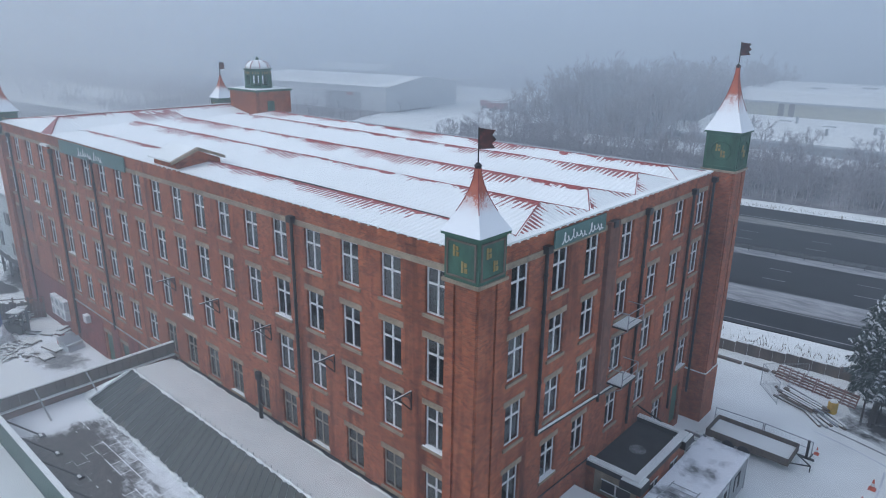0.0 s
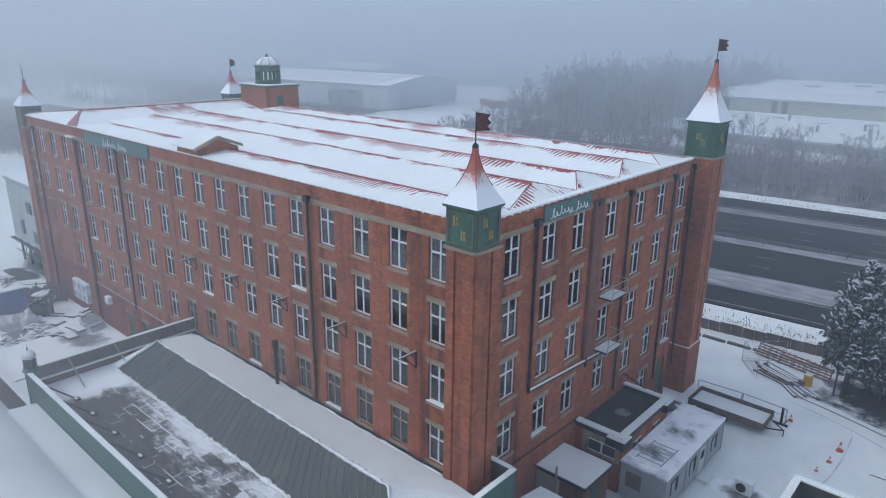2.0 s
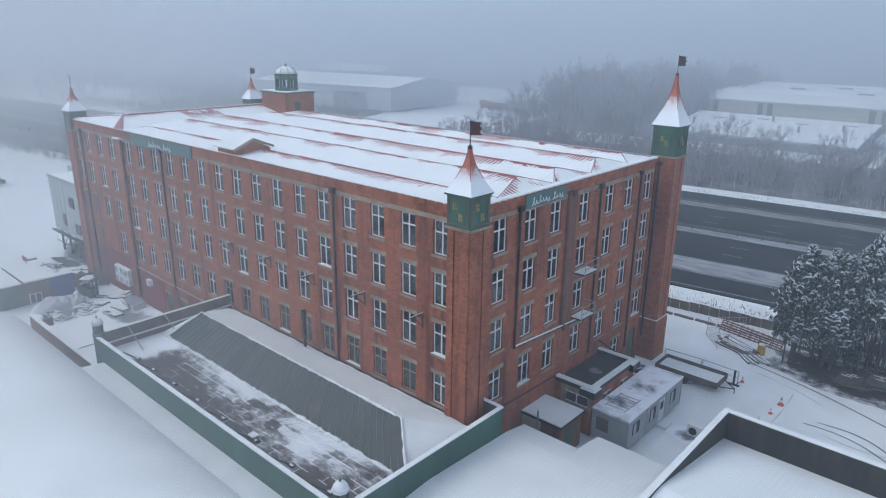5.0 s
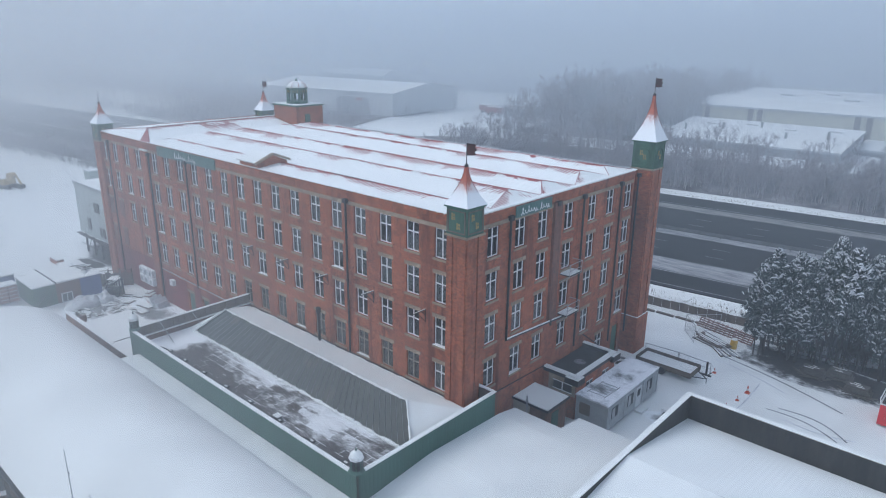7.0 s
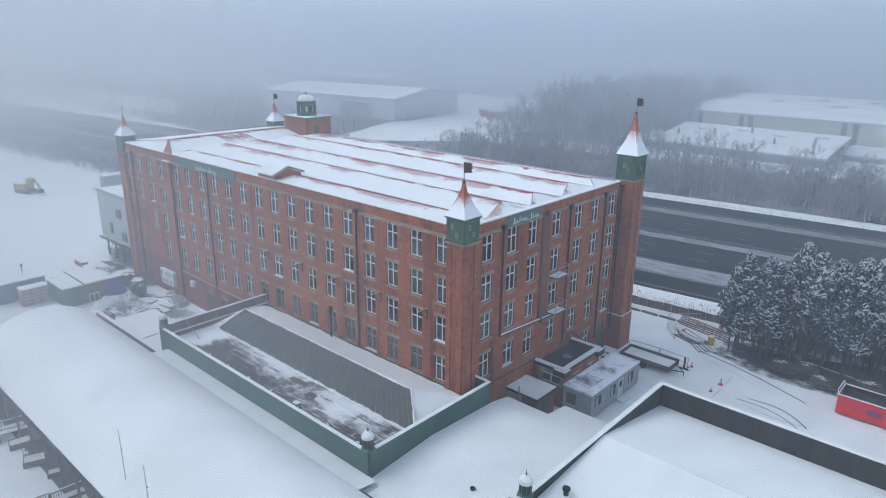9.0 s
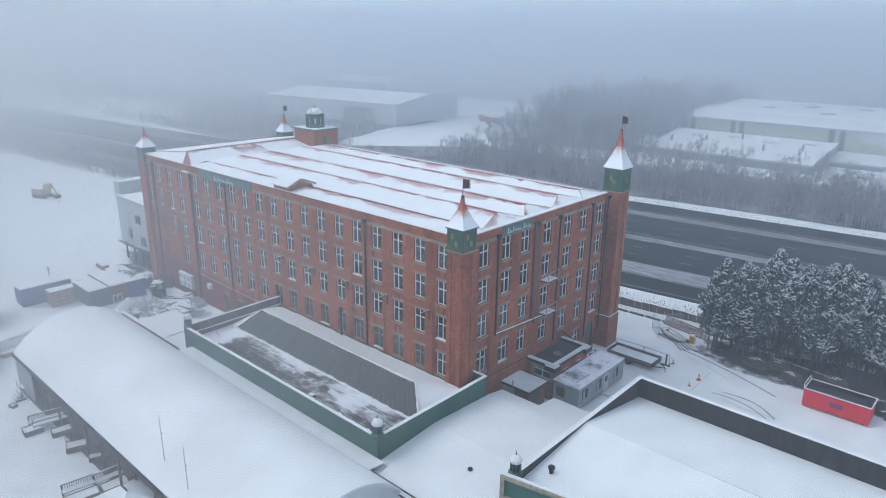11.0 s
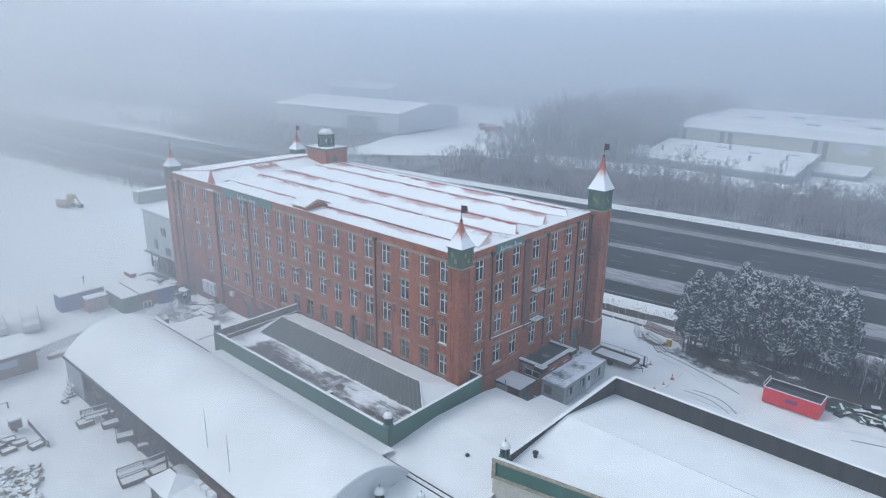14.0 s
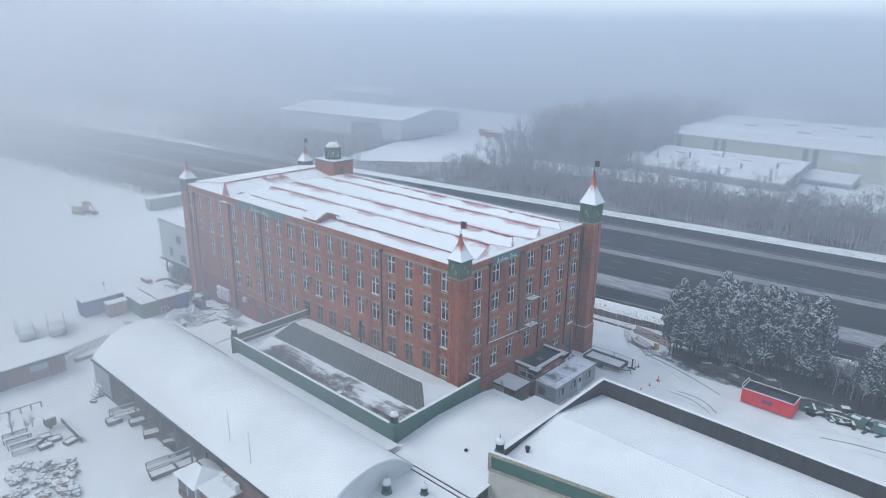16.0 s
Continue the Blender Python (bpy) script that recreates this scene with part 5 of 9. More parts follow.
for a, b in (((-12.8, 6.62), (-2.2, 6.62)), ((-12.8, 6.1), (-2.6, 6.1)), ((-2.4, -2.0), (-2.4, 6.6)), ((-5.2, -2), (-5.2, 4.4)), ((-5.2, 4.4), (-2.4, 4.4))):
    rod(bm, (*a, 3.58), (*b, 3.58), 0.06, 5)
part("roof_seam", bm, IRON, ent, "dark metal roof seam")
urn(-8.75, 2.4, 3.55, 1.0)
urn(-9.85, 4.5, 3.55, 0.78)
urn(-6.3, 4.45, 3.55, 0.78)
urn(-11.0, 0.05, 3.55, 0.7)

# ---- shop hall with parapets ----
shop = thing("shop_hall", "parapeted shop hall with snowy roof and green fascia", "building")
QX, QY0, QY1, QT = -2.8, 9.6, 28.2, 6.45
LINING = mottled("streaked_dark_lining", (0.013, 0.013, 0.012), (0.045, 0.043, 0.038), 0.85, scale=1.6, fine=5.0, stretch=(1, 1, 0.15))
part("west_parapet", boxes((QX - 0.15, QY0, GROUND, QX + 0.15, QY1, QT)), LINING, shop, "dark weathered parapet wall")
part("north_parapet", boxes((QX + 0.15, QY1 - 0.3, GROUND, 60, QY1, QT)), TIMBER, shop, "dark weathered parapet wall")
bm = bmesh.new()
ribbed(bm, (60, QY1 - 0.31), (QX + 0.16, QY1 - 0.31), 4.0, 4.0, QT - 0.05, (0, -1), 0.45, 0.012)
part("parapet_lining", bm, LINING, shop, "dark streaked lining")
part("coping_snow", boxes((QX - 0.16, QY0 - 0.1, QT, QX + 0.17, QY1 + 0.03, QT + 0.07)), SNOW_ROOF, shop)
part("coping_snow", boxes((QX + 0.17, QY1 - 0.31, QT, 60, QY1 + 0.03, QT + 0.07)), SNOW_ROOF, shop)
bm = bmesh.new()
prof = [(10.0, 5.7), (19.0, 6.35), (27.85, 4.75)]
face(bm, (QX + 0.16, 10.05, 5.7), (45, 18.9, 6.34), (QX + 0.16, 19.0, 6.35))
face(bm, (QX + 0.16, 19.0, 6.35), (60, 19.0, 6.35), (60, 27.85, 4.75), (QX + 0.16, 27.85, 4.75))
part("shop_roof", bm, RIB_SNOW, shop, "snow on corrugated roof")
v = thing("roof_vent", "small dark roof vent", "vent")
bm = bmesh.new()
lathe(bm, [(0.16, 0), (0.16, 0.3), (0.24, 0.34), (0.24, 0.5)], 10)
part("cowl", bm, IRON, v, at=pose(-1.5, 12.6, 5.88))
FA, FB = Vector((-3.3, 9.45, 0)), Vector((30.0, 15.9, 0))
fd = (FB - FA).normalized()
fn = Vector((fd.y, -fd.x, 0))
def slab(bm, d0, d1, n0, n1, z0, z1):
    """A block along the fascia line."""
    pts = [FA + fd * d + fn * k for d, k in ((d0, n0), (d1, n0), (d1, n1), (d0, n1))]
    lo = [bm.verts.new((p.x, p.y, z0)) for p in pts]
    hi = [bm.verts.new((p.x, p.y, z1)) for p in pts]
    bm.faces.new(lo)
    bm.faces.new(hi[::-1])
    for i in range(4):
        bm.faces.new((lo[i], hi[i], hi[(i + 1) % 4], lo[(i + 1) % 4]))
def fascia(name, mat, label, *rows):
    bm = bmesh.new()
    for r in rows:
        slab(bm, *r)
    bmesh.ops.recalc_face_normals(bm, faces=bm.faces)
    return part(name, bm, mat, shop, label)
fascia("front_wall", CREAM, "cream rendered front wall", (0, 33, 0, -0.3, GROUND, 4.9))
TAN = mottled("flaking_tan_moulding", (0.2, 0.17, 0.12), (0.42, 0.38, 0.29), 0.7, scale=3.0)
fascia("fascia_board", GREEN, "green fascia board", (0.3, 33, 0.0, 0.12, 5.15, 6.4))
fascia("fascia_trim", TAN, "flaking tan moulding", (0, 33, 0, 0.24, 6.4, 6.64), (0, 33, 0, 0.24, 4.9, 5.15), (0, 0.3, 0, 0.24, 5.15, 6.4))
fascia("fascia_snow", SNOW_ROOF, "", (0, 33, -0.16, 0.1, 6.64, 6.7))
urn(-2.75, 10.2, QT + 0.09, 1.0)

# ---- annexes on the east wall ----
annex = thing("brick_annex", "small brick annex with black felt roof and snowy parapets", "building")
AX0, AX1, AY0, AY1, AT = EX + 0.06, -12.35, 29.8, 36.1, 3.35
part("annex_wall", boxes((AX0, AY0, GROUND, AX1, AY1, AT - 0.35)), BRICK, annex)
part("felt_roof", boxes((AX0, AY0, AT - 0.34, AX1, AY1, AT - 0.3)), FELT, annex, "wet black felt")
bm = bmesh.new()
rod(bm, (AX1 - 1.6, AY0 + 3.2, AT - 0.29), (AX1 - 1.6, AY0 + 3.2, AT - 0.27), 0.5, 12)
part("roof_frost", bm, mottled("thin_frost", (0.04, 0.04, 0.042), (0.3, 0.3, 0.31), 0.7, scale=2.2), annex, "thin frost on the felt")
for x0, y0, x1, y1 in ((AX0, AY0 - 0.1, AX1 + 0.1, AY0 + 0.35), (AX1 - 0.35, AY0 + 0.35, AX1 + 0.1, AY1 + 0.1), (AX0, AY1 - 0.25, AX1 - 0.35, AY1 + 0.1)):
    pz = part("parapet", boxes((x0, y0, AT - 0.3, x1, y1, AT)), IRON, annex)
    part("parapet_snow", boxes((x0 + 0.004, y0 + 0.004, AT, x1 - 0.004, y1 - 0.004, AT + 0.11)), SNOW_ROOF, pz)
for x0, y0, x1, y1 in ((AX1 - 0.9, AY0 - 0.35, AX1 + 0.35, AY0 + 0.7), (AX1 - 0.5, AY1 - 0.9, AX1 + 0.35, AY1 + 0.3)):
    cbk = part("corner_block", boxes((x0, y0, AT - 0.55, x1, y1, AT - 0.05)), IRON, annex)
    part("corner_snow", boxes((AX1 + 0.11, y0 + 0.04, AT - 0.05, x1 - 0.04, y1 - 0.04, AT + 0.01), (x0 + 0.04, y0 + 0.03, AT - 0.05, AX1 + 0.1, max(y0 + 0.06, AY0 - 0.11), AT + 0.01)), SNOW_ROOF, cbk)
part("stone_head", boxes((-14.9, AY0 - 0.06, 1.6, -12.4, AY0, 3.0)), STONE, annex)
wn2 = part("window", boxes((-14.4, AY0 - 0.1, 1.9, -12.7, AY0 - 0.06, 2.6)), DARK, annex)
part("frame", boxes((-14.45, AY0 - 0.13, 1.85, -12.65, AY0 - 0.1, 1.92), (-14.45, AY0 - 0.13, 2.58, -12.65, AY0 - 0.1, 2.65), (-13.6, AY0 - 0.13, 1.9, -13.5, AY0 - 0.1, 2.6)), WHITE, wn2)
for y in (31.4, 34.0):
    p = part("window", boxes((AX1, y, 1.2, AX1 + 0.04, y + 0.9, 2.4)), DARK, annex)
    part("frame", boxes((AX1 + 0.04, y - 0.05, 1.15, AX1 + 0.07, y + 0.95, 1.22), (AX1 + 0.04, y - 0.05, 2.38, AX1 + 0.07, y + 0.95, 2.45), (AX1 + 0.04, y + 0.42, 1.22, AX1 + 0.07, y + 0.48, 2.38)), WHITE, p)
bm = bmesh.new()
rod(bm, (EX + 0.1, 35.6, 4.3), (EX + 1.6, 36.2, 3.4), 0.05, 5)
part("leaning_pole", bm, IRON, annex, "dark pole leaning on the parapet")

hut = thing("flat_roofed_hut", "small brick hut with a snow-covered flat roof", "building")
part("hut_wall", boxes((EX + 0.04, 25.7, GROUND, -12.4, 28.4, 2.15)), CREAM, hut)
part("brick_corner", boxes((-13.9, 25.66, GROUND, -12.36, 28.44, 2.14)), BRICK_OLD, hut)
part("roof_edge", boxes((EX + 0.03, 25.5, 2.15, -12.15, 28.6, 2.32)), IRON, hut)
part("roof_snow", boxes((EX + 0.08, 25.55, 2.32, -12.22, 28.5, 2.39)), SNOW_ROOF, hut)
part("hut_door", boxes((-12.36, 26.4, GROUND, -12.31, 27.3, 1.7)), GREEN_OLD, hut)
bm = bmesh.new()
rod(bm, (-14.0, 25.4, GROUND), (-14.0, 25.4, 3.0), 0.07, 8)
part("vent_pipe", bm, STEEL, hut)

# ---- grey site cabin ----
cabin = thing("site_cabin", "grey steel site cabin with snow on its roof", "cabin")
CX0, CX1, CY0, CY1, CT = -12.15, -9.35, 29.6, 38.4, 2.1
def thaw_roof():
    m, nt, b = material("thawing_cabin_roof", (0.8, 0.8, 0.83), 0.6)
    n = noise_node(nt, 0.5, 4.0, 0.6)
    f = noise_node(nt, 3.0, 4.0, 0.6)
    s = nt.nodes.new("ShaderNodeMath")
    s.operation = "MULTIPLY_ADD"
    s.inputs[1].default_value = 0.2
    nt.links.new(f.outputs[0], s.inputs[0])
    nt.links.new(n.outputs[0], s.inputs[2])
    nt.links.new(ramp(nt, s.outputs[0], [(0.44, (0.13, 0.13, 0.13)), (0.54, (0.5, 0.51, 0.53)), (0.64, (0.76, 0.77, 0.79))]).outputs[0], b.inputs["Base Color"])
    return m
part("cabin_body", boxes((CX0, CY0, GROUND + 0.25, CX1, CY1, CT - 0.05)), GREY_PANEL, cabin)
part("cabin_roof", boxes((CX0 - 0.06, CY0 - 0.06, CT - 0.05, CX1 + 0.06, CY1 + 0.06, CT + 0.07)), thaw_roof(), cabin, "thin thawing snow on steel roof")
for y in (CY0, 32.4, 35.6, CY1 - 0.09):
    part("corner_post", boxes((CX1, y, GROUND + 0.2, CX1 + 0.04, y + 0.09, CT - 0.06)), STEEL, cabin)
for y, w, z0, z1 in ((30.3, 1.0, 0.7, 1.6), (33.0, 0.9, 0.6, 1.6), (36.4, 0.9, 0.6, 1.6)):
    p = part("window", boxes((CX1, y, z0, CX1 + 0.03, y + w, z1)), DARK, cabin)
    part("shutter", boxes((CX1 + 0.03, y + 0.06, z0 + 0.06, CX1 + 0.05, y + w / 2, z1 - 0.06)), STEEL, p)
d = part("cabin_door", boxes((CX1, 34.4, GROUND + 0.3, CX1 + 0.04, 35.3, 1.7)), PALE_PANEL, cabin)
part("door_glass", boxes((CX1 + 0.04, 34.6, 0.9, CX1 + 0.05, 35.1, 1.5)), DARK, d)
part("step", boxes((CX1 + 0.02, 34.3, GROUND, CX1 + 0.75, 35.4, GROUND + 0.2)), SNOW, cabin)
p = part("window", boxes((CX0 + 0.35, CY0 - 0.03, 0.6, CX0 + 1.3, CY0, 1.6)), TIMBER, cabin, "boarded window")
lad = thing("ladder", "aluminium ladder lying on the cabin roof", "ladder")
for dx in (0.0, 1.5):
    bm = bmesh.new()
    rod(bm, (CX0 + 0.5 + dx, CY0 + 0.8, CT + 0.11), (CX0 + 0.6 + dx, CY0 + 3.2, CT + 0.11), 0.035, 5)
    part("stile", bm, STEEL, lad)
for i in range(6):
    bm = bmesh.new()
    rod(bm, (CX0 + 0.53, CY0 + 1.0 + i * 0.4, CT + 0.11), (CX0 + 2.05, CY0 + 1.0 + i * 0.4, CT + 0.11), 0.025, 4)
    part("rung", bm, STEEL, lad)

# ---- far sheds ----
def far_shed(label, width, profile, z0, wall, at):
    """A shed from local x 0 to width; profile: (y, z) of the roof from the front eave to the back eave."""
    w = thing("warehouse", label, "warehouse", "warehouses in the fog", at=at)
    bm = bmesh.new()
    y0, y1 = profile[0][0] + 0.4, profile[-1][0] - 0.4
    pts = [(y0, z0 - 2), (y1, z0 - 2)] + [(min(y1, max(y0, y)), z - 0.12) for y, z in profile[::-1]]
    lo = [bm.verts.new((0, y, z)) for y, z in pts]
    hi = [bm.verts.new((width, y, z)) for y, z in pts]
    bm.faces.new(lo[::-1])
    bm.faces.new(hi)
    for i in range(len(pts)):
        j = (i + 1) % len(pts)
        bm.faces.new((lo[i], lo[j], hi[j], hi[i]))
    bmesh.ops.recalc_face_normals(bm, faces=bm.faces)
    part("warehouse_wall", bm, wall, w)
    bm = bmesh.new()
    for (ya, za), (yb, zb) in zip(profile, profile[1:]):
        face(bm, (-0.4, ya, za), (width + 0.4, ya, za), (width + 0.4, yb, zb), (-0.4, yb, zb))
    part("warehouse_roof", bm, SNOW_ROOF, w, "snow-covered shallow roof")
    part("roof_edge", boxes((-0.45, profile[0][0] - 0.06, profile[0][1] - 0.45, width + 0.45, profile[0][0] + 0.02, profile[0][1] - 0.02)), PALE_PANEL, w)
    return w


# long grey shed: turned a little, gable to the east
fw = far_shed("long grey distribution shed with snowy roof", 62, [(-0.4, 11.1), (19, 13.4), (38.4, 11.1)], 3.5, PALE_PANEL, pose(-147.5, 139.5, 0, 0, 0, 8) @ pose(-62, 0, 0))
# flat panel, darker than the wall it stands on
part("loading_bay", boxes((38, -0.1, 3.6, 52, -0.02, 9.2)), GREY_PANEL, fw, "grey loading bay panel on the wall")
part("bay_sign", boxes((46.5, -0.16, 8.1, 49.2, -0.1, 9.0)), RED_METAL, fw, "plain red sign panel")
for i in range(9):
    bm = bmesh.new()
    x = 4 + i * 6.3
    face(bm, (x, 2.4, 11.5), (x + 2.2, 2.4, 11.5), (x + 2.2, 16.5, 13.17), (x, 16.5, 13.17))
    part("rooflight", bm, PALE_PANEL, fw, "frosted rooflight")
# cream shed with a broad flat roof, and its low front annexes
wh = far_shed("cream industrial shed with dark pilasters and snowy roof", 120, [(-0.6, 11.6), (5, 13.5), (42, 14.2), (52, 12.0)], 3.0, mottled("cream_sheet", (0.5, 0.49, 0.37), (0.66, 0.64, 0.5), 0.7), pose(-62.9, 179, 0))
for x in (1.0, 12.6, 15.0, 38.0, 40.6, 62.0, 64.6):
    part("pilaster", boxes((x, -0.36, 4.0, x + 1.3, -0.2, 11.1)), TIMBER, wh, "dark wall pilaster")
part("wall_sign", boxes((45.4, -0.36, 8.5, 51.7, -0.2, 11.0)), WHITE, wh, "plain white sign board")
an = far_shed("low annex shed with snow-covered roof", 40.7, [(0, 6.0), (21.5, 8.85), (22.6, 8.0)], 3.0, GREY_PANEL, pose(-61.8, 149.6, 0))
far_shed("small flat-roofed annex under snow", 8.2, [(0, 5.2), (12.5, 6.2), (13.2, 5.6)], 2.6, GREY_PANEL, pose(-70.2, 156.0, 0))
far_shed("small flat-roofed annex under snow", 11.5, [(0, 5.2), (10.5, 6.3), (11.2, 5.6)], 2.6, GREY_PANEL, pose(-20.9, 165.5, 0))

# ---- freezing fog ----
def fog_material(density, tint, forward):
    m = bpy.data.materials.new("freezing_fog")
    m.use_nodes = True
    nt = m.node_tree
    nt.nodes.clear()
    v = nt.nodes.new("ShaderNodeVolumeScatter")
    v.inputs["Color"].default_value = (*tint, 1)
    v.inputs["Density"].default_value = density
    v.inputs["Anisotropy"].default_value = forward
    soak = nt.nodes.new("ShaderNodeVolumeAbsorption")
    soak.inputs["Color"].default_value = (*tint, 1)
    soak.inputs["Density"].default_value = density
    both = nt.nodes.new("ShaderNodeAddShader")
    nt.links.new(v.outputs[0], both.inputs[0])
    nt.links.new(soak.outputs[0], both.inputs[1])
    out = nt.nodes.new("ShaderNodeOutputMaterial")
    nt.links.new(both.outputs[0], out.inputs["Volume"])
    return m


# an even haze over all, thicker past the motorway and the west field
# tints put bluish skylight and the whiter sunlit side into the fog colour
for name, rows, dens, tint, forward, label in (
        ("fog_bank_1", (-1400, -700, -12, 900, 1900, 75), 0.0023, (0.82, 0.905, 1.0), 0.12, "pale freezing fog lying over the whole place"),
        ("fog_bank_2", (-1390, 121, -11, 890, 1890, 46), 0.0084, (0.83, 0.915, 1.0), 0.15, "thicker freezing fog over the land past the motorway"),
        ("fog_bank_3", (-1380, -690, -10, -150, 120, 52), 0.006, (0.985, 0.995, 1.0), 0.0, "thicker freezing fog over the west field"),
        # bounded to fit the view: hazes what the camera sees from farther back
        ("fog_bank_4", (-1370, -680, -9, -6, 6.4, 50), 0.0066, (0.99, 1.0, 1.0), 0.0, "freezing fog box placed so later camera views look hazier")):
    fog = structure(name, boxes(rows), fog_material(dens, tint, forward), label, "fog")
    # fog casts no shadow, so direct light arrives undimmed
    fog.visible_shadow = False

# ---- east yard ----
def cyl(bm, x, y, z0, z1, r, sides=10):
    lathe(bm, [(r, z0), (r, z1)], sides, x, y)


tray = thing("flat_trailer", "grey steel drop-side trailer with snow on its bed", "trailer")
tx0, ty0, tx1, ty1 = -13.1, 42.1, -7.9, 44.4
part("bed", boxes((tx0, ty0, 0.15, tx1, ty1, 0.28)), STEEL, tray)
part("bed_snow", boxes((tx0 + 0.1, ty0 + 0.1, 0.28, tx1 - 0.1, ty1 - 0.1, 0.36)), SNOW, tray)
for r in ((tx0, ty0 - 0.05, tx1, ty0), (tx0, ty1, tx1, ty1 + 0.05), (tx0 - 0.05, ty0 - 0.05, tx0, ty1 + 0.05), (tx1, ty0 - 0.05, tx1 + 0.05, ty1 + 0.05)):
    part("side_board", boxes((r[0], r[1], 0.1, r[2], r[3], 0.62)), TIMBER, tray)
for x in (-11.6, -10.6):
    for y in (ty0 - 0.1, ty1 - 0.12):
        bm = bmesh.new()
        cyl(bm, 0, 0, 0, 0.22, 0.38, 14)
        part("wheel", bm, FELT, tray, at=pose(x, y, GROUND + 0.38, -90, 0, 0))
bm = bmesh.new()
rod(bm, (tx1, ty0 + 0.4, 0.15), (tx1 + 1.1, ty0 + 1.1, 0.05), 0.05, 5)
rod(bm, (tx1, ty1 - 0.4, 0.15), (tx1 + 1.1, ty0 + 1.1, 0.05), 0.05, 5)
rod(bm, (tx1 + 1.1, ty0 + 1.1, 0.05), (tx1 + 1.1, ty0 + 1.1, GROUND), 0.04, 5)
part("drawbar", bm, IRON, tray)


def barrier(p, q, h=1.1):
    """A steel tube barrier on two feet."""
    b = thing("tube_barrier", "galvanised tube barrier standing in the snow", "barrier", "yard barriers")
    p, q = Vector(p), Vector(q)
    bm = bmesh.new()
    z = Vector((0, 0, h))
    rod(bm, p, p + z, 0.035, 6)
    rod(bm, q, q + z, 0.035, 6)
    rod(bm, p + z, q + z, 0.035, 6)
    rod(bm, p + z * 0.5, q + z * 0.5, 0.025, 6)
    part("rail", bm, STEEL, b)
    d = (q - p).normalized()
    n = Vector((-d.y, d.x, 0)) * 0.35
    for e in (p, q):
        bm = bmesh.new()
        rod(bm, e - n + Vector((0, 0, 0.04)), e + n + Vector((0, 0, 0.04)), 0.05, 5)
        part("foot", bm, IRON, b)


barrier((-13.6, 45.1, GROUND), (-10.4, 45.3, GROUND))
barrier((-10.3, 45.3, GROUND), (-7.2, 45.1, GROUND))
post = thing("timber_post", "short dark post on a cross foot", "post")
part("shaft", boxes((-7.45, 44.6, GROUND, -7.3, 44.75, 0.95)), IRON, post)
part("foot", boxes((-7.85, 44.6, GROUND, -6.9, 44.75, GROUND + 0.12)), IRON, post)


def cone(x, y, s=1.0):
    c = thing("traffic_cone", "orange and white traffic cone in the snow", "traffic cone", "traffic cones", at=pose(x, y, GROUND))
    part("base", boxes((-0.22 * s, -0.22 * s, 0, 0.22 * s, 0.22 * s, 0.05)), ORANGE, c)
    bm = bmesh.new()
    lathe(bm, [(0.17 * s, 0.05), (0.13 * s, 0.28 * s)], 10)
    part("lower_cone", bm, ORANGE, c)
    bm = bmesh.new()
    lathe(bm, [(0.132 * s, 0.28 * s), (0.09 * s, 0.5 * s)], 10)
    part("white_sleeve", bm, WHITE, c)
    bm = bmesh.new()
    lathe(bm, [(0.088 * s, 0.5 * s), (0.035 * s, 0.75 * s)], 10)
    part("tip", bm, ORANGE, c)


for x, y, s in ((-3.45, 44.0, 0.95), (-3.65, 42.1, 0.62), (-7.0, 45.7, 0.7), (-4.0, 40.5, 0.45)):
    cone(x, y, s)

# junk by the tower door
def heap(name, label, category, x, y, z, rx, ry, rz, n, mat, seed, size=(0.3, 0.9), thick=(0.05, 0.22), cover=0.65, width=(0.1, 0.35)):
    """A heap of separate boards and lumps, each a part, with snow on top."""
    h = thing(name, label, category)
    r = random.Random(seed)
    for i in range(n):
        l, w, t = r.uniform(*size), r.uniform(*width), r.uniform(*thick)
        k = (1 - i / n)
        px, py = x + r.uniform(-rx, rx) * (0.4 + 0.6 * k), y + r.uniform(-ry, ry) * (0.4 + 0.6 * k)
        pz = z + rz * (i / n) * r.uniform(0.5, 1.0)
        m = pose(px, py, pz + t / 2, r.uniform(-14, 14), r.uniform(-14, 14), r.uniform(0, 180))
        p = part("scrap", boxes((-l, -w, -t / 2, l, w, t / 2)), mat[i % len(mat)], h, at=m)
        if r.random() < cover:
            part("snow_cover", boxes((-l * 0.95, -w * 0.9, t / 2 + 0.002, l * 0.95, w * 0.9, t / 2 + 0.06)), SNOW, p)
    return h


heap("scrap_heap", "heap of snow-dusted scrap beside the tower door", "scrap heap", -13.2, 40.6, GROUND, 0.9, 1.3, 1.0, 22, [IRON, TIMBER, GREY_PANEL], 3)
def plank_stack(label, x, y, turn, n, length, mats, seed):
    """Long boards laid side by side in a few uneven layers, with snow along some of them."""
    t = thing("timber_pile", label, "timber pile", at=pose(x, y, GROUND, 0, 0, turn))
    r = random.Random(seed)
    for i in range(n):
        layer, k = divmod(i, 7)
        l = length * r.uniform(0.6, 1.05)
        m = pose(r.uniform(-0.5, 0.5), -1.05 + 0.33 * k + r.uniform(-0.06, 0.06), 0.08 + 0.13 * layer, r.uniform(-4, 4), r.uniform(-1.5, 1.5), r.uniform(-7, 7))
        b = part("board", boxes((-l / 2, -0.1, -0.05, l / 2, 0.1, 0.05)), mats[i % len(mats)], t, at=m)
        if r.random() < 0.92:
            part("board_snow", boxes((-l * r.uniform(0.3, 0.47), -0.085, 0.052, l * r.uniform(0.3, 0.47), 0.075, 0.1)), SNOW, b)
    return t


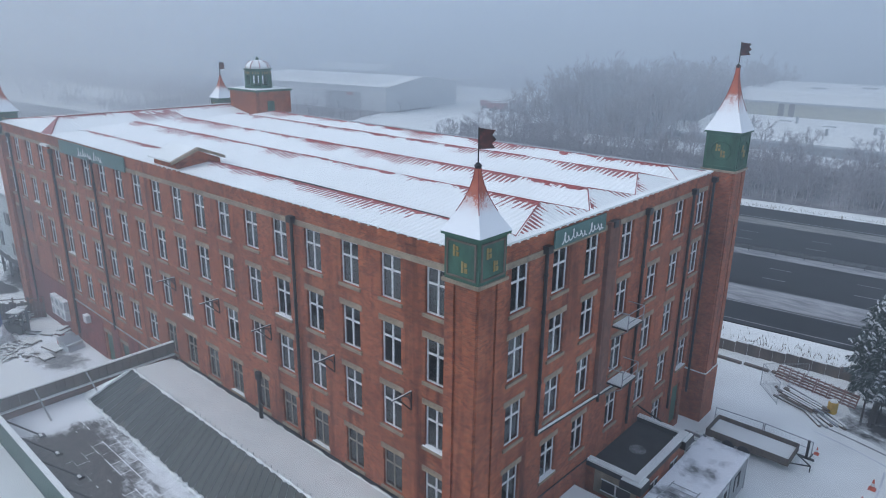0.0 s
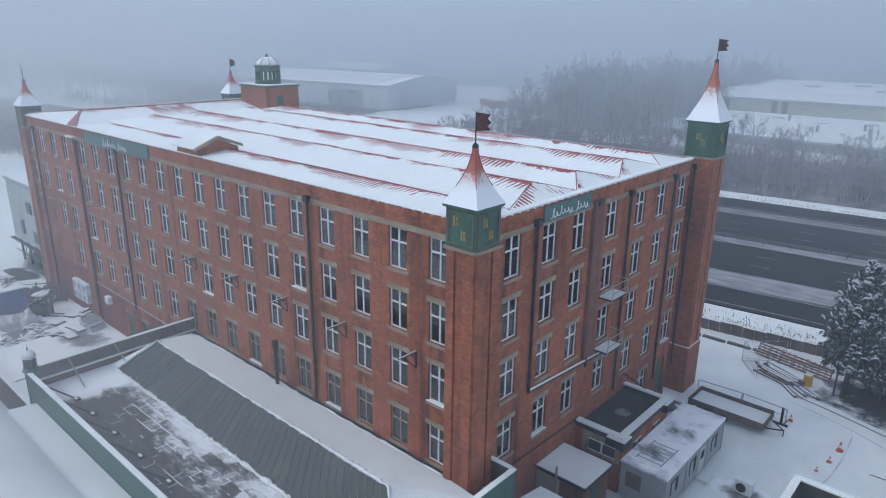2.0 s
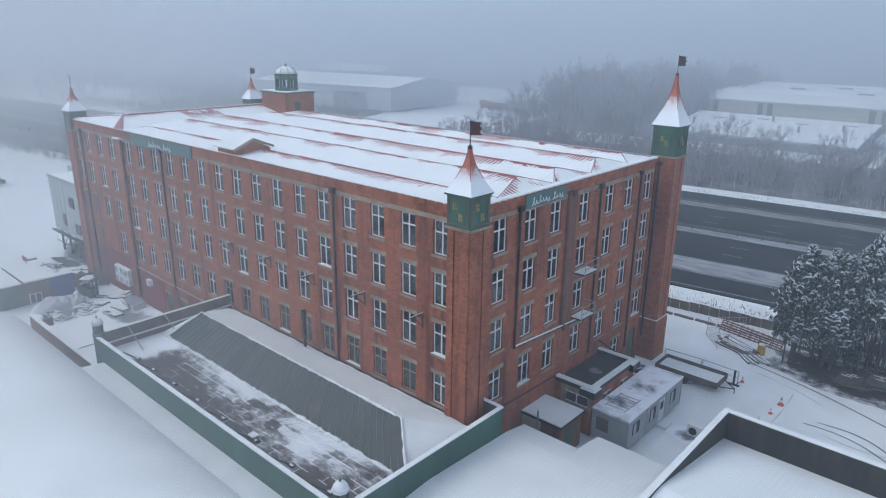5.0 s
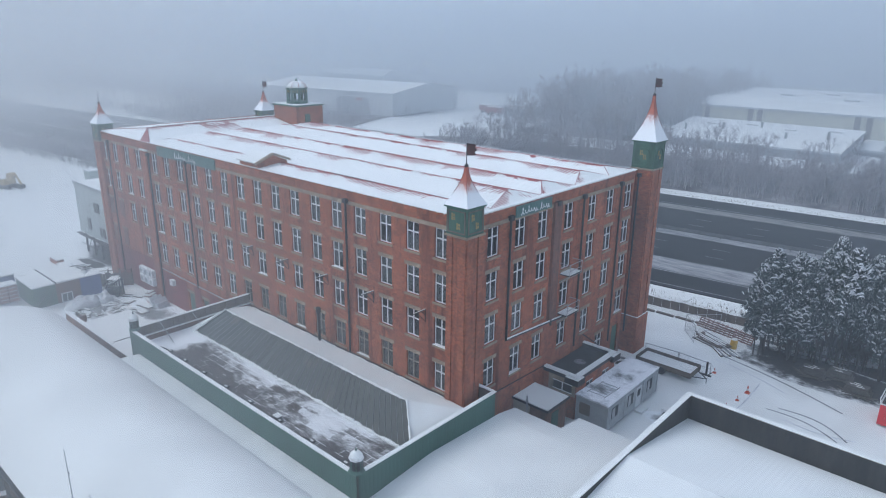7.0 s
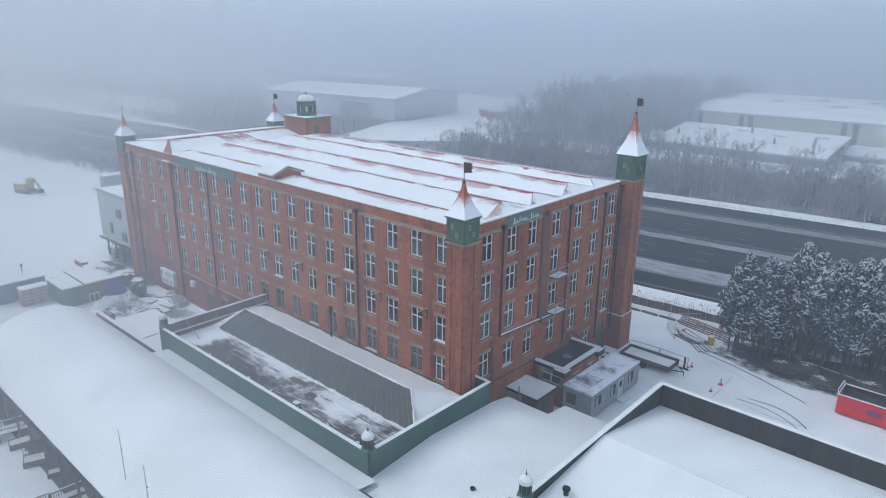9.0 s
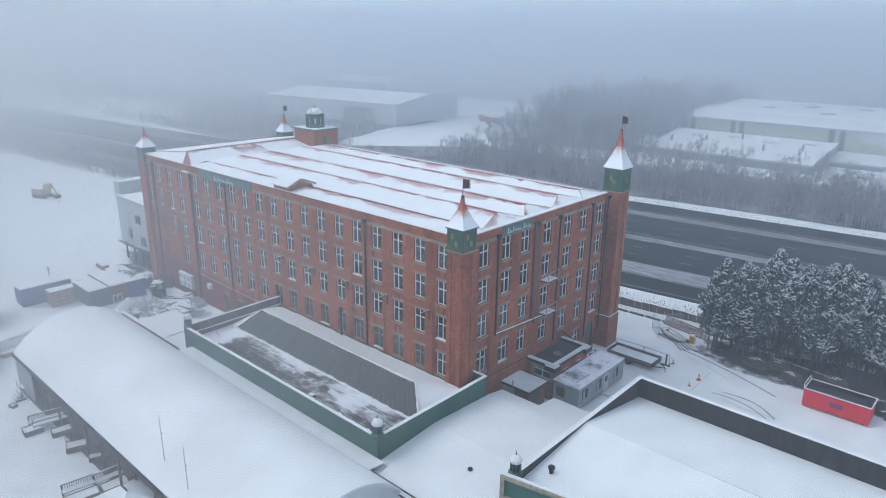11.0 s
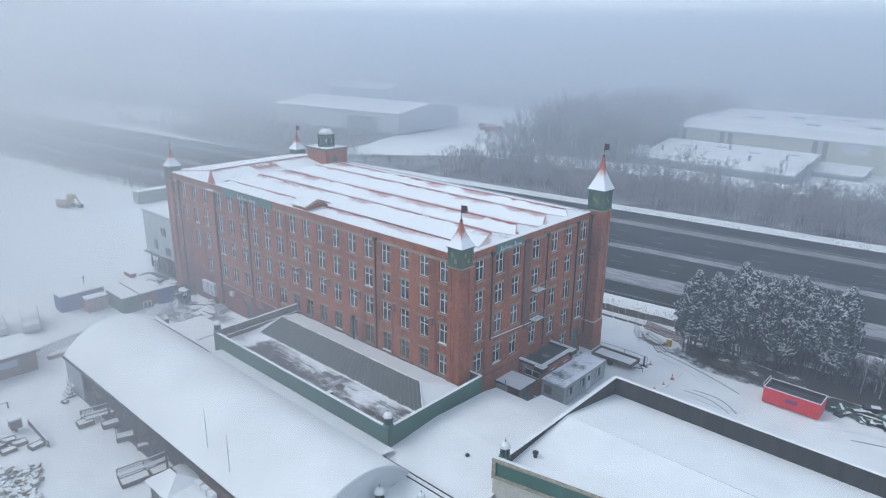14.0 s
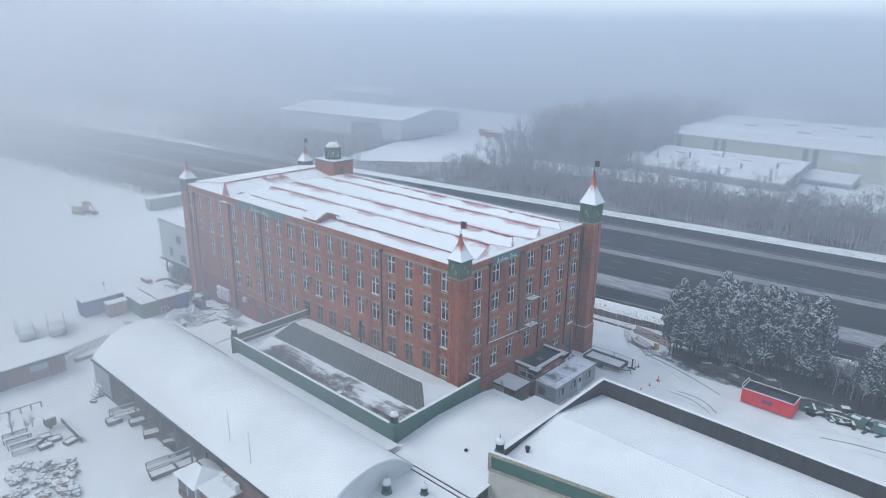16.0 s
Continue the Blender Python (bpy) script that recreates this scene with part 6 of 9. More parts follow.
plank_stack("snow-covered stack of long boards by the fence", -9.7, 52.3, -24, 20, 4.0, [TIMBER, STEEL, TIMBER], 5)
plank_stack("loose grey planks lying in the snow by the fence", -7.6, 50.9, -40, 6, 2.6, [TIMBER, GREY_PANEL], 15)
PALLET_WOOD = mottled("red_brown_pallet_wood", (0.14, 0.06, 0.05), (0.27, 0.14, 0.11), 0.85)
for i in range(6):
    pl = thing("leaning_pallet", "red-brown slatted pallet leaning by the fence with snow", "pallet", "leaning pallets", at=pose(-12.0 + 1.02 * i, 55.0 - 0.22 * i, GROUND, -28, 0, -12))
    for k in range(5):
        part("slat", boxes((-0.5, -0.03, 0.08 + 0.23 * k, 0.5, 0.0, 0.2 + 0.23 * k)), PALLET_WOOD, pl)
        part("slat_snow", boxes((-0.48, -0.1, 0.2 + 0.23 * k, 0.44, 0.02, 0.235 + 0.23 * k)), SNOW, pl)
    for u in (-0.48, -0.04, 0.4):
        part("bearer", boxes((u, 0.0, 0.03, u + 0.08, 0.1, 1.22)), PALLET_WOOD, pl)
heap("scrap_heap", "long low heap of snowy scrap under the conifers", "scrap heap", 15.5, 49.8, GROUND, 4.5, 1.0, 0.8, 46, [IRON, DARK_TIMBER, GREEN_OLD], 8, (0.3, 1.2), cover=0.3)
for i, (x, y) in enumerate(((-0.2, 51.9), (1.8, 53.0), (3.7, 50.9), (7.4, 53.0))):
    s = thing("sleeper_stack", "stack of dark timber sleepers with snow on top", "timber stack", "timber stacks")
    for k in range(3):
        for j in range(3):
            part("sleeper", boxes((x - 1.1 + 0.1 * k, y - 0.45 + 0.32 * j, GROUND + 0.22 * k, x + 1.1 - 0.15 * k, y - 0.17 + 0.32 * j, GROUND + 0.2 + 0.22 * k)), DARK_TIMBER, s)
    for j in range(3):
        part("stack_snow", boxes((x - 0.75 + 0.3 * ((i + j) % 3), y - 0.36 + 0.32 * j, GROUND + 0.645, x + 0.05 + 0.2 * ((i + 2 * j) % 3), y - 0.26 + 0.32 * j, GROUND + 0.67)), SNOW, s)
    for j in range(4):
        part("loose_plank", boxes((-1.3, -0.07, 0, 1.2, 0.07, 0.05)), DARK_TIMBER, s, at=pose(x + 0.3 * j - 0.4, y - 0.85 - 0.12 * j, GROUND + 0.06 + 0.05 * j, 3 * j - 4, 8 - 5 * j, 9 * j - 20))
bar = thing("plastic_barrel", "yellow plastic barrel with a snowy lid", "barrel", at=pose(-7.6, 52.2, GROUND))
bm = bmesh.new()
lathe(bm, [(0.3, 0), (0.34, 0.1), (0.34, 0.35), (0.36, 0.4), (0.34, 0.45), (0.34, 0.85), (0.3, 0.95)], 14)
part("drum", bm, mottled("yellow_plastic", (0.5, 0.3, 0.03), (0.62, 0.4, 0.05), 0.5), bar)
bm = bmesh.new()
lathe(bm, [(0.3, 0.95), (0.26, 1.03), (0.1, 1.06)], 12)
part("lid_snow", bm, SNOW, bar)
ac = thing("condenser_unit", "white air-conditioning condenser on a low roof", "air conditioner", at=pose(-6.7, 35.0, GROUND))
part("casing", boxes((-0.5, -0.25, 0.1, 0.5, 0.25, 0.9)), WHITE, ac)
bm = bmesh.new()
lathe(bm, [(0.3, 0), (0.3, 0.02)], 14)
part("fan_grille", bm, IRON, ac, at=pose(-0.1, -0.25, 0.5, 90, 0, 0))
part("unit_snow", boxes((-0.52, -0.27, 0.9, 0.52, 0.27, 0.98)), SNOW, ac)
# mesh fence panels at the timber pile
for p, q in (((-12.9, 52.9), (-11.0, 50.6)), ((-12.9, 52.9), (-10.2, 55.4))):
    fz = thing("mesh_fence_panel", "wire mesh site fence panel", "fence", "site fence panels")
    bm = bmesh.new()
    P, Q = Vector((*p, GROUND)), Vector((*q, GROUND))
    Z = Vector((0, 0, 1.9))
    for a, b in ((P, P + Z), (Q, Q + Z), (P + Z, Q + Z), (P + Z * 0.06, Q + Z * 0.06)):
        rod(bm, a, b, 0.025, 5)
    part("frame", bm, STEEL, fz)
    bm = bmesh.new()
    for i in range(1, 16):
        a = P.lerp(Q, i / 16)
        rod(bm, a + Z * 0.06, a + Z, 0.006, 3)
    for i in range(1, 7):
        rod(bm, P + Z * (i / 7), Q + Z * (i / 7), 0.006, 3)
    part("mesh", bm, STEEL, fz)

# red skip
skip = thing("skip_container", "bright red open steel skip on snow", "skip")
kx0, kx1, ky0, ky1, kz = 6.0, 11.7, 45.9, 48.4, 1.55
bm = bmesh.new()
pierced(bm, kx0, kx1, GROUND + 0.15, kz, [], lambda u, v, d: (u, ky0 + d, v), 0.06)
part("side_panel", bm, RED_PAINT, skip)
part("side_panel", boxes((kx0, ky1 - 0.06, GROUND + 0.15, kx1, ky1, kz)), RED_PAINT, skip)
part("end_panel", boxes((kx0, ky0 + 0.06, GROUND + 0.15, kx0 + 0.06, ky1 - 0.06, kz)), RED_PAINT, skip)
part("end_panel", boxes((kx1 - 0.06, ky0 + 0.06, GROUND + 0.15, kx1, ky1 - 0.06, kz)), RED_PAINT, skip)
part("floor_panel", boxes((kx0 + 0.06, ky0 + 0.06, GROUND + 0.2, kx1 - 0.06, ky1 - 0.06, GROUND + 0.3)), IRON, skip)
# black lining and fill make the inside of the skip dark
part("inner_lining", boxes((kx0 + 0.07, ky1 - 0.1, GROUND + 0.3, kx1 - 0.07, ky1 - 0.065, kz - 0.02), (kx0 + 0.065, ky0 + 0.08, GROUND + 0.3, kx0 + 0.1, ky1 - 0.1, kz - 0.02)), IRON, skip)
part("dark_inner_fill", boxes((kx0 + 0.1, ky0 + 0.07, GROUND + 0.3, kx1 - 0.08, ky1 - 0.1, kz - 0.45)), FELT, skip)
for i in range(9):
    x = kx0 + 0.35 + i * 0.62
    part("rib", boxes((x, ky0 - 0.07, GROUND + 0.15, x + 0.1, ky0, kz - 0.1)), RED_PAINT, skip)
bm = bmesh.new()
for a, b in (((kx0, ky0), (kx1, ky0)), ((kx1, ky0), (kx1, ky1)), ((kx1, ky1), (kx0, ky1)), ((kx0, ky1), (kx0, ky0))):
    rod(bm, (*a, kz), (*b, kz), 0.06, 6)
part("rim", bm, WHITE, skip, "snow-lined rim")
bm = bmesh.new()
for a, b in (((kx0, ky0, kz), (kx0 - 0.1, ky0 + 0.1, kz + 0.35)), ((kx0 - 0.1, ky0 + 0.1, kz + 0.35), (kx0 - 0.1, ky1 - 0.1, kz + 0.35)), ((kx0 - 0.1, ky1 - 0.1, kz + 0.35), (kx0, ky1, kz))):
    rod(bm, a, b, 0.045, 5)
part("hook_frame", bm, WHITE, skip)
part("name_plate", boxes((8.3, ky0 - 0.09, 0.5, 9.5, ky0 - 0.071, 0.95)), mottled("purple_plate", (0.16, 0.03, 0.12), (0.26, 0.05, 0.18)), skip, "plain plate")
for x in (kx0 + 0.4, kx1 - 0.5):
    for y in (ky0 + 0.2, ky1 - 0.4):
        bm = bmesh.new()
        cyl(bm, 0, 0, 0, 0.2, 0.13, 10)
        part("roller", bm, IRON, skip, at=pose(x, y, GROUND + 0.13, -90, 0, 0))

# boundary fence along the motorway verge
bf = thing("boundary_fence", "dark weathered board fence along the verge", "fence")
for i in range(60):
    s = -20.5 + i * 1.0
    y = 56.9 + 0.11 * (s + 20)
    part("fence_board", boxes((s, y, GROUND - 0.1, s + 0.998, y + 0.06, 0.75 + 0.05 * math.sin(i * 1.7))), TIMBER, bf)
for i in range(15):
    part("fence_snow", boxes((-20.5 + i * 4, 56.86 + 0.11 * (i * 4 + 1.5), 0.8, -16.6 + i * 4, 56.98 + 0.11 * (i * 4 + 1.5), 0.84)), SNOW, bf)
kb = thing("fence_kerb", "snowy timber kerb at the foot of the fence", "kerb")
for i in range(10):
    s = -19.5 + i * 2.2
    part("kerb_log", boxes((s, 55.3 + 0.1 * i, GROUND - 0.05, s + 2.0, 55.6 + 0.1 * i, GROUND + 0.22)), TIMBER, kb)
verge = thing("verge_growth", "dead brown grass poking through verge snow", "grass", kind="stuff")
bm = bmesh.new()
r = random.Random(9)
for i in range(5200):
    s, o = r.uniform(-60, 40), r.gauss(60.8, 1.1) if i % 3 else r.gauss(116.5, 0.8)
    p = Vector(along(s, o, 0))
    p.z = ground_z(p.x, p.y) - 0.03
    h, a = r.uniform(0.1, 0.4), r.uniform(0, 6.28)
    d = Vector((math.cos(a), math.sin(a), 0))
    t = p + d * h * 0.4 + Vector((0, 0, h))
    w = Vector((-d.y, d.x, 0)) * 0.05
    bm.faces.new([bm.verts.new(q) for q in (p - w, p + w, t)])
part("grass_blades", bm, mottled("dead_grass", (0.12, 0.1, 0.07), (0.3, 0.27, 0.2)), verge)

# tyre tracks and bare earth
def track(name, pts, w, mat, label):
    bm = bmesh.new()
    rows = []
    for i, p in enumerate(pts):
        a = Vector(pts[max(0, i - 1)])
        b = Vector(pts[min(len(pts) - 1, i + 1)])
        d = (b - a).normalized()
        n = Vector((-d.y, d.x)) * w
        rows.append([bm.verts.new((p[0] + s * n.x, p[1] + s * n.y, GROUND + 0.012)) for s in (-1, 1)])
    for a, b in zip(rows, rows[1:]):
        bm.faces.new((a[0], b[0], b[1], a[1]))
    bmesh.ops.recalc_face_normals(bm, faces=bm.faces)
    for f in bm.faces:
        if f.normal.z < 0:
            f.normal_flip()
    return structure(name, bm, mat, label, "track")


WET = mottled("wet_tyre_track", (0.1, 0.1, 0.11), (0.3, 0.31, 0.33), 0.5, scale=0.8)
GREYTRACK = mottled("thin_tyre_track", (0.45, 0.47, 0.5), (0.7, 0.72, 0.75), 0.6, scale=0.6)
def bend(p, q, sag, n=14):
    p, q = Vector(p), Vector(q)
    d = q - p
    m = Vector((-d.y, d.x)).normalized() * sag
    return [tuple(p.lerp(q, i / n) + m * math.sin(math.pi * i / n)) for i in range(n + 1)]
track("tyre_track_1", bend((-8.2, 49.9), (3.6, 45.9), 0.4), 0.09, WET, "dark tyre track through the snow")
track("tyre_track_2", bend((-7.9, 48.6), (-1.0, 46.2), 0.3), 0.07, GREYTRACK, "faint tyre track through the snow")
track("tyre_track_3", bend((-0.6, 43.2), (4.9, 41.4), 0.9), 0.08, WET, "curved dark tyre track in the snow")
track("tyre_track_4", bend((-1.4, 42.4), (4.3, 40.9), 0.7), 0.07, WET, "curved dark tyre track in the snow")
track("tyre_track_5", bend((0.2, 41.6), (5.4, 42.0), -0.5), 0.07, GREYTRACK, "curved dark tyre track in the snow")
track("tyre_track_6", bend((-5.0, 33.0), (-3.2, 46.5), -0.8), 0.06, GREYTRACK, "faint tyre track through the snow")
for i in range(7):
    track(f"tyre_track_{7 + i}", bend((12 + i * 3.1, 44.5 - i * 0.2), (21 + i * 3.0, 47.0 - i * 0.9), 0.8 - 0.3 * i), 0.07 + 0.02 * (i % 3), WET if i % 2 else GREYTRACK, "faint tyre track through the snow")
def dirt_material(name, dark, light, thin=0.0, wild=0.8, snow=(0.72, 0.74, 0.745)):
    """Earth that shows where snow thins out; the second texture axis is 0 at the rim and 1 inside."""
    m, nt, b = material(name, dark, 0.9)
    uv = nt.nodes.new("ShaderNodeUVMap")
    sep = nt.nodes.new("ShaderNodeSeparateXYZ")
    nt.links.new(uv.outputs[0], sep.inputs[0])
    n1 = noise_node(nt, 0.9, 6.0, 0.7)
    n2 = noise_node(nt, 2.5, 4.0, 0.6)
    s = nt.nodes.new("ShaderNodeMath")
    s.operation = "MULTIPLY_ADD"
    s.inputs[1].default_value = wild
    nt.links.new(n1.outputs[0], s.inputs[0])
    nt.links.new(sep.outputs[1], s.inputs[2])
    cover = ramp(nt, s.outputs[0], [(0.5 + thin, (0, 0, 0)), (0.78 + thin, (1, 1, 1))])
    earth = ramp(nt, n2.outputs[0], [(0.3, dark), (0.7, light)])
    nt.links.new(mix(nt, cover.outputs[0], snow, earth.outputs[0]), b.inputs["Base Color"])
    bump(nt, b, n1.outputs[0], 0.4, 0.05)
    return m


def dirt_sheet(name, mat, cx, cy, rx, ry, turn, label, z=0.012, n=48):
    """A thin round patch on the ground, ring by ring, with its rim marked."""
    bm = bmesh.new()
    uv = bm.loops.layers.uv.new("rim")
    rings = []
    c, s = math.cos(radians(turn)), math.sin(radians(turn))
    for k in (0.02, 0.35, 0.65, 0.85, 1.0):
        row = []
        for i in range(n):
            a = 2 * math.pi * i / n
            q = 1 + 0.22 * noise.noise((math.cos(a) * 2 + cx, math.sin(a) * 2 + cy, 1))
            px, py = rx * math.cos(a) * k * q, ry * math.sin(a) * k * q
            row.append((bm.verts.new((cx + px * c - py * s, cy + px * s + py * c, GROUND + z)), (1 - k) * 0.8))
        rings.append(row)
    bm.faces.new([v for v, _ in rings[0]])
    for a, b in zip(rings, rings[1:]):
        for i in range(n):
            j = (i + 1) % n
            bm.faces.new((a[i][0], b[i][0], b[j][0], a[j][0]))
    depth = {v: k for row in rings for v, k in row}
    for f in bm.faces:
        for lp in f.loops:
            lp[uv].uv = (0, depth[lp.vert])
    return structure(name, bm, mat, label, "earth")


EARTH = dirt_material("dark_litter_and_ground", (0.012, 0.01, 0.009), (0.036, 0.03, 0.026), -0.24)
YARD_DIRT = dirt_material("trodden_wet_yard", (0.1, 0.1, 0.098), (0.26, 0.26, 0.255), 0.2, 0.95)
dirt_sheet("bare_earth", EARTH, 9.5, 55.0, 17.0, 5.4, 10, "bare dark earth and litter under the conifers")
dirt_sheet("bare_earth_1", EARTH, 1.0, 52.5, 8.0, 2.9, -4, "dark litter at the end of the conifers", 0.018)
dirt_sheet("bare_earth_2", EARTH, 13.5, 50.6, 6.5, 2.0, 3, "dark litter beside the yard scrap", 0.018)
dirt_sheet("yard_slush_1", YARD_DIRT, -62.6, 13.6, 5.2, 4.6, 10, "trodden wet snow in the yard")
dirt_sheet("yard_slush_2", YARD_DIRT, -57.6, 16.6, 4.6, 2.6, 5, "trodden wet snow by the mill doors", 0.018)
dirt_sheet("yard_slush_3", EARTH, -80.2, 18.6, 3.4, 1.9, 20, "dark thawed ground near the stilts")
# sheet that darkens the ground beneath the raised building, in the litter colour
dirt_sheet("stilt_ground_dark", EARTH, -81.0, 23.0, 7.6, 3.6, 0, "dark ground under the raised building", 0.018)
dirt_sheet("yard_slush_6", YARD_DIRT, -6.7, 34.9, 1.9, 1.2, 10, "trodden snow round the condenser unit", 0.018)
dirt_sheet("yard_slush_5", YARD_DIRT, -68.2, 6.2, 2.4, 1.3, 20, "trodden snow by the crates", 0.024)

for i, (x, y, mat) in enumerate(((17.4, 49.7, GREEN_OLD), (19.9, 49.8, SIGN_GREEN), (22.6, 50.0, GREEN_OLD), (15.7, 51.2, IRON))):
    bn = thing("compost_bin", "dark plastic bin with snow on its lid", "bin", "bins along the yard edge", at=pose(x, y, GROUND, 0, 0, 12 * i - 10))
    part("bin_body", boxes((-0.95, -0.5, 0.06, 0.95, 0.5, 0.95)), mat, bn)
    part("bin_rim", boxes((-1.0, -0.55, 0.95, 1.0, 0.55, 1.02)), mat, bn)
    part("bin_snow", boxes((-0.6 + 0.1 * i, -0.4, 1.02, 0.3 + 0.1 * i, 0.25, 1.06)), SNOW, bn)
    part("skid", boxes((-0.8, -0.4, 0, -0.6, 0.4, 0.06), (0.6, -0.4, 0, 0.8, 0.4, 0.06)), IRON, bn)
for x, y in ((13.1, 50.1), (13.9, 50.5)):
    ty = thing("old_tyre", "old tyre lying in the snow", "tyre", "old tyres", at=pose(x, y, GROUND))
    bm = bmesh.new()
    ring = [(0.36 * math.cos(2 * math.pi * k / 14), 0.36 * math.sin(2 * math.pi * k / 14), 0.12) for k in range(15)]
    pipe(bm, ring, 0.12, 8)
    part("tread", bm, FELT, ty)
    bm = bmesh.new()
    pipe(bm, [(a, b, 0.21) for a, b, _ in ring[:10]], 0.07, 6)
    part("tyre_snow", bm, SNOW, ty)

# ---- west yard ----
def van(x, y, turn, s=1.0):
    """A parked panel van under snow."""
    v = thing("parked_van", "parked white van covered with snow", "van", "parked vans", at=pose(x, y, GROUND, 0, 0, turn))
    L, W = 5.0 * s, 1.9 * s
    side = [(-L / 2, 0.35), (-L / 2 - 0.03, 1.0 * s), (-L / 2 + 0.18, 1.75 * s), (-L / 2 + 0.5, 2.0 * s), (-L / 2 + 1.0, 2.08 * s), (L * 0.18, 2.05 * s), (L * 0.3, 1.75 * s), (L * 0.38, 1.25 * s), (L / 2, 1.0 * s), (L / 2, 0.35)]
    bm = bmesh.new()
    a = [bm.verts.new((u, -W / 2, w)) for u, w in side]
    b = [bm.verts.new((u, W / 2, w)) for u, w in side]
    bm.faces.new(a)
    bm.faces.new(b[::-1])
    for i in range(len(side)):
        j = (i + 1) % len(side)
        bm.faces.new((a[j], a[i], b[i], b[j]))
    bmesh.ops.recalc_face_normals(bm, faces=bm.faces)
    bmesh.ops.bevel(bm, geom=[e for e in bm.edges if e.calc_length() < W * 0.98 or abs(e.verts[0].co.y - e.verts[1].co.y) < 0.01], offset=0.14 * s, segments=2, affect="EDGES")
    part("body", bm, PALE_PANEL, v, smooth=True)
    part("windscreen", boxes((-0.012, -0.72 * s, -0.36 * s, 0.012, 0.72 * s, 0.36 * s)), GREY_PANEL, v, "frosted windscreen", at=pose(L * 0.345, 0, 1.53 * s, 0, -38, 0))
    cover = [(-L / 2 + 0.12, 1.72 * s), (-L / 2 + 0.5, 2.03 * s), (-L / 2 + 1.0, 2.14 * s), (L * 0.17, 2.12 * s), (L * 0.31, 1.82 * s), (L * 0.385, 1.33 * s), (L / 2 - 0.12, 1.1 * s), (L / 2 - 0.2, 0.98 * s), (L * 0.36, 1.2 * s), (L * 0.28, 1.72 * s), (L * 0.16, 2.0 * s), (-L / 2 + 1.0, 2.02 * s), (-L / 2 + 0.55, 1.93 * s), (-L / 2 + 0.22, 1.66 * s)]
    bm = bmesh.new()
    a = [bm.verts.new((u, -W / 2 + 0.14, w)) for u, w in cover]
    b = [bm.verts.new((u, W / 2 - 0.14, w)) for u, w in cover]
    for i in range(len(cover)):
        j = (i + 1) % len(cover)
        bm.faces.new((a[j], a[i], b[i], b[j]))
    bm.faces.new(a)
    bm.faces.new(b[::-1])
    bmesh.ops.recalc_face_normals(bm, faces=bm.faces)
    part("roof_snow", bm, SNOW, v, "snow over roof, windscreen and bonnet")
    for sgn in (-1, 1):
        part("side_window", boxes((L * 0.08, sgn * W / 2 - 0.01, 1.25 * s, L * 0.26, sgn * W / 2 + 0.01, 1.75 * s)), DARK, v)
        for u in (-L * 0.32, L * 0.31):
            bm = bmesh.new()
            cyl(bm, 0, 0, 0, 0.22, 0.34, 14)
            wl2 = part("wheel", bm, FELT, v, at=pose(u, sgn * (W / 2 - 0.1) + 0.11, 0.34, 90, 0, 0))
    part("rear_window", boxes((-0.012, -0.62, -0.26, 0.012, 0.62, 0.26)), GREY_PANEL, v, "frosted rear window", at=pose(-L / 2 + 0.07, 0, 1.4 * s, 0, 14, 0))
    return v


van(-73.4, -2.0, -14, 1.14)
van(-74.6, -5.7, -8, 1.04)

cont = thing("storage_container", "blue steel storage container with a snowy roof", "container")
BLUE = mottled("blue_container_paint", (0.03, 0.06, 0.2), (0.06, 0.1, 0.3), 0.5, scale=0.8)
part("container_body", boxes((-77.6, 2.5, GROUND, -75.1, 8.5, 2.0)), BLUE, cont)
for i in range(12):
    part("corrugation", boxes((-77.5 + i * 0.2, 2.45, GROUND + 0.1, -77.4 + i * 0.2, 2.5, 1.9)), BLUE, cont)
    part("corrugation", boxes((-75.1, 2.65 + i * 0.49, GROUND + 0.1, -75.05, 2.9 + i * 0.49, 1.9)), BLUE, cont)
part("container_snow", boxes((-77.65, 2.4, 2.0, -75.0, 8.6, 2.13)), SNOW, cont)

CRATE = mottled("pinkish_crate_board", (0.26, 0.1, 0.075), (0.44, 0.22, 0.17), 0.8)
crate = thing("crate_stack", "stack of red-brown slatted crates with snow on top", "crates")
for k in range(5):
    for j in range(3):
        y = 5.0 + j * 0.98
        c = part("crate", boxes((-73.8, y, GROUND + k * 0.42, -72.3, y + 0.92, GROUND + k * 0.42 + 0.38)), CRATE, crate)
        part("slat", boxes((-72.3, y + 0.05, GROUND + k * 0.42 + 0.05, -72.26, y + 0.86, GROUND + k * 0.42 + 0.12)), PALE_PANEL, c)
part("crate_snow", boxes((-73.85, 4.95, GROUND + 2.085, -72.25, 7.9, GROUND + 2.2)), SNOW, crate)

yh = thing("yard_workshop", "low yard workshop of green, brick and blue walls with snowy roof", "building")
YX, YT = -68.3, 2.0
part("green_wall", boxes((-73.9, 8.3, GROUND, YX, 10.6, YT)), GREEN_OLD, yh)
part("brick_wall", boxes((-74.4, 10.6, GROUND, YX, 13.2, YT)), BRICK_OLD, yh)
part("blue_wall", boxes((-75.4, 13.2, GROUND, YX, 15.5, YT)), BLUE, yh)
part("roof_snow", boxes((-74.0, 8.15, YT, YX + 0.12, 10.55, YT + 0.12)), SNOW, yh)
part("roof_snow", boxes((-74.5, 10.66, YT, YX + 0.12, 13.2, YT + 0.16)), SNOW, yh)
part("roof_snow", boxes((-75.5, 13.2, YT, YX + 0.1, 15.6, YT + 0.12)), SNOW, yh)
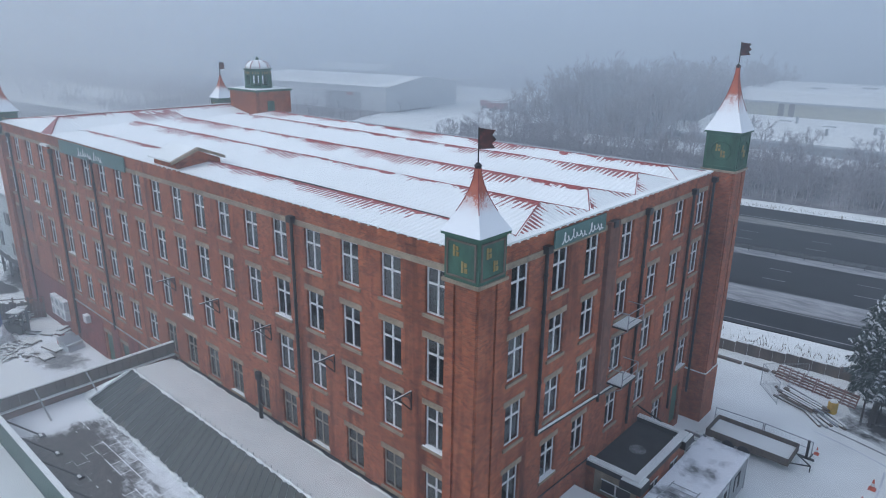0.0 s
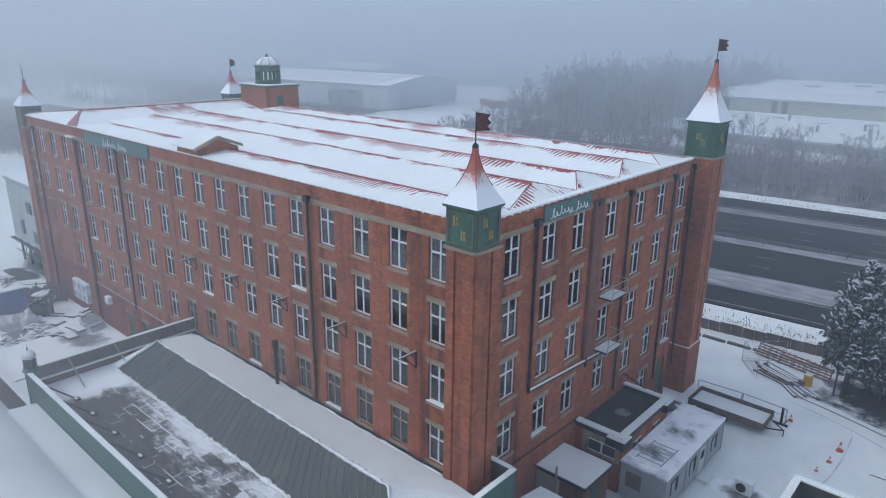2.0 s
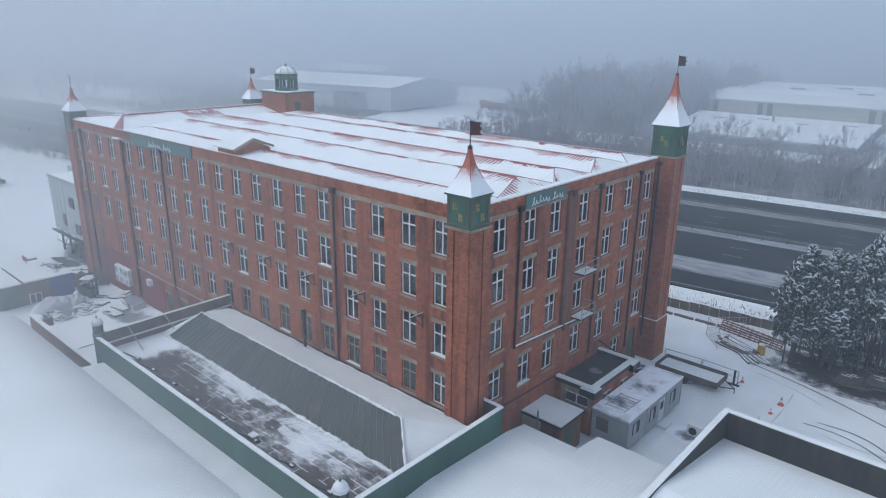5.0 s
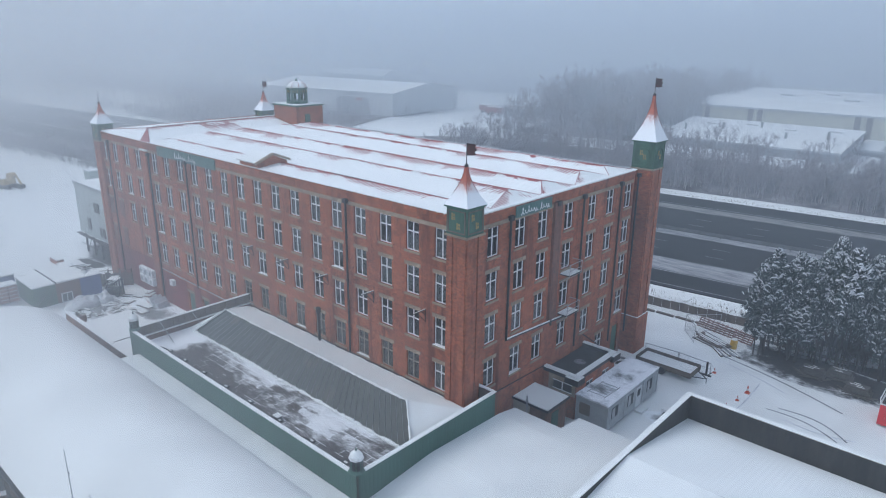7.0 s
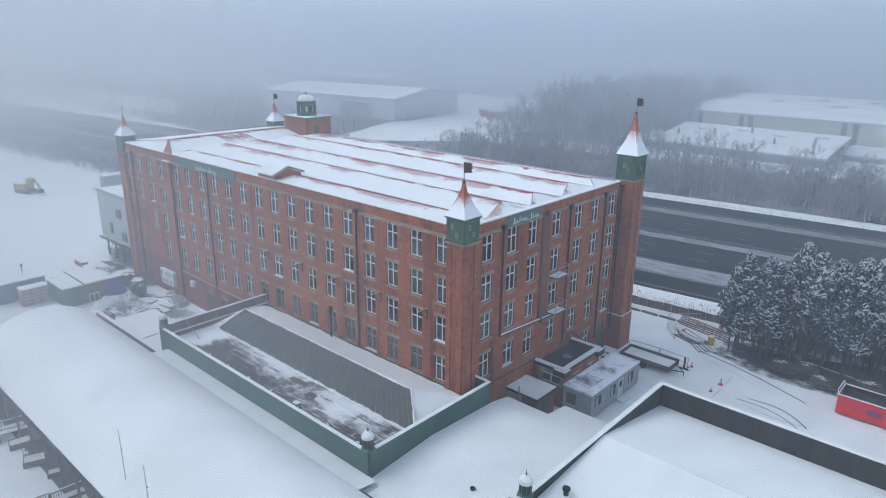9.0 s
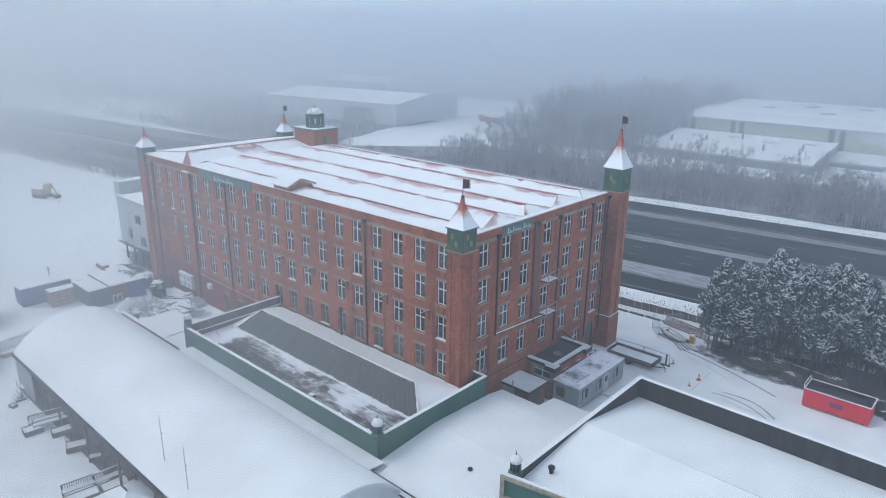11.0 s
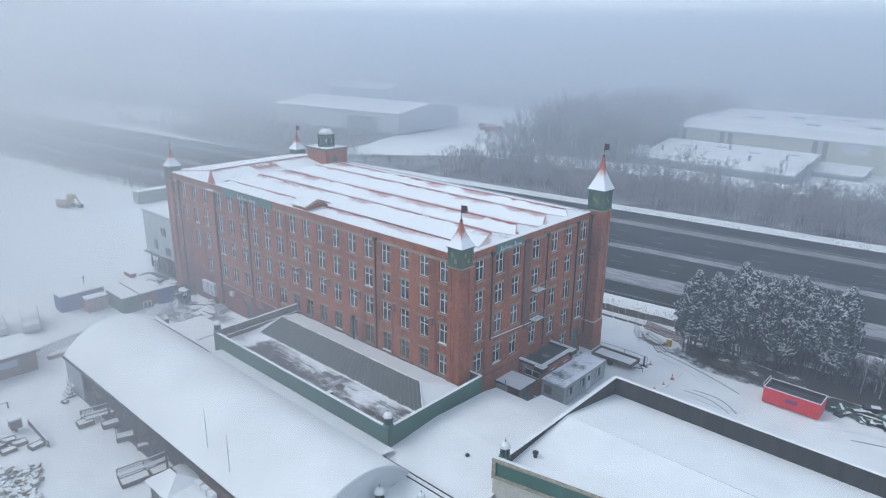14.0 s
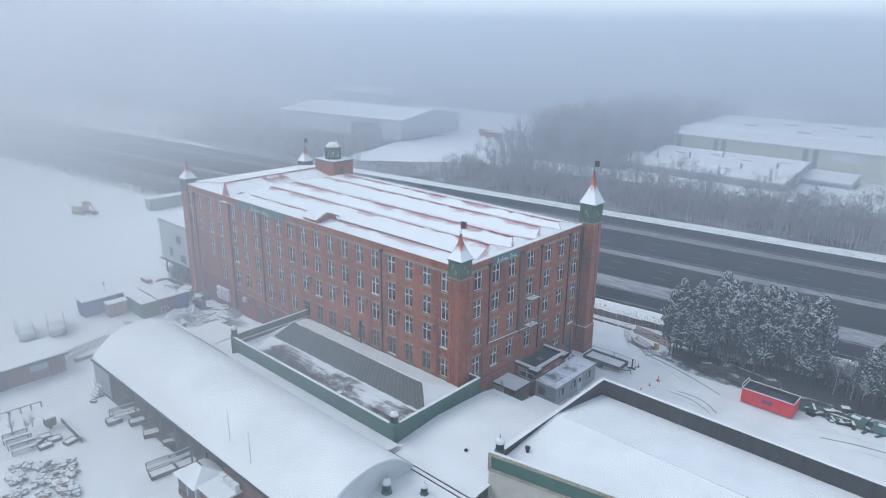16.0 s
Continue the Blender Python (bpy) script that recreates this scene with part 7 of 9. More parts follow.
part("roof_kerb", boxes((-74.5, 10.55, YT, YX + 0.1, 10.65, YT + 0.24)), IRON, yh)
part("roof_gully", boxes((-74.2, 8.6, YT + 0.121, -73.2, 9.2, YT + 0.2)), SNOW, yh)
for y, w in ((9.0, 1.4), (9.9, 1.2)):
    bm = bmesh.new()
    rod(bm, (YX + 0.1, y - w / 2, GROUND), (YX + 0.06, y + w / 2, 1.3), 0.04, 5)
    part("leaning_batten", bm, TIMBER, yh)
w3 = part("window", boxes((YX + 0.12, 11.0, GROUND + 0.05, YX + 0.18, 12.2, 0.75)), WHITE, yh, "white window frame leaning on the brickwork")
part("pane", boxes((YX + 0.18, 11.1, GROUND + 0.15, YX + 0.19, 11.55, 0.65), (YX + 0.18, 11.65, GROUND + 0.15, YX + 0.19, 12.1, 0.65)), DARK, w3)
heap("scrap_heap", "snow-dusted boards and pipes on the workshop roof", "boards", -71.2, 14.8, YT + 0.12, 2.2, 0.6, 0.25, 26, [TIMBER, IRON, STEEL], 12, (0.2, 0.8), (0.03, 0.1), 0.6, (0.03, 0.12))
bx = thing("brick_stack", "small stack of bricks with snow on top", "bricks")
for i in range(9):
    for k in range(2):
        part("brick", boxes((-84.8 + i * 0.28, 15.4, GROUND + k * 0.32, -84.54 + i * 0.28, 16.3, GROUND + 0.3 + k * 0.32)), BRICK, bx)
part("stack_snow", boxes((-84.8, 15.4, GROUND + 0.63, -82.3, 16.3, GROUND + 0.72)), SNOW, bx)

# forklift, plank fence, boards and leaning tables by the mill wall
fk = thing("forklift_truck", "small dark forklift truck with snow on its guard", "forklift", at=pose(-66.0, 16.2, GROUND, 0, 0, 35))
part("chassis", boxes((-0.9, -0.5, 0.25, 0.6, 0.5, 0.95)), IRON, fk)
part("counterweight", boxes((-1.1, -0.5, 0.3, -0.9, 0.5, 1.1)), FELT, fk)
part("seat", boxes((-0.5, -0.25, 0.95, -0.1, 0.25, 1.1), (-0.6, -0.25, 0.95, -0.5, 0.25, 1.5)), FELT, fk)
for x, y in ((-0.75, -0.45), (-0.75, 0.45), (0.5, -0.45), (0.5, 0.45)):
    bm = bmesh.new()
    rod(bm, (x, y, 0.9), (x * 0.85, y, 2.0), 0.04, 5)
    part("guard_post", bm, IRON, fk)
part("guard_roof", boxes((-0.7, -0.5, 2.0, 0.5, 0.5, 2.06)), IRON, fk)
part("guard_snow", boxes((-0.7, -0.48, 2.06, 0.48, 0.48, 2.18)), SNOW, fk)
for y in (-0.32, 0.32):
    part("mast_rail", boxes((0.65, y - 0.05, 0.1, 0.77, y + 0.05, 2.1)), IRON, fk)
    part("fork", boxes((0.77, y - 0.06, 0.08, 1.8, y + 0.06, 0.13)), IRON, fk)
for x in (-0.65, 0.35):
    for y in (-0.5, 0.32):
        bm = bmesh.new()
        rod(bm, (x, y, 0.26), (x, y + 0.18, 0.26), 0.26, 12)
        part("wheel", bm, FELT, fk)
yf = thing("plank_fence", "dark plank fence with rails and a snowy top", "fence")
for i in range(12):
    t = i / 12
    x, y = -70.6 + 2.3 * t, 15.9 + 3.2 * t
    part("fence_board", boxes((-0.02, 0.0, GROUND, 0.03, 0.3, 1.35 - 0.1 * (i % 3))), TIMBER if i < 8 else BRICK_OLD, yf, at=pose(x, y, 0, 0, 0, -36))
for z in (0.3, 1.6):
    bm = bmesh.new()
    rod(bm, (-70.5, 15.9, z), (-68.2, 19.1, z), 0.05, 5)
    part("fence_rail", bm, TIMBER, yf)
for i in range(4):
    x, y = -70.5 + 2.3 * i / 3, 15.9 + 3.2 * i / 3
    part("fence_post", boxes((x - 0.06, y - 0.06, GROUND, x + 0.06, y + 0.06, 1.8)), TIMBER, yf)
bs = thing("board_stack", "stack of red and white boards lying by the mill wall", "boards")
for i in range(9):
    part("board", boxes((-1.5, -0.12, 0, 1.5, 0.12, 0.07)), (RED_METAL, PALE_PANEL, SNOW)[i % 3], bs, at=pose(-62.1 + 0.1 * (i % 4), 18.3 + 0.22 * (i % 4) - 0.3, GROUND + 0.02 + 0.085 * (i // 3), 0, 0, -14 + 5 * (i % 3)))
for x, y, t in ((-59.5, 18.2, 8), (-58.6, 18.35, 14)):
    tb = thing("leaning_table", "pale folded table leaning on edge in the snow", "table", "leaning tables", at=pose(x, y, GROUND, 0, 0, t))
    part("table_top", boxes((-0.04, -0.75, 0, 0.04, 0.75, 1.25)), PALE_PANEL, tb, at=pose(0, 0, 0.02, 0, -38, 0))
    part("table_snow", boxes((-0.1, -0.72, 0.05, -0.042, 0.72, 1.2)), SNOW, tb, at=pose(0, 0, 0.02, 0, -38, 0))
    part("table_end", boxes((-0.7, -0.7, 0.0, -0.2, 0.7, 0.62)), PALE_PANEL, tb)
for x, y, w, d, t in ((-60.4, 17.1, 2.2, 1.0, 12), (-63.2, 16.2, 1.5, 1.0, 20), (-61.0, 15.2, 1.4, 1.0, -8), (-58.9, 16.0, 1.2, 0.9, 5), (-63.9, 17.9, 1.3, 0.9, 30)):
    pl = thing("timber_pallet", "flat timber pallet under a slab of snow", "pallet", "pallets in the yard", at=pose(x, y, GROUND, 0, 0, t))
    for k in range(3):
        part("bearer", boxes((-w / 2, -d / 2 + k * (d / 2 - 0.05), 0, w / 2, -d / 2 + k * (d / 2 - 0.05) + 0.1, 0.1)), TIMBER, pl)
    for k in range(6):
        part("deck_board", boxes((-w / 2 + k * w / 6, -d / 2, 0.1, -w / 2 + k * w / 6 + w / 7.5, d / 2, 0.13)), TIMBER, pl)
    part("pallet_snow", boxes((-w / 2 + 0.03, -d / 2 + 0.03, 0.13, w / 2 - 0.1, d / 2 - 0.05, 0.2)), SNOW, pl)


def draped(name, label, category, x, y, rx, ry, h, mat, seed):
    """A sheet thrown over a heap, with folds."""
    bm = bmesh.new()
    n = 40
    g = []
    for j in range(n + 1):
        row = []
        for i in range(n + 1):
            u, v = 2 * i / n - 1, 2 * j / n - 1
            r2 = min(1.0, math.sqrt(u * u + v * v))
            k = max(0.0, 1 - r2 ** 2.2)
            lump = 0.72 + 0.55 * noise.noise((u * 1.7 + seed, v * 1.7, 0))
            fold = 1 - abs(noise.noise((u * 3.1 + v * 1.5, v * 2.2, seed))) * 2.2
            z = h * k ** 0.45 * lump * (0.86 + 0.16 * fold) + 0.16 * abs(noise.noise((u * 7, v * 7, seed))) * k ** 0.3
            row.append(bm.verts.new((x + u * rx, y + v * ry, GROUND + max(0.0, z) - 0.01)))
        g.append(row)
    for j in range(n):
        for i in range(n):
            bm.faces.new((g[j][i], g[j][i + 1], g[j + 1][i + 1], g[j + 1][i]))
    t = thing(name, label, category)
    part("sheet", bm, mat, t, smooth=True)
    return t


TARP = mottled("grey_tarpaulin", (0.5, 0.51, 0.51), (0.74, 0.745, 0.75), 0.6, scale=1.4)
draped("tarpaulin_heap", "grey tarpaulin over a heap, dusted with snow", "tarpaulin", -65.7, 12.4, 1.5, 2.0, 1.35, TARP, 2)
draped("tarpaulin_heap", "small pale tarpaulin over stacked goods", "tarpaulin", -65.2, 14.5, 1.0, 0.9, 1.5, TARP, 7)
heap("pallet_stack", "pallets and boards strewn over the snowy yard", "pallets", -61.8, 14.6, GROUND, 2.6, 1.6, 0.16, 80, [TIMBER, TIMBER, STEEL], 21, (0.15, 0.6), (0.03, 0.08), 0.7, (0.03, 0.14))
heap("scrap_heap", "yard scrap beside the tarpaulin heap", "scrap heap", -69.3, 17.2, GROUND, 0.8, 0.7, 1.2, 22, [IRON, TIMBER], 22)
heap("panel_stack", "pale panels and doors leaning in the snowy yard", "panels", -63.2, 18.9, GROUND, 0.8, 0.4, 0.5, 12, [PALE_PANEL, WHITE, BRICK_OLD], 31, (0.3, 0.8))
heap("timber_pile", "scaffold boards and battens across the snowy yard", "timber pile", -60.0, 12.9, GROUND, 2.4, 0.9, 0.14, 50, [TIMBER, BRICK_OLD, STEEL], 33, (0.2, 0.9), (0.03, 0.08), 0.7, (0.03, 0.1))
heap("scrap_heap", "clutter of buckets, frames and offcuts in the yard", "scrap heap", -63.4, 11.4, GROUND, 2.6, 1.0, 0.16, 70, [IRON, TIMBER, STEEL], 34, (0.1, 0.4), (0.03, 0.1), 0.7, (0.04, 0.14))
lw = thing("yard_wall", "low brown brick yard wall with snowy top", "wall")
part("wall_run", boxes((-58.6, 8.2, GROUND, -43.0, 8.5, 2.1)), BRICK_OLD, lw)
part("wall_run", boxes((-58.6, 8.5, GROUND, -58.3, 10.0, 1.4)), BRICK_OLD, lw)
part("wall_snow", boxes((-58.65, 8.15, 2.1, -42.95, 8.55, 2.17)), SNOW, lw)
st2 = thing("store_roof", "snowy flat roof of a low store in the yard", "roof")
part("store_body", boxes((-55.5, 8.55, GROUND, -43.0, 13.2, 1.6)), BRICK_OLD, st2)
part("store_snow", boxes((-55.6, 8.55, 1.6, -42.9, 13.3, 1.75)), RIB_SNOW, st2)
part("roof_seam", boxes((-49.0, 8.6, 1.752, -48.9, 13.3, 1.79)), IRON, st2)
# wall-mounted condensers
for i in range(3):
    for k in range(2):
        a = thing("condenser_unit", "white condenser unit on the mill wall with snow", "air conditioner", "wall condensers")
        x, z = -65.6 + i * 1.15, 0.9 + k * 1.0
        part("casing", boxes((x, WY - 0.5, z, x + 0.95, WY - 0.07, z + 0.8)), WHITE, a)
        bm = bmesh.new()
        lathe(bm, [(0.3, 0), (0.3, 0.015)], 14)
        part("fan_grille", bm, GREY_PANEL, a, at=pose(x + 0.4, WY - 0.5, z + 0.4, 90, 0, 0))
        part("unit_snow", boxes((x - 0.02, WY - 0.52, z + 0.8, x + 0.97, WY - 0.07, z + 0.88)), SNOW, a)
for x, z in ((-58.2, 2.2), (-45.2, 2.6)):
    a = thing("condenser_unit", "small white box unit on the mill wall", "air conditioner", "wall condensers")
    part("casing", boxes((x, WY - 0.45, z, x + 0.7, WY - 0.06, z + 0.6)), WHITE, a)
    part("unit_snow", boxes((x - 0.02, WY - 0.47, z + 0.6, x + 0.72, WY - 0.06, z + 0.66)), SNOW, a)

# white building on stilts behind the west end
dock = thing("raised_plant_building", "pale panelled building raised on steel stilts", "building")
SAGE = mottled("pale_sage_panel", (0.36, 0.4, 0.385), (0.46, 0.5, 0.485), 0.5)
part("panel_body", boxes((-86.2, 20.3, 2.6, -75.2, 27.0, 9.45)), SAGE, dock)
part("body_roof", boxes((-86.3, 20.2, 9.45, -75.1, 27.1, 9.6)), SNOW, dock)
part("roof_kerb", boxes((-86.35, 20.15, 9.4, -75.1, 20.3, 9.75)), GREY_PANEL, dock)
for x in (-84.6, -83.2, -81.8):
    part("panel_joint", boxes((x, 20.27, 2.6, x + 0.08, 20.3, 9.3)), PALE_PANEL, dock)
for x, z, w, h in ((-80.2, 6.4, 1.5, 1.3), (-79.2, 3.2, 1.6, 1.3), (-83.0, 3.6, 1.0, 1.6)):
    p = part("window", boxes((x, 20.22, z, x + w, 20.3, z + h)), IRON, dock)
    part("frame", boxes((x - 0.06, 20.2, z - 0.06, x + w + 0.06, 20.24, z), (x - 0.06, 20.2, z + h, x + w + 0.06, 20.24, z + h + 0.06), (x + w / 2 - 0.04, 20.2, z, x + w / 2 + 0.04, 20.24, z + h)), GREY_PANEL, p)
for x in (-85.8, -83.2, -80.6, -78.0):
    for y in (20.6, 23.6, 26.6):
        part("stilt", boxes((x, y, GROUND, x + 0.22, y + 0.22, 2.6)), IRON, dock)
bm = bmesh.new()
for x in (-85.7, -83.1, -80.5):
    rod(bm, (x, 20.7, GROUND + 0.2), (x + 2.5, 20.7, 2.5), 0.05, 5)
for z in (0.9, 2.4):
    rod(bm, (-86.6, 20.3, z), (-77.5, 20.3, z), 0.06, 5)
part("bracing", bm, IRON, dock)
part("walkway", boxes((-86.8, 19.9, 2.3, -77.0, 20.25, 2.42)), IRON, dock)
GREY_GREEN = mottled("grey_green_sheet", (0.26, 0.31, 0.28), (0.36, 0.41, 0.38), 0.6)
dk2 = thing("storage_container", "long grey-green container with a snowy roof on the field", "container", at=pose(-132.1, 38.2, GROUND))
part("container_body", boxes((0, 0, 0.15, 2.5, 12.2, 2.75)), GREY_GREEN, dk2)
for i in range(20):
    part("corrugation", boxes((2.5, 0.2 + i * 0.6, 0.3, 2.54, 0.5 + i * 0.6, 2.6)), GREY_GREEN, dk2)
part("container_snow", boxes((-0.04, -0.04, 2.75, 2.54, 12.24, 2.92)), SNOW, dk2)
part("skid", boxes((0.1, 0.4, 0, 0.4, 11.8, 0.15), (2.1, 0.4, 0, 2.4, 11.8, 0.15)), IRON, dk2)

# excavator in the field
dg = thing("excavator", "yellow tracked excavator dusted with snow in the field", "excavator", at=pose(-138.5, 26.0, GROUND, 0, 0, 20))
YEL = mottled("machine_yellow", (0.3, 0.2, 0.06), (0.45, 0.32, 0.1), 0.5)
for y in (-1.2, 0.7):
    part("track_unit", boxes((-1.9, y, 0.05, 1.9, y + 0.5, 0.75)), IRON, dg)
part("house", boxes((-1.9, -1.2, 0.8, 1.0, 1.2, 1.9)), YEL, dg)
cb = part("cab", boxes((0.1, 0.1, 1.9, 1.4, 1.2, 2.9)), YEL, dg)
part("cab_glass", boxes((1.4, 0.2, 2.0, 1.43, 1.1, 2.8)), DARK, cb)
bm = bmesh.new()
rod(bm, (1.0, -0.3, 1.6), (3.2, -0.3, 3.2), 0.25, 6)
rod(bm, (3.2, -0.3, 3.2), (4.6, -0.3, 1.2), 0.2, 6)
part("boom", bm, YEL, dg)
part("bucket", boxes((4.2, -0.8, 0.4, 5.0, 0.2, 1.2)), IRON, dg)
part("machine_snow", boxes((-1.85, -1.15, 1.9, 0.05, 1.15, 2.02)), SNOW, dg)
fp = thing("field_fence", "thin line of posts and wire across the snowfield", "fence")
for i in range(14):
    a, b = Vector((-129.6, 12.0)), Vector((-129.2, 37.5))
    p = a.lerp(b, i / 13)
    part("post", boxes((p.x, p.y, GROUND, p.x + 0.06, p.y + 0.06, 0.7)), STEEL, fp)
bm = bmesh.new()
rod(bm, (-129.57, 12, 0.6), (-129.17, 37.5, 0.6), 0.012, 4)
part("wire", bm, STEEL, fp)

# ---- garden-stock yard beside the vaulted shed ----
lb = thing("long_store", "long low brick store with a snow-covered roof", "building")
part("store_wall", boxes((-65.0, -34.0, GROUND, -59.6, -5.6, 2.1)), BRICK_OLD, lb)
part("store_roof", boxes((-65.4, -34.3, 2.1, -59.2, -5.2, 2.35)), SNOW, lb)
part("roof_edge", boxes((-59.2, -34.3, 1.98, -59.14, -5.2, 2.2)), IRON, lb)
part("banner", boxes((-59.6, -9.6, 0.8, -59.55, -7.6, 1.6)), mottled("blue_banner", (0.3, 0.37, 0.44), (0.42, 0.48, 0.54)), lb, "blue-grey wall banner")
part("board", boxes((-59.55, -7.4, GROUND, -59.35, -6.9, 1.2)), TIMBER, lb)
for i in range(4):
    part("store_door", boxes((-59.6, -14.0 - i * 4.6, GROUND, -59.56, -12.2 - i * 4.6, 1.6)), DARK, lb)

yf = thing("yard_railing", "grey steel palisade railing with snow", "fence")
ya, yb = Vector((-62.6, -5.0, GROUND)), Vector((-64.0, 1.6, GROUND))
for i in range(42):
    p = ya.lerp(yb, i / 41)
    part("pale", boxes((p.x - 0.03, p.y - 0.03, GROUND, p.x + 0.03, p.y + 0.03, 0.9)), STEEL, yf)
bm = bmesh.new()
for z in (0.0, 0.75):
    rod(bm, ya + Vector((0, 0, z + 0.2)), yb + Vector((0, 0, z + 0.2)), 0.03, 5)
part("rail", bm, STEEL, yf)
hw = thing("low_trough", "long low snow-filled stone trough", "trough")
part("trough", boxes((-61.7, -4.0, GROUND, -61.0, 0.6, 0.05)), STONE, hw)
part("trough_snow", boxes((-61.65, -3.9, 0.05, -61.05, 0.5, 0.12)), SNOW, hw)


def lamp_post(x, y, h=2.6):
    l = thing("garden_lamp", "dark garden lamp post with a lantern head", "lamp", "garden lamps", at=pose(x, y, GROUND))
    bm = bmesh.new()
    lathe(bm, [(0.12, 0), (0.1, 0.2), (0.045, 0.3), (0.045, h)], 8)
    part("post", bm, IRON, l)
    bm = bmesh.new()
    lathe(bm, [(0.08, h), (0.2, h + 0.3), (0.2, h + 0.34)], 6)
    part("lantern", bm, IRON, l)
    bm = bmesh.new()
    lathe(bm, [(0.24, h + 0.34), (0.16, h + 0.46), (0.03, h + 0.52)], 6)
    part("lantern_snow", bm, SNOW, l)


lamp_post(-48.5, -15.0)
lamp_post(-60.5, 3.2, 2.2)
lamp_post(-79.0, 7.2, 3.0)
kk = thing("garden_kiosk", "small dark timber kiosk with snowy cap", "kiosk", at=pose(-46.9, -11.75, GROUND))
part("post", boxes((-0.1, -0.1, 0, 0.1, 0.1, 0.5)), TIMBER, kk)
part("box", boxes((-0.5, -0.5, 0.5, 0.5, 0.5, 1.5)), TIMBER, kk)
part("cap_snow", boxes((-0.6, -0.6, 1.5, 0.6, 0.6, 1.66)), SNOW, kk)


def bench(x, y, turn, L=1.8, back=True):
    """A slatted garden seat with snow on the seat and back rail."""
    b = thing("garden_bench", "weathered slatted garden bench with snow on the seat", "bench", "garden benches", at=pose(x, y, GROUND, 0, 0, turn))
    for u in (-L / 2, L / 2 - 0.08):
        part("leg", boxes((u, -0.3, 0, u + 0.08, -0.22, 0.45)), TIMBER, b)
        part("leg", boxes((u, 0.22, 0, u + 0.08, 0.3, 1.0)), TIMBER, b)
    for k in range(4):
        part("seat_slat", boxes((-L / 2, -0.3 + k * 0.14, 0.45, L / 2, -0.2 + k * 0.14, 0.49)), TIMBER, b)
    part("seat_snow", boxes((-L / 2 + 0.03, -0.29, 0.492, L / 2 - 0.03, 0.2, 0.57)), SNOW, b)
    if back:
        part("back_rail", boxes((-L / 2, 0.24, 0.92, L / 2, 0.3, 1.0)), TIMBER, b)
        n = int(L / 0.16)
        for k in range(n):
            part("back_slat", boxes((-L / 2 + 0.1 + k * 0.16, 0.25, 0.5, -L / 2 + 0.16 + k * 0.16, 0.28, 0.92)), TIMBER, b)
        part("rail_snow", boxes((-L / 2, 0.23, 1.0, L / 2, 0.31, 1.05)), SNOW, b)


def planter(x, y, turn, L=1.6, W=0.9, H=0.45, trellis=False):
    p = thing("timber_planter", "square timber planter filled with snow", "planter", "timber planters", at=pose(x, y, GROUND, 0, 0, turn))
    for r in ((-L / 2, -W / 2, L / 2, -W / 2 + 0.07), (-L / 2, W / 2 - 0.07, L / 2, W / 2), (-L / 2, -W / 2 + 0.07, -L / 2 + 0.07, W / 2 - 0.07), (L / 2 - 0.07, -W / 2 + 0.07, L / 2, W / 2 - 0.07)):
        part("side", boxes((r[0], r[1], 0, r[2], r[3], H)), TIMBER, p)
    part("filling_snow", boxes((-L / 2 + 0.07, -W / 2 + 0.07, 0, L / 2 - 0.07, W / 2 - 0.07, H - 0.05)), SNOW, p)
    if trellis:
        bm = bmesh.new()
        for k in range(9):
            u = -L / 2 + L * k / 8
            rod(bm, (u, W / 2, H), (u, W / 2, H + 0.8), 0.02, 4)
        for z in (0.05, 0.4, 0.8):
            rod(bm, (-L / 2, W / 2, H + z), (L / 2, W / 2, H + z), 0.025, 4)
        part("trellis", bm, TIMBER, p)


planter(-43.2, -6.6, 85, 1.5, 1.2, 0.45)
bench(-44.0, -5.2, 80, 2.8)
bench(-43.2, -5.1, 80, 2.8, False)
planter(-41.2, -4.9, 80, 1.6, 1.1, 0.45)
planter(-37.8, -4.9, 70, 1.6, 1.2, 0.5, True)
planter(-35.0, -4.3, 70, 1.3, 0.8, 0.4, True)
planter(-49.2, -6.4, 15, 0.7, 0.5, 0.25)
bench(-31.6, -7.0, 82, 2.4)
bench(-31.2, -4.9, 86, 2.2)
planter(-30.6, -7.2, 82, 2.4, 1.2, 0.4)
planter(-30.2, -4.9, 86, 2.0, 1.2, 0.4)
st3 = thing("shelf_stand", "tiered timber plant stand with snow", "stand", at=pose(-50.4, -5.5, GROUND))
for k in range(4):
    part("tier", boxes((-0.6, -0.5 + 0.2 * k, 0.35 * k + 0.1, 0.6, -0.1 + 0.2 * k, 0.35 * k + 0.16)), TIMBER, st3)
    part("tier_snow", boxes((-0.58, -0.48 + 0.2 * k, 0.35 * k + 0.161, 0.58, -0.12 + 0.2 * k, 0.35 * k + 0.22)), SNOW, st3)
for u in (-0.6, 0.54):
    part("upright", boxes((u, -0.5, 0, u + 0.06, 0.5, 0.12)), TIMBER, st3)
    part("upright", boxes((u, 0.1, 0, u + 0.06, 0.16, 1.7)), TIMBER, st3)

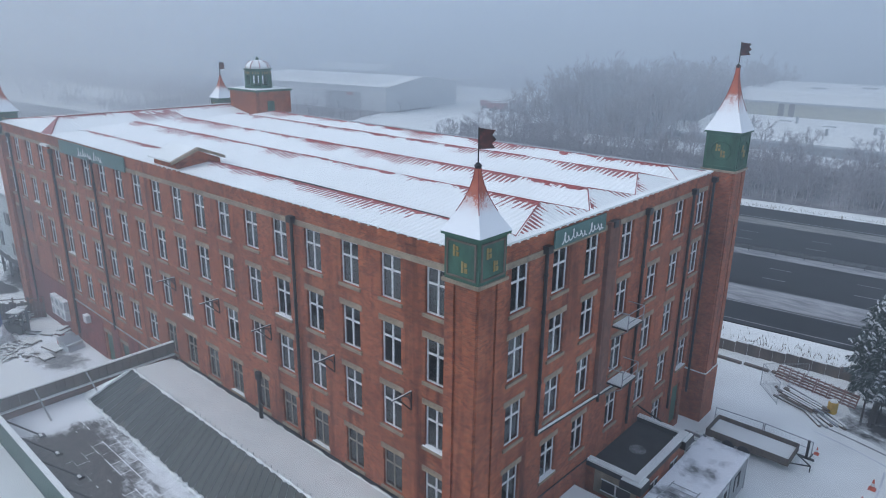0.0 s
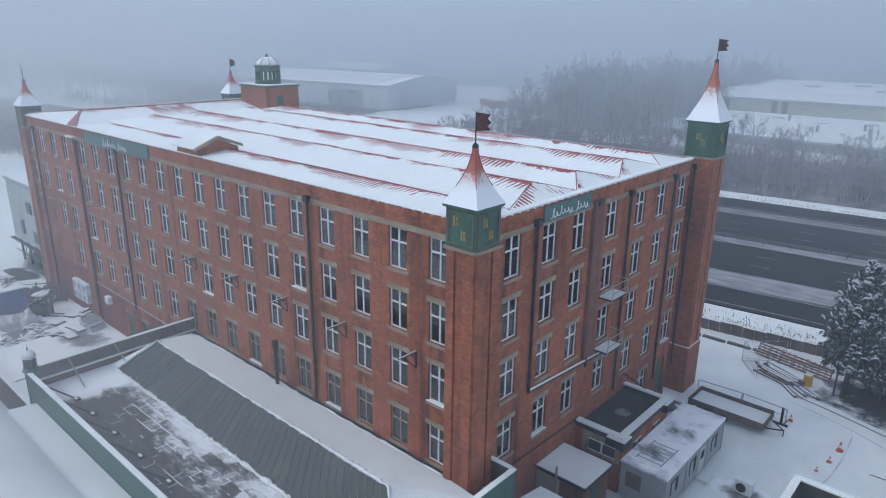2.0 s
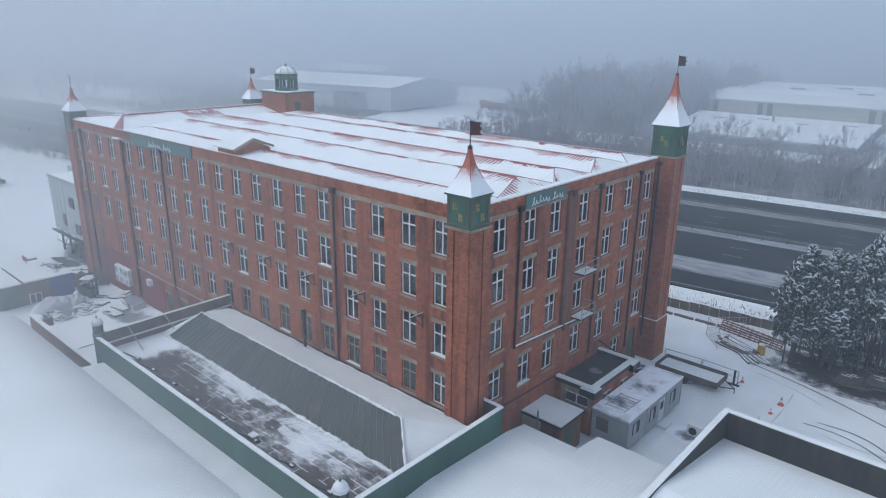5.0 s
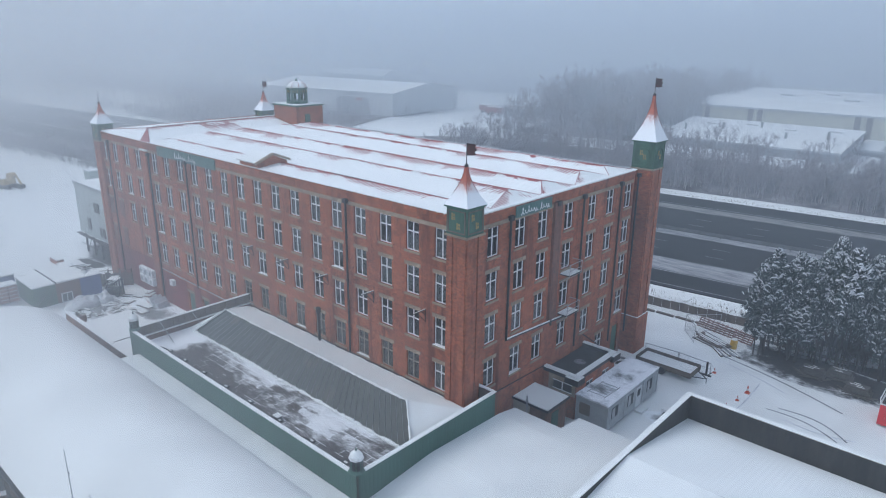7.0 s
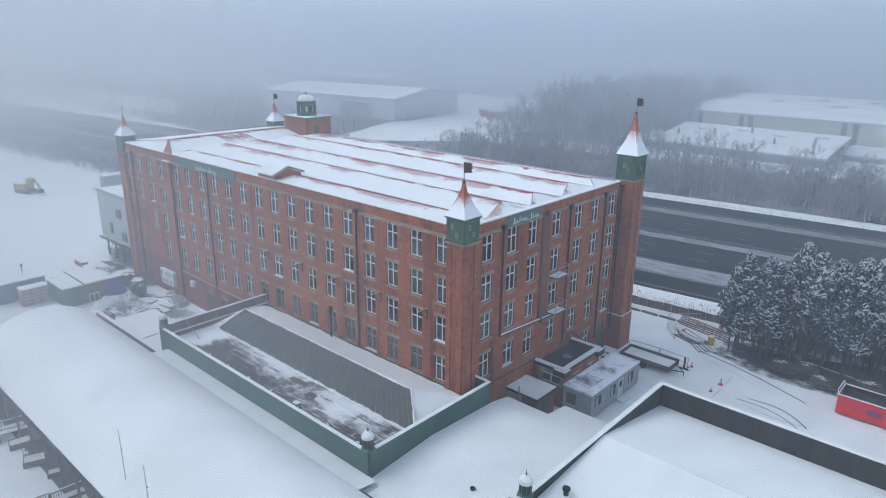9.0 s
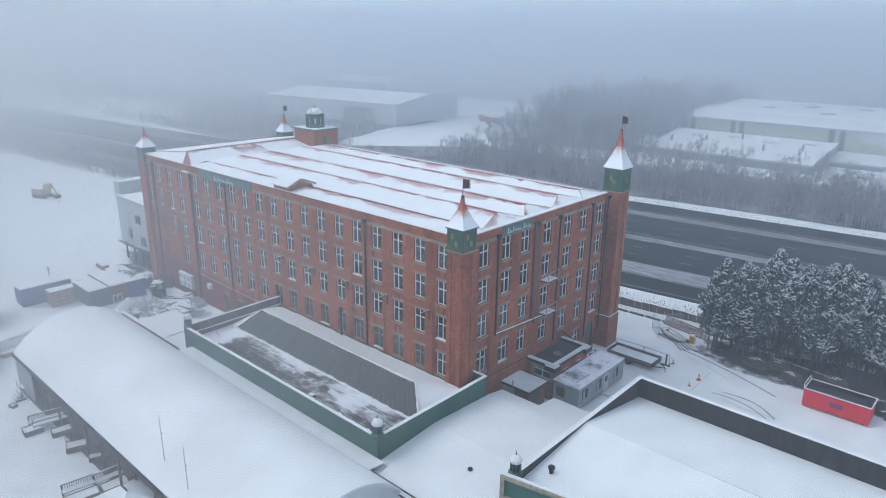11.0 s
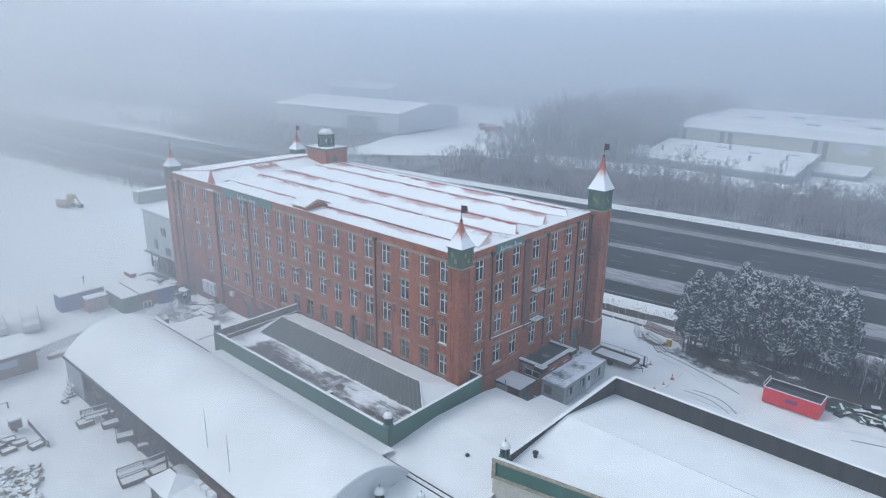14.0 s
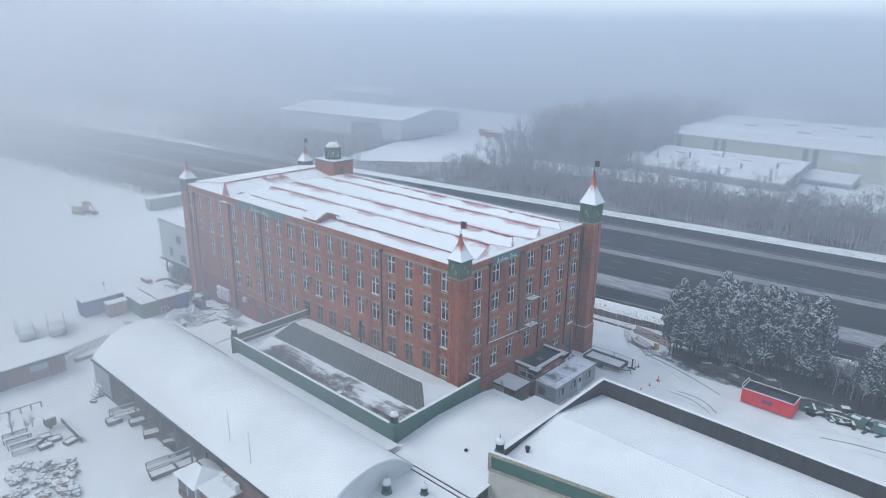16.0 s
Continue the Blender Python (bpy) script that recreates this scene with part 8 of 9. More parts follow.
# stock rows in the near corner of the yard
for k in range(3):
    bench(-47.0 + 1.35 * k, -15.1, 82, 2.3)
for k in range(4):
    bench(-51.0 + 1.5 * k, -18.6 - 0.3 * k, 82, 2.3)
for k, (x, y) in enumerate(((-45.4, -12.9), (-44.2, -12.3), (-43.6, -13.4), (-45.0, -13.9), (-42.6, -11.3))):
    planter(x, y, 80 + 6 * k, 1.3, 0.9, 0.35)
for k, (x, y) in enumerate(((-41.2, -16.4), (-39.8, -14.6), (-38.4, -13.2), (-36.9, -13.6), (-39.4, -17.2), (-37.6, -15.6), (-35.6, -14.6), (-37.2, -18.0), (-35.2, -16.8), (-34.0, -14.4))):
    heap("stone_stock", "snow-covered garden stone and ornaments in rows", "garden stone", x, y, GROUND, 1.0, 0.95, 0.4, 34, [STONE, GREY_PANEL, STONE], 40 + k, (0.08, 0.28), (0.12, 0.34), 0.95)
gw = thing("stock_wall", "low dark plank wall beside the garden stock", "wall")
for k in range(12):
    part("plank", boxes((-47.4 + 0.48 * k, -10.55, GROUND, -46.94 + 0.48 * k, -10.47, 0.25 + 0.05 * (k % 2))), TIMBER, gw)
part("wall_snow", boxes((-47.4, -10.57, 0.3, -41.7, -10.45, 0.35)), SNOW, gw)
yd = thing("stock_railing", "low timber rail beside the garden stock", "railing")
bm = bmesh.new()
rod(bm, (-52.8, -15.0, 0.3), (-52.4, -10.9, 0.3), 0.05, 5)
part("rail", bm, TIMBER, yd)
for k in range(5):
    p = Vector((-52.8, -15.0, 0)).lerp(Vector((-52.4, -10.9, 0)), k / 4)
    part("post", boxes((p.x - 0.06, p.y - 0.06, GROUND, p.x + 0.06, p.y + 0.06, 0.35)), TIMBER, yd)

# summerhouse and side lobby by the shed
sh = thing("summerhouse", "glazed timber summerhouse with a snowy hipped roof", "summerhouse")
hx, hy = -24.9, -6.1
part("plinth", boxes((hx - 1.7, hy - 1.5, GROUND, hx + 1.7, hy + 1.5, 0.2)), BRICK_OLD, sh)
for a in ((-1.65, -1.45), (1.55, -1.45), (-1.65, 1.35), (1.55, 1.35), (0, -1.45), (-1.65, 0)):
    part("post", boxes((hx + a[0], hy + a[1], 0.2, hx + a[0] + 0.1, hy + a[1] + 0.1, 1.9)), WHITE, sh)
for r in ((hx - 1.55, hy - 1.42, hx - 0.0, hy - 1.4), (hx + 0.1, hy - 1.42, hx + 1.55, hy - 1.4)):
    part("pane", boxes((r[0], r[1], 0.2, r[2], r[3], 1.9)), GREY_GLASS, sh)
part("pane", boxes((hx - 1.62, hy - 1.35, 0.2, hx - 1.6, hy + 1.35, 1.9)), GREY_GLASS, sh)
part("rear_wall", boxes((hx - 1.5, hy + 1.2, 0.2, hx + 1.65, hy + 1.45, 1.9), (hx + 1.5, hy - 1.3, 0.2, hx + 1.64, hy + 1.2, 1.9)), GREY_PANEL, sh)
bm = bmesh.new()
e = [(hx - 1.95, hy - 1.75, 1.9), (hx + 1.95, hy - 1.75, 1.9), (hx + 1.95, hy + 1.75, 1.9), (hx - 1.95, hy + 1.75, 1.9)]
r0, r1 = (hx - 0.5, hy, 2.9), (hx + 0.5, hy, 2.9)
for f in ((e[0], e[1], r1, r0), (e[1], e[2], r1), (e[2], e[3], r0, r1), (e[3], e[0], r0), (e[3], e[2], e[1], e[0])):
    face(bm, *f)
part("hip_roof", bm, SNOW, sh)
bm = bmesh.new()
rod(bm, (hx - 0.5, hy, 2.95), (hx + 0.5, hy, 2.95), 0.06, 5)
for k in range(6):
    rod(bm, (hx - 0.5 + 0.2 * k, hy, 2.95), (hx - 0.5 + 0.2 * k, hy, 3.15), 0.02, 4)
part("cresting", bm, IRON, sh)
lo = thing("side_lobby", "low brick lobby with a snowy flat roof", "building")
part("lobby_wall", boxes((-22.9, -7.2, GROUND, -19.9, -4.9, 1.9)), BRICK_OLD, lo)
part("lobby_snow", boxes((-23.1, -7.4, 1.9, -19.7, -4.9, 2.08)), SNOW, lo)
for i in range(3):
    a = thing("condenser_unit", "white condenser unit on the lobby roof with snow", "air conditioner", "lobby condensers")
    part("casing", boxes((-22.6 + i * 1.0, -5.5, 2.08, -21.8 + i * 1.0, -5.1, 2.7)), WHITE, a)
    part("unit_snow", boxes((-22.62 + i * 1.0, -5.52, 2.7, -21.78 + i * 1.0, -5.08, 2.77)), SNOW, a)

# ---- motorway furniture ----
BARRIER = mottled("dirty_barrier_steel", (0.045, 0.047, 0.05), (0.13, 0.135, 0.14), 0.6, 0.2)
gr = thing("crash_barrier", "dirty galvanised double crash barrier along the central reservation", "crash barrier")
for off in (89.0, 89.7):
    bm = bmesh.new()
    prof = [(0.0, 0.45), (0.07, 0.52), (0.0, 0.59), (0.07, 0.66), (0.0, 0.74)]
    a = [bm.verts.new(along(-420, off + (o if off > 89.3 else -o), ROAD_Z + z)) for o, z in prof]
    b = [bm.verts.new(along(220, off + (o if off > 89.3 else -o), ROAD_Z + z)) for o, z in prof]
    for i in range(4):
        bm.faces.new((a[i], b[i], b[i + 1], a[i + 1]))
    part("beam", bm, BARRIER, gr)
PM = mesh_of(boxes((-0.05, -0.06, 0, 0.05, 0.06, 0.72)), "post", BARRIER)
for i in range(130):
    p = along(-230 + i * 3.2, 89.35, ROAD_Z)
    part("post", PM, None, gr, at=pose(*p, 0, 0, 6.3))
dm = mottled("worn_white_line", (0.16, 0.16, 0.17), (0.36, 0.36, 0.37), 0.7)
lines = thing("lane_markings", "worn white dashed lane markings", "road marking", kind="stuff")
bm = bmesh.new()
for off in (79.6, 83.6, 95.0, 99.2):
    for i in range(60):
        s = -300 + i * 9.0 + (2.2 if off > 90 else 0)
        p = [along(s + ds, off + do, ROAD_Z + 0.012) for ds, do in ((0, -0.08), (2.4, -0.08), (2.4, 0.08), (0, 0.08))]
        face(bm, *p)
part("dashes", bm, dm, lines)
bm = bmesh.new()
for off in (70.2, 104.4, 108.4, 65.3):
    face(bm, *[along(s, o, ROAD_Z + 0.012) for s, o in ((-420, off - 0.1), (220, off - 0.1), (220, off + 0.1), (-420, off + 0.1))])
part("edge_lines", bm, dm, lines)


# ---- conifers ----
def conifer_meshes(seed, H=11.0, bare=3.4, rad=1.75):
    """A bushy conifer: trunk with dead twigs, feathery drooping sprays, and snow lying on them."""
    r = random.Random(seed)
    tr = bmesh.new()
    prev = Vector((0, 0, -0.2))
    n = 8
    for i in range(1, n + 1):
        p = Vector((0.12 * r.uniform(-1, 1), 0.12 * r.uniform(-1, 1), H * 0.97 * i / n))
        rod(tr, prev, p, 0.15 * (1 - (i - 1) / (n + 0.6)), 7, 0.15 * (1 - i / (n + 0.6)))
        prev = p
    for i in range(3):
        a, d = r.uniform(0, 6.28), r.uniform(0.25, 0.9)
        rod(tr, (d * math.cos(a), d * math.sin(a), -0.2), (d * 1.2 * math.cos(a + 0.3), d * 1.2 * math.sin(a + 0.3), bare + 1.6), r.uniform(0.05, 0.1), 5, 0.04)
    for i in range(26):
        z = r.uniform(0.8, bare + 0.8)
        a = r.uniform(0, 6.28)
        L = r.uniform(0.5, 1.7)
        rod(tr, (0, 0, z), (L * math.cos(a), L * math.sin(a), z + r.uniform(-0.35, 0.3)), 0.025, 4, 0.006)
    nv, nf, sv, sf = [], [], [], []

    def put(dst_v, dst_f, pts, faces):
        k = len(dst_v)
        dst_v.extend(tuple(p) for p in pts)
        dst_f.extend(tuple(k + e for e in f) for f in faces)

    def fan(c, fwd, side, reach, wide, leaves):
        """Needle sprays that spread from c and droop at their tips."""
        for m in range(leaves):
            a = wide * (2 * (m + r.random()) / leaves - 1)
            d = fwd * math.cos(a) + side * math.sin(a)
            ln = reach * r.uniform(0.6, 1.1)
            w = side * math.cos(a) * 0.075 - fwd * math.sin(a) * 0.075
            mid = c + d * ln * 0.55 + Vector((0, 0, r.uniform(-0.05, 0.06)))
            tip = c + d * ln + Vector((0, 0, -ln * r.uniform(0.1, 0.5)))
            low = Vector((0, 0, -0.1 - 0.16 * r.random()))
            put(nv, nf, (c, mid + w, tip, mid - w), ((0, 1, 2), (0, 2, 3)))
            put(nv, nf, (c, mid + low + w * 0.6, tip + low), ((0, 1, 2),))

    def pad(c, fwd, side, reach, wide):
        """A crescent of snow lying over the end of a spray, sagging at its horns."""
        n = 6
        pts = []
        for k in range(n + 1):
            a = wide * (2 * k / n - 1)
            d = fwd * math.cos(a) + side * math.sin(a)
            thick = reach * 0.19 * math.cos(a * 0.8 / wide * 1.4) * r.uniform(0.7, 1.2)
            drop = -0.45 * reach * (a / wide) ** 2 + 0.05 + r.uniform(-0.02, 0.03)
            base = c + d * reach * 0.8 + Vector((0, 0, drop))
            pts += [base - d * thick * 0.6, base + Vector((0, 0, 0.05 + 0.12 * thick)), base + d * thick * 0.45 + Vector((0, 0, -0.09))]
        put(sv, sf, pts, [(3 * k + e, 3 * k + 3 + e, 3 * k + 4 + e, 3 * k + 1 + e) for k in range(n) for e in (0, 1)])

    count = 620
    for i in range(count):
        t = (i + r.random()) / count
        z = bare + (H - bare) * t ** 0.92
        k = (z - bare) / (H - bare)
        body = min(1.0, ((1 - k) / 0.55) ** 0.85) * (0.72 + 0.28 * min(1.0, k * 4)) * rad + 0.06
        L = body * r.uniform(0.6, 1.12)
        a = r.uniform(0, 6.283)
        d = Vector((math.cos(a), math.sin(a), 0))
        rise = r.uniform(0.0, 0.2) + 0.45 * k + 1.6 * max(0.0, k - 0.85) / 0.15
        sag = r.uniform(0.3, 0.55) - 0.25 * k
        laden = r.random() < (0.68 if noise.noise((d.x * 1.6 + seed, d.y * 1.6, z * 0.8)) > 0.0 else 0.2)
        for u in ((0.4, 0.66, 0.92) if k < 0.85 else (0.35, 0.85)):
            yaw = r.uniform(-0.5, 0.5)
            fwd = Vector((d.x * math.cos(yaw) - d.y * math.sin(yaw), d.x * math.sin(yaw) + d.y * math.cos(yaw), 0))
            side = Vector((-fwd.y, fwd.x, 0))
            c = d * L * u + Vector((0, 0, z + rise * L * u - sag * L * u * u))
            slope = (fwd + Vector((0, 0, 0.5 * (rise - 2 * sag * u)))).normalized()
            reach = r.uniform(0.3, 0.5) * (1.0 if k < 0.85 else 0.62)
            fan(c, slope, side, reach, 1.25, 8)
            if laden and u > 0.5:
                pad(c + Vector((0, 0, 0.03)), slope, side, reach * r.uniform(0.65, 1.2), r.uniform(0.5, 1.0))
            elif r.random() < 0.4:
                pad(c + Vector((0, 0, 0.03)), slope, side, reach * r.uniform(0.2, 0.4), r.uniform(0.25, 0.5))
    me = bpy.data.meshes.new("crown")
    me.from_pydata(nv, [], nf)
    me.materials.append(NEEDLES)
    ms = bpy.data.meshes.new("crown_snow")
    ms.from_pydata(sv, [], sf)
    ms.materials.append(CROWN_SNOW)
    return mesh_of(tr, "trunk", BARK), me, ms


CON = [conifer_meshes(s, 11.0, b, w) for s, b, w in ((1, 4.6, 2.0), (2, 4.9, 1.85), (3, 2.8, 2.0), (4, 4.5, 1.75))]
r = random.Random(17)
spots = []
for i in range(11):
    x = -5.0 + i * 1.56
    spots.append((x, 53.0 + 0.22 * (x + 5) + (0.9 if i % 2 else -0.5), 1.06 - 0.012 * i))
for i in range(8):
    x = -3.6 + i * 2.0
    spots.append((x, 55.4 + 0.2 * (x + 5), 1.0 - 0.012 * i))
spots += [(16.9, 53.4, 0.72), (18.6, 55.2, 0.84), (20.3, 52.4, 0.86), (21.9, 54.4, 0.9), (23.8, 56.4, 0.86), (26.5, 57.2, 0.9), (29.5, 57.8, 0.85)]
for i, (x, y, s) in enumerate(spots):
    t = thing("conifer_tree", "dark conifer with bare lower trunk and snow-laden boughs", "tree", "row of conifers", at=pose(x + r.uniform(-0.3, 0.3), y + r.uniform(-0.3, 0.3), GROUND, 0, 0, r.uniform(0, 360)) @ Matrix.Diagonal((s * 1.02, s * 1.02, s * r.uniform(0.84, 1.1), 1)))
    a, b, c = CON[i % 4] if i not in (0, 11) else CON[2]
    part("trunk", a, None, t)
    part("crown", b, None, t)
    part("crown_snow", c, None, t, "snow on the boughs")


# ---- bare winter woods ----
def bare_tree(seed, H=10.0, twigs=9, boughs=(6, 5, 4), wide=0.021):
    """Vertices and triangles of one leafless tree."""
    r = random.Random(seed)
    V, F = [], []
    def stick(p, q, r0, r1):
        d = (q - p)
        if d.length < 1e-6:
            return
        x = d.orthogonal().normalized()
        y = d.cross(x).normalized()
        k = len(V)
        for c, rad in ((p, r0), (q, r1)):
            for e in range(3):
                b = e * 2.0944
                V.append(tuple(c + (x * math.cos(b) + y * math.sin(b)) * rad))
        for e in range(3):
            f = (e + 1) % 3
            F.append((k + e, k + f, k + 3 + f))
            F.append((k + e, k + 3 + f, k + 3 + e))
    def sliver(p, q, w):
        d = (q - p)
        s = d.orthogonal().normalized() * w
        k = len(V)
        V.extend((tuple(p - s), tuple(p + s), tuple(q)))
        F.append((k, k + 1, k + 2))
    def grow(p, d, L, rad, level):
        q = p + d * L
        m = p.lerp(q, 0.5) + Vector((r.uniform(-1, 1), r.uniform(-1, 1), r.uniform(-0.4, 0.6))) * L * 0.06
        stick(p, m, rad, rad * 0.8)
        stick(m, q, rad * 0.8, rad * 0.55)
        n = boughs[level] if level < 3 else 0
        for i in range(n):
            u = 0.35 + 0.65 * (i + r.random()) / n
            s = p.lerp(m, u * 2) if u < 0.5 else m.lerp(q, u * 2 - 1)
            a = r.uniform(0, 6.283)
            o = d.orthogonal().normalized()
            o.rotate(Matrix.Rotation(a, 3, d))
            nd = (d * r.uniform(0.5, 0.9) + o * r.uniform(0.5, 0.9) + Vector((0, 0, 0.25))).normalized()
            l2 = L * r.uniform(0.4, 0.62) * (1.1 - 0.4 * u)
            if level < 2:
                grow(s, nd, l2, rad * 0.5 * (1 - 0.4 * u), level + 1)
            else:
                e = s + nd * l2 * 1.3
                sliver(s, e, wide * 1.3)
                for k in range(twigs - 1):
                    t = (nd + Vector((r.uniform(-1, 1), r.uniform(-1, 1), r.uniform(-0.4, 0.9))) * 0.7).normalized()
                    b = s.lerp(e, r.random())
                    sliver(b, b + t * l2 * r.uniform(0.4, 1.0), wide)
    grow(Vector((0, 0, -0.3)), Vector((r.uniform(-0.05, 0.05), r.uniform(-0.05, 0.05), 1)).normalized(), H * 0.62, 0.15, 0)
    return np.array(V, dtype=np.float32), np.array(F, dtype=np.int32)


TREES = [bare_tree(s, 10.0, 11, (6, 5, 4), 0.015) for s in (11, 12, 13, 14, 15)]
BUSHES = [bare_tree(s, 10.0, 7, (5, 3, 3), 0.045) for s in (31, 32, 33, 34)]
WOODS = [bare_tree(s, 10.0, 7, (6, 5, 3), 0.026) for s in (41, 42, 43, 44, 45)]
FAINT = [bare_tree(s, 10.0, 5, (4, 2, 2), 0.09) for s in (21, 22, 23)]


def grove(name, label, category, spots, mat, seed, kinds):
    """Many leafless trees joined: spots of x, y, scale."""
    r = random.Random(seed)
    VV, FF, k = [], [], 0
    for x, y, s in spots:
        v, f = kinds[r.randrange(len(kinds))]
        a = r.uniform(0, 6.283)
        c, sn = math.cos(a), math.sin(a)
        w = s * r.uniform(0.85, 1.15)
        p = np.stack([(v[:, 0] * c - v[:, 1] * sn) * w + x, (v[:, 0] * sn + v[:, 1] * c) * w + y, v[:, 2] * s + ground_z(x, y)], 1)
        VV.append(p)
        FF.append(f + k)
        k += len(v)
    V, F = np.concatenate(VV), np.concatenate(FF)
    me = bpy.data.meshes.new(name)
    me.vertices.add(len(V))
    me.vertices.foreach_set("co", V.ravel().astype(np.float32))
    me.loops.add(len(F) * 3)
    me.loops.foreach_set("vertex_index", F.ravel().astype(np.int32))
    me.polygons.add(len(F))
    me.polygons.foreach_set("loop_start", np.arange(0, len(F) * 3, 3, dtype=np.int32))
    me.materials.append(mat)
    me.update()
    ob = new(name, me)
    return tagged(ob, label, category, kind="stuff")


r = random.Random(5)
# sheets added to darken bright snow between sparse trees, in place of denser twigs
WOOD_FLOOR = mottled("darkened_wood_floor", (0.06, 0.052, 0.05), (0.34, 0.33, 0.34), 0.95, scale=0.16, fine=1.2)


def floor_patch(name, corners, label, n=26):
    """A sheet that follows the land between four corners."""
    bm = bmesh.new()
    c = [Vector(p) for p in corners]
    g = []
    for j in range(n + 1):
        row = []
        for i in range(n + 1):
            u, v = i / n, j / n
            p = c[0].lerp(c[1], u).lerp(c[3].lerp(c[2], u), v)
            edge = 2.5 * noise.noise((p.x * 0.15, p.y * 0.15, 2))
            row.append(bm.verts.new((p.x + edge, p.y + edge * 0.4, ground_z(p.x, p.y) + 0.1)))
        g.append(row)
    for j in range(n):
        for i in range(n):
            bm.faces.new((g[j][i], g[j][i + 1], g[j + 1][i + 1], g[j + 1][i]))
    structure(name, bm, WOOD_FLOOR, label, "ground")


floor_patch("ground_wood", [along(-150, 119.6, 0)[:2], along(120, 119.6, 0)[:2], along(120, 147, 0)[:2], along(-88, 140, 0)[:2]], "darkened ground sheet added under the tree belt")
floor_patch("ground_wood_far", [(-101, 140), (-64, 147), (-64, 300), (-120, 300)], "darkened ground sheet added under the wood")
belt = []
for i in range(640):
    s, o = r.uniform(-88, 105), 121 + abs(r.gauss(0, 12))
    p = along(s, o, 0)
    if p[0] > -66 and p[1] > 146:
        continue
    belt.append((p[0], p[1], r.uniform(0.55, 0.98)))
for i in range(330):
    p = along(r.uniform(-75, 90), 120 + abs(r.gauss(0, 9)), 0)
    belt.append((p[0], min(p[1], 146.5), r.uniform(0.5, 0.8)))
grove("tree_belt", "belt of leafless frosted trees beyond the motorway", "trees", belt, FROST, 1, TREES)
shrubs = []
for i in range(1000):
    s, o = r.uniform(-260, 105), 119.8 + abs(r.gauss(0, 7 if i % 2 else 3.5))
    if s < -95:
        o = 119.8 + abs(r.gauss(0, 3))
    p = along(s, o, 0)
    shrubs.append((p[0], p[1], r.uniform(0.22, 0.45)))
field_row = []
for i in range(420):
    p = along(r.uniform(-340, -84), r.uniform(60.0, 64.2), 0)
    field_row.append((p[0], p[1], r.uniform(0.35, 0.72)))
grove("field_trees", "row of frosted trees between the field and the motorway", "trees", field_row, FROST, 12, BUSHES)
# dark twigs added to make the dark band below the crowns
dark_band_brush = []
for i in range(520):
    p = along(r.uniform(-340, -84), r.uniform(59.4, 62.5), 0)
    dark_band_brush.append((p[0], p[1], r.uniform(0.12, 0.26)))
grove("dark_band_brush", "low brush added as the dark band under the field trees", "undergrowth", dark_band_brush, BARK, 13, BUSHES)
grove("verge_shrubs", "tangled frosted shrubs along the motorway verge", "shrubs", shrubs, FROST, 2, BUSHES)
wood = []
for i in range(520):
    y = r.uniform(133, 240)
    x = r.uniform(-108 - 0.1 * (y - 134), -62)
    u = min(1.0, max(0.0, (x + 108 + 0.1 * (y - 134)) / 22))
    v = min(1.0, max(0.0, (y - 131) / 26))
    wood.append((x, y, (0.75 + 0.65 * u * (2 - u)) * (0.7 + 0.5 * v) * r.uniform(0.55, 1.25)))
grove("bare_wood", "tall leafless wood fading into fog", "trees", wood, FROST, 3, WOODS)
hedge = []
for i in range(560):
    s = r.uniform(-420, -118)
    p = along(s, 61.6 + abs(r.gauss(0, 1.6)), 0)
    hedge.append((p[0], p[1], r.uniform(0.2, 0.4)))
grove("field_hedge", "thick frosted hedge between snowfield and motorway", "hedge", hedge, FROST, 4, BUSHES)
far = []
for cl in range(260):
    cx2, cy2 = r.uniform(-760, 330), 190 + 560 * r.random() ** 1.3
    if -240 < cx2 < -84 and cy2 < 232:
        continue
    if -100 < cx2 < 90 and cy2 < 245:
        continue
    for k in range(11):
        far.append((cx2 + r.gauss(0, 22), cy2 + r.gauss(0, 6), r.uniform(0.7, 1.25)))
for k in range(900):
    x = r.uniform(-620, -205)
    far.append((x, 0.11 * x + 120 + abs(r.gauss(0, 34)) * 1.3, r.uniform(0.4, 1.0)))
for k in range(420):
    x = r.uniform(-246, -142)
    far.append((x, 0.11 * x + 121 + abs(r.gauss(0, 24)), r.uniform(0.3, 0.8)))
grove("distant_trees", "scattered distant trees faint in the fog", "trees", far, FROST, 5, FAINT)
for i, (x0, y0, x1, y1) in enumerate(((-560, 70, -226, 190), (-700, 225, -235, 330), (-230, 240, -112, 420), (-60, 245, 330, 480), (-760, 380, 300, 900), (-236, 96, -146, 160))):
    floor_patch(f"ground_wood_{i + 1}", [(x0, y0 + (22 if i == 0 else 0)), (x1, y0 + (56 if i == 0 else 0)), (x1, y1), (x0, y1)], "darkened ground sheet added under distant trees", 20)

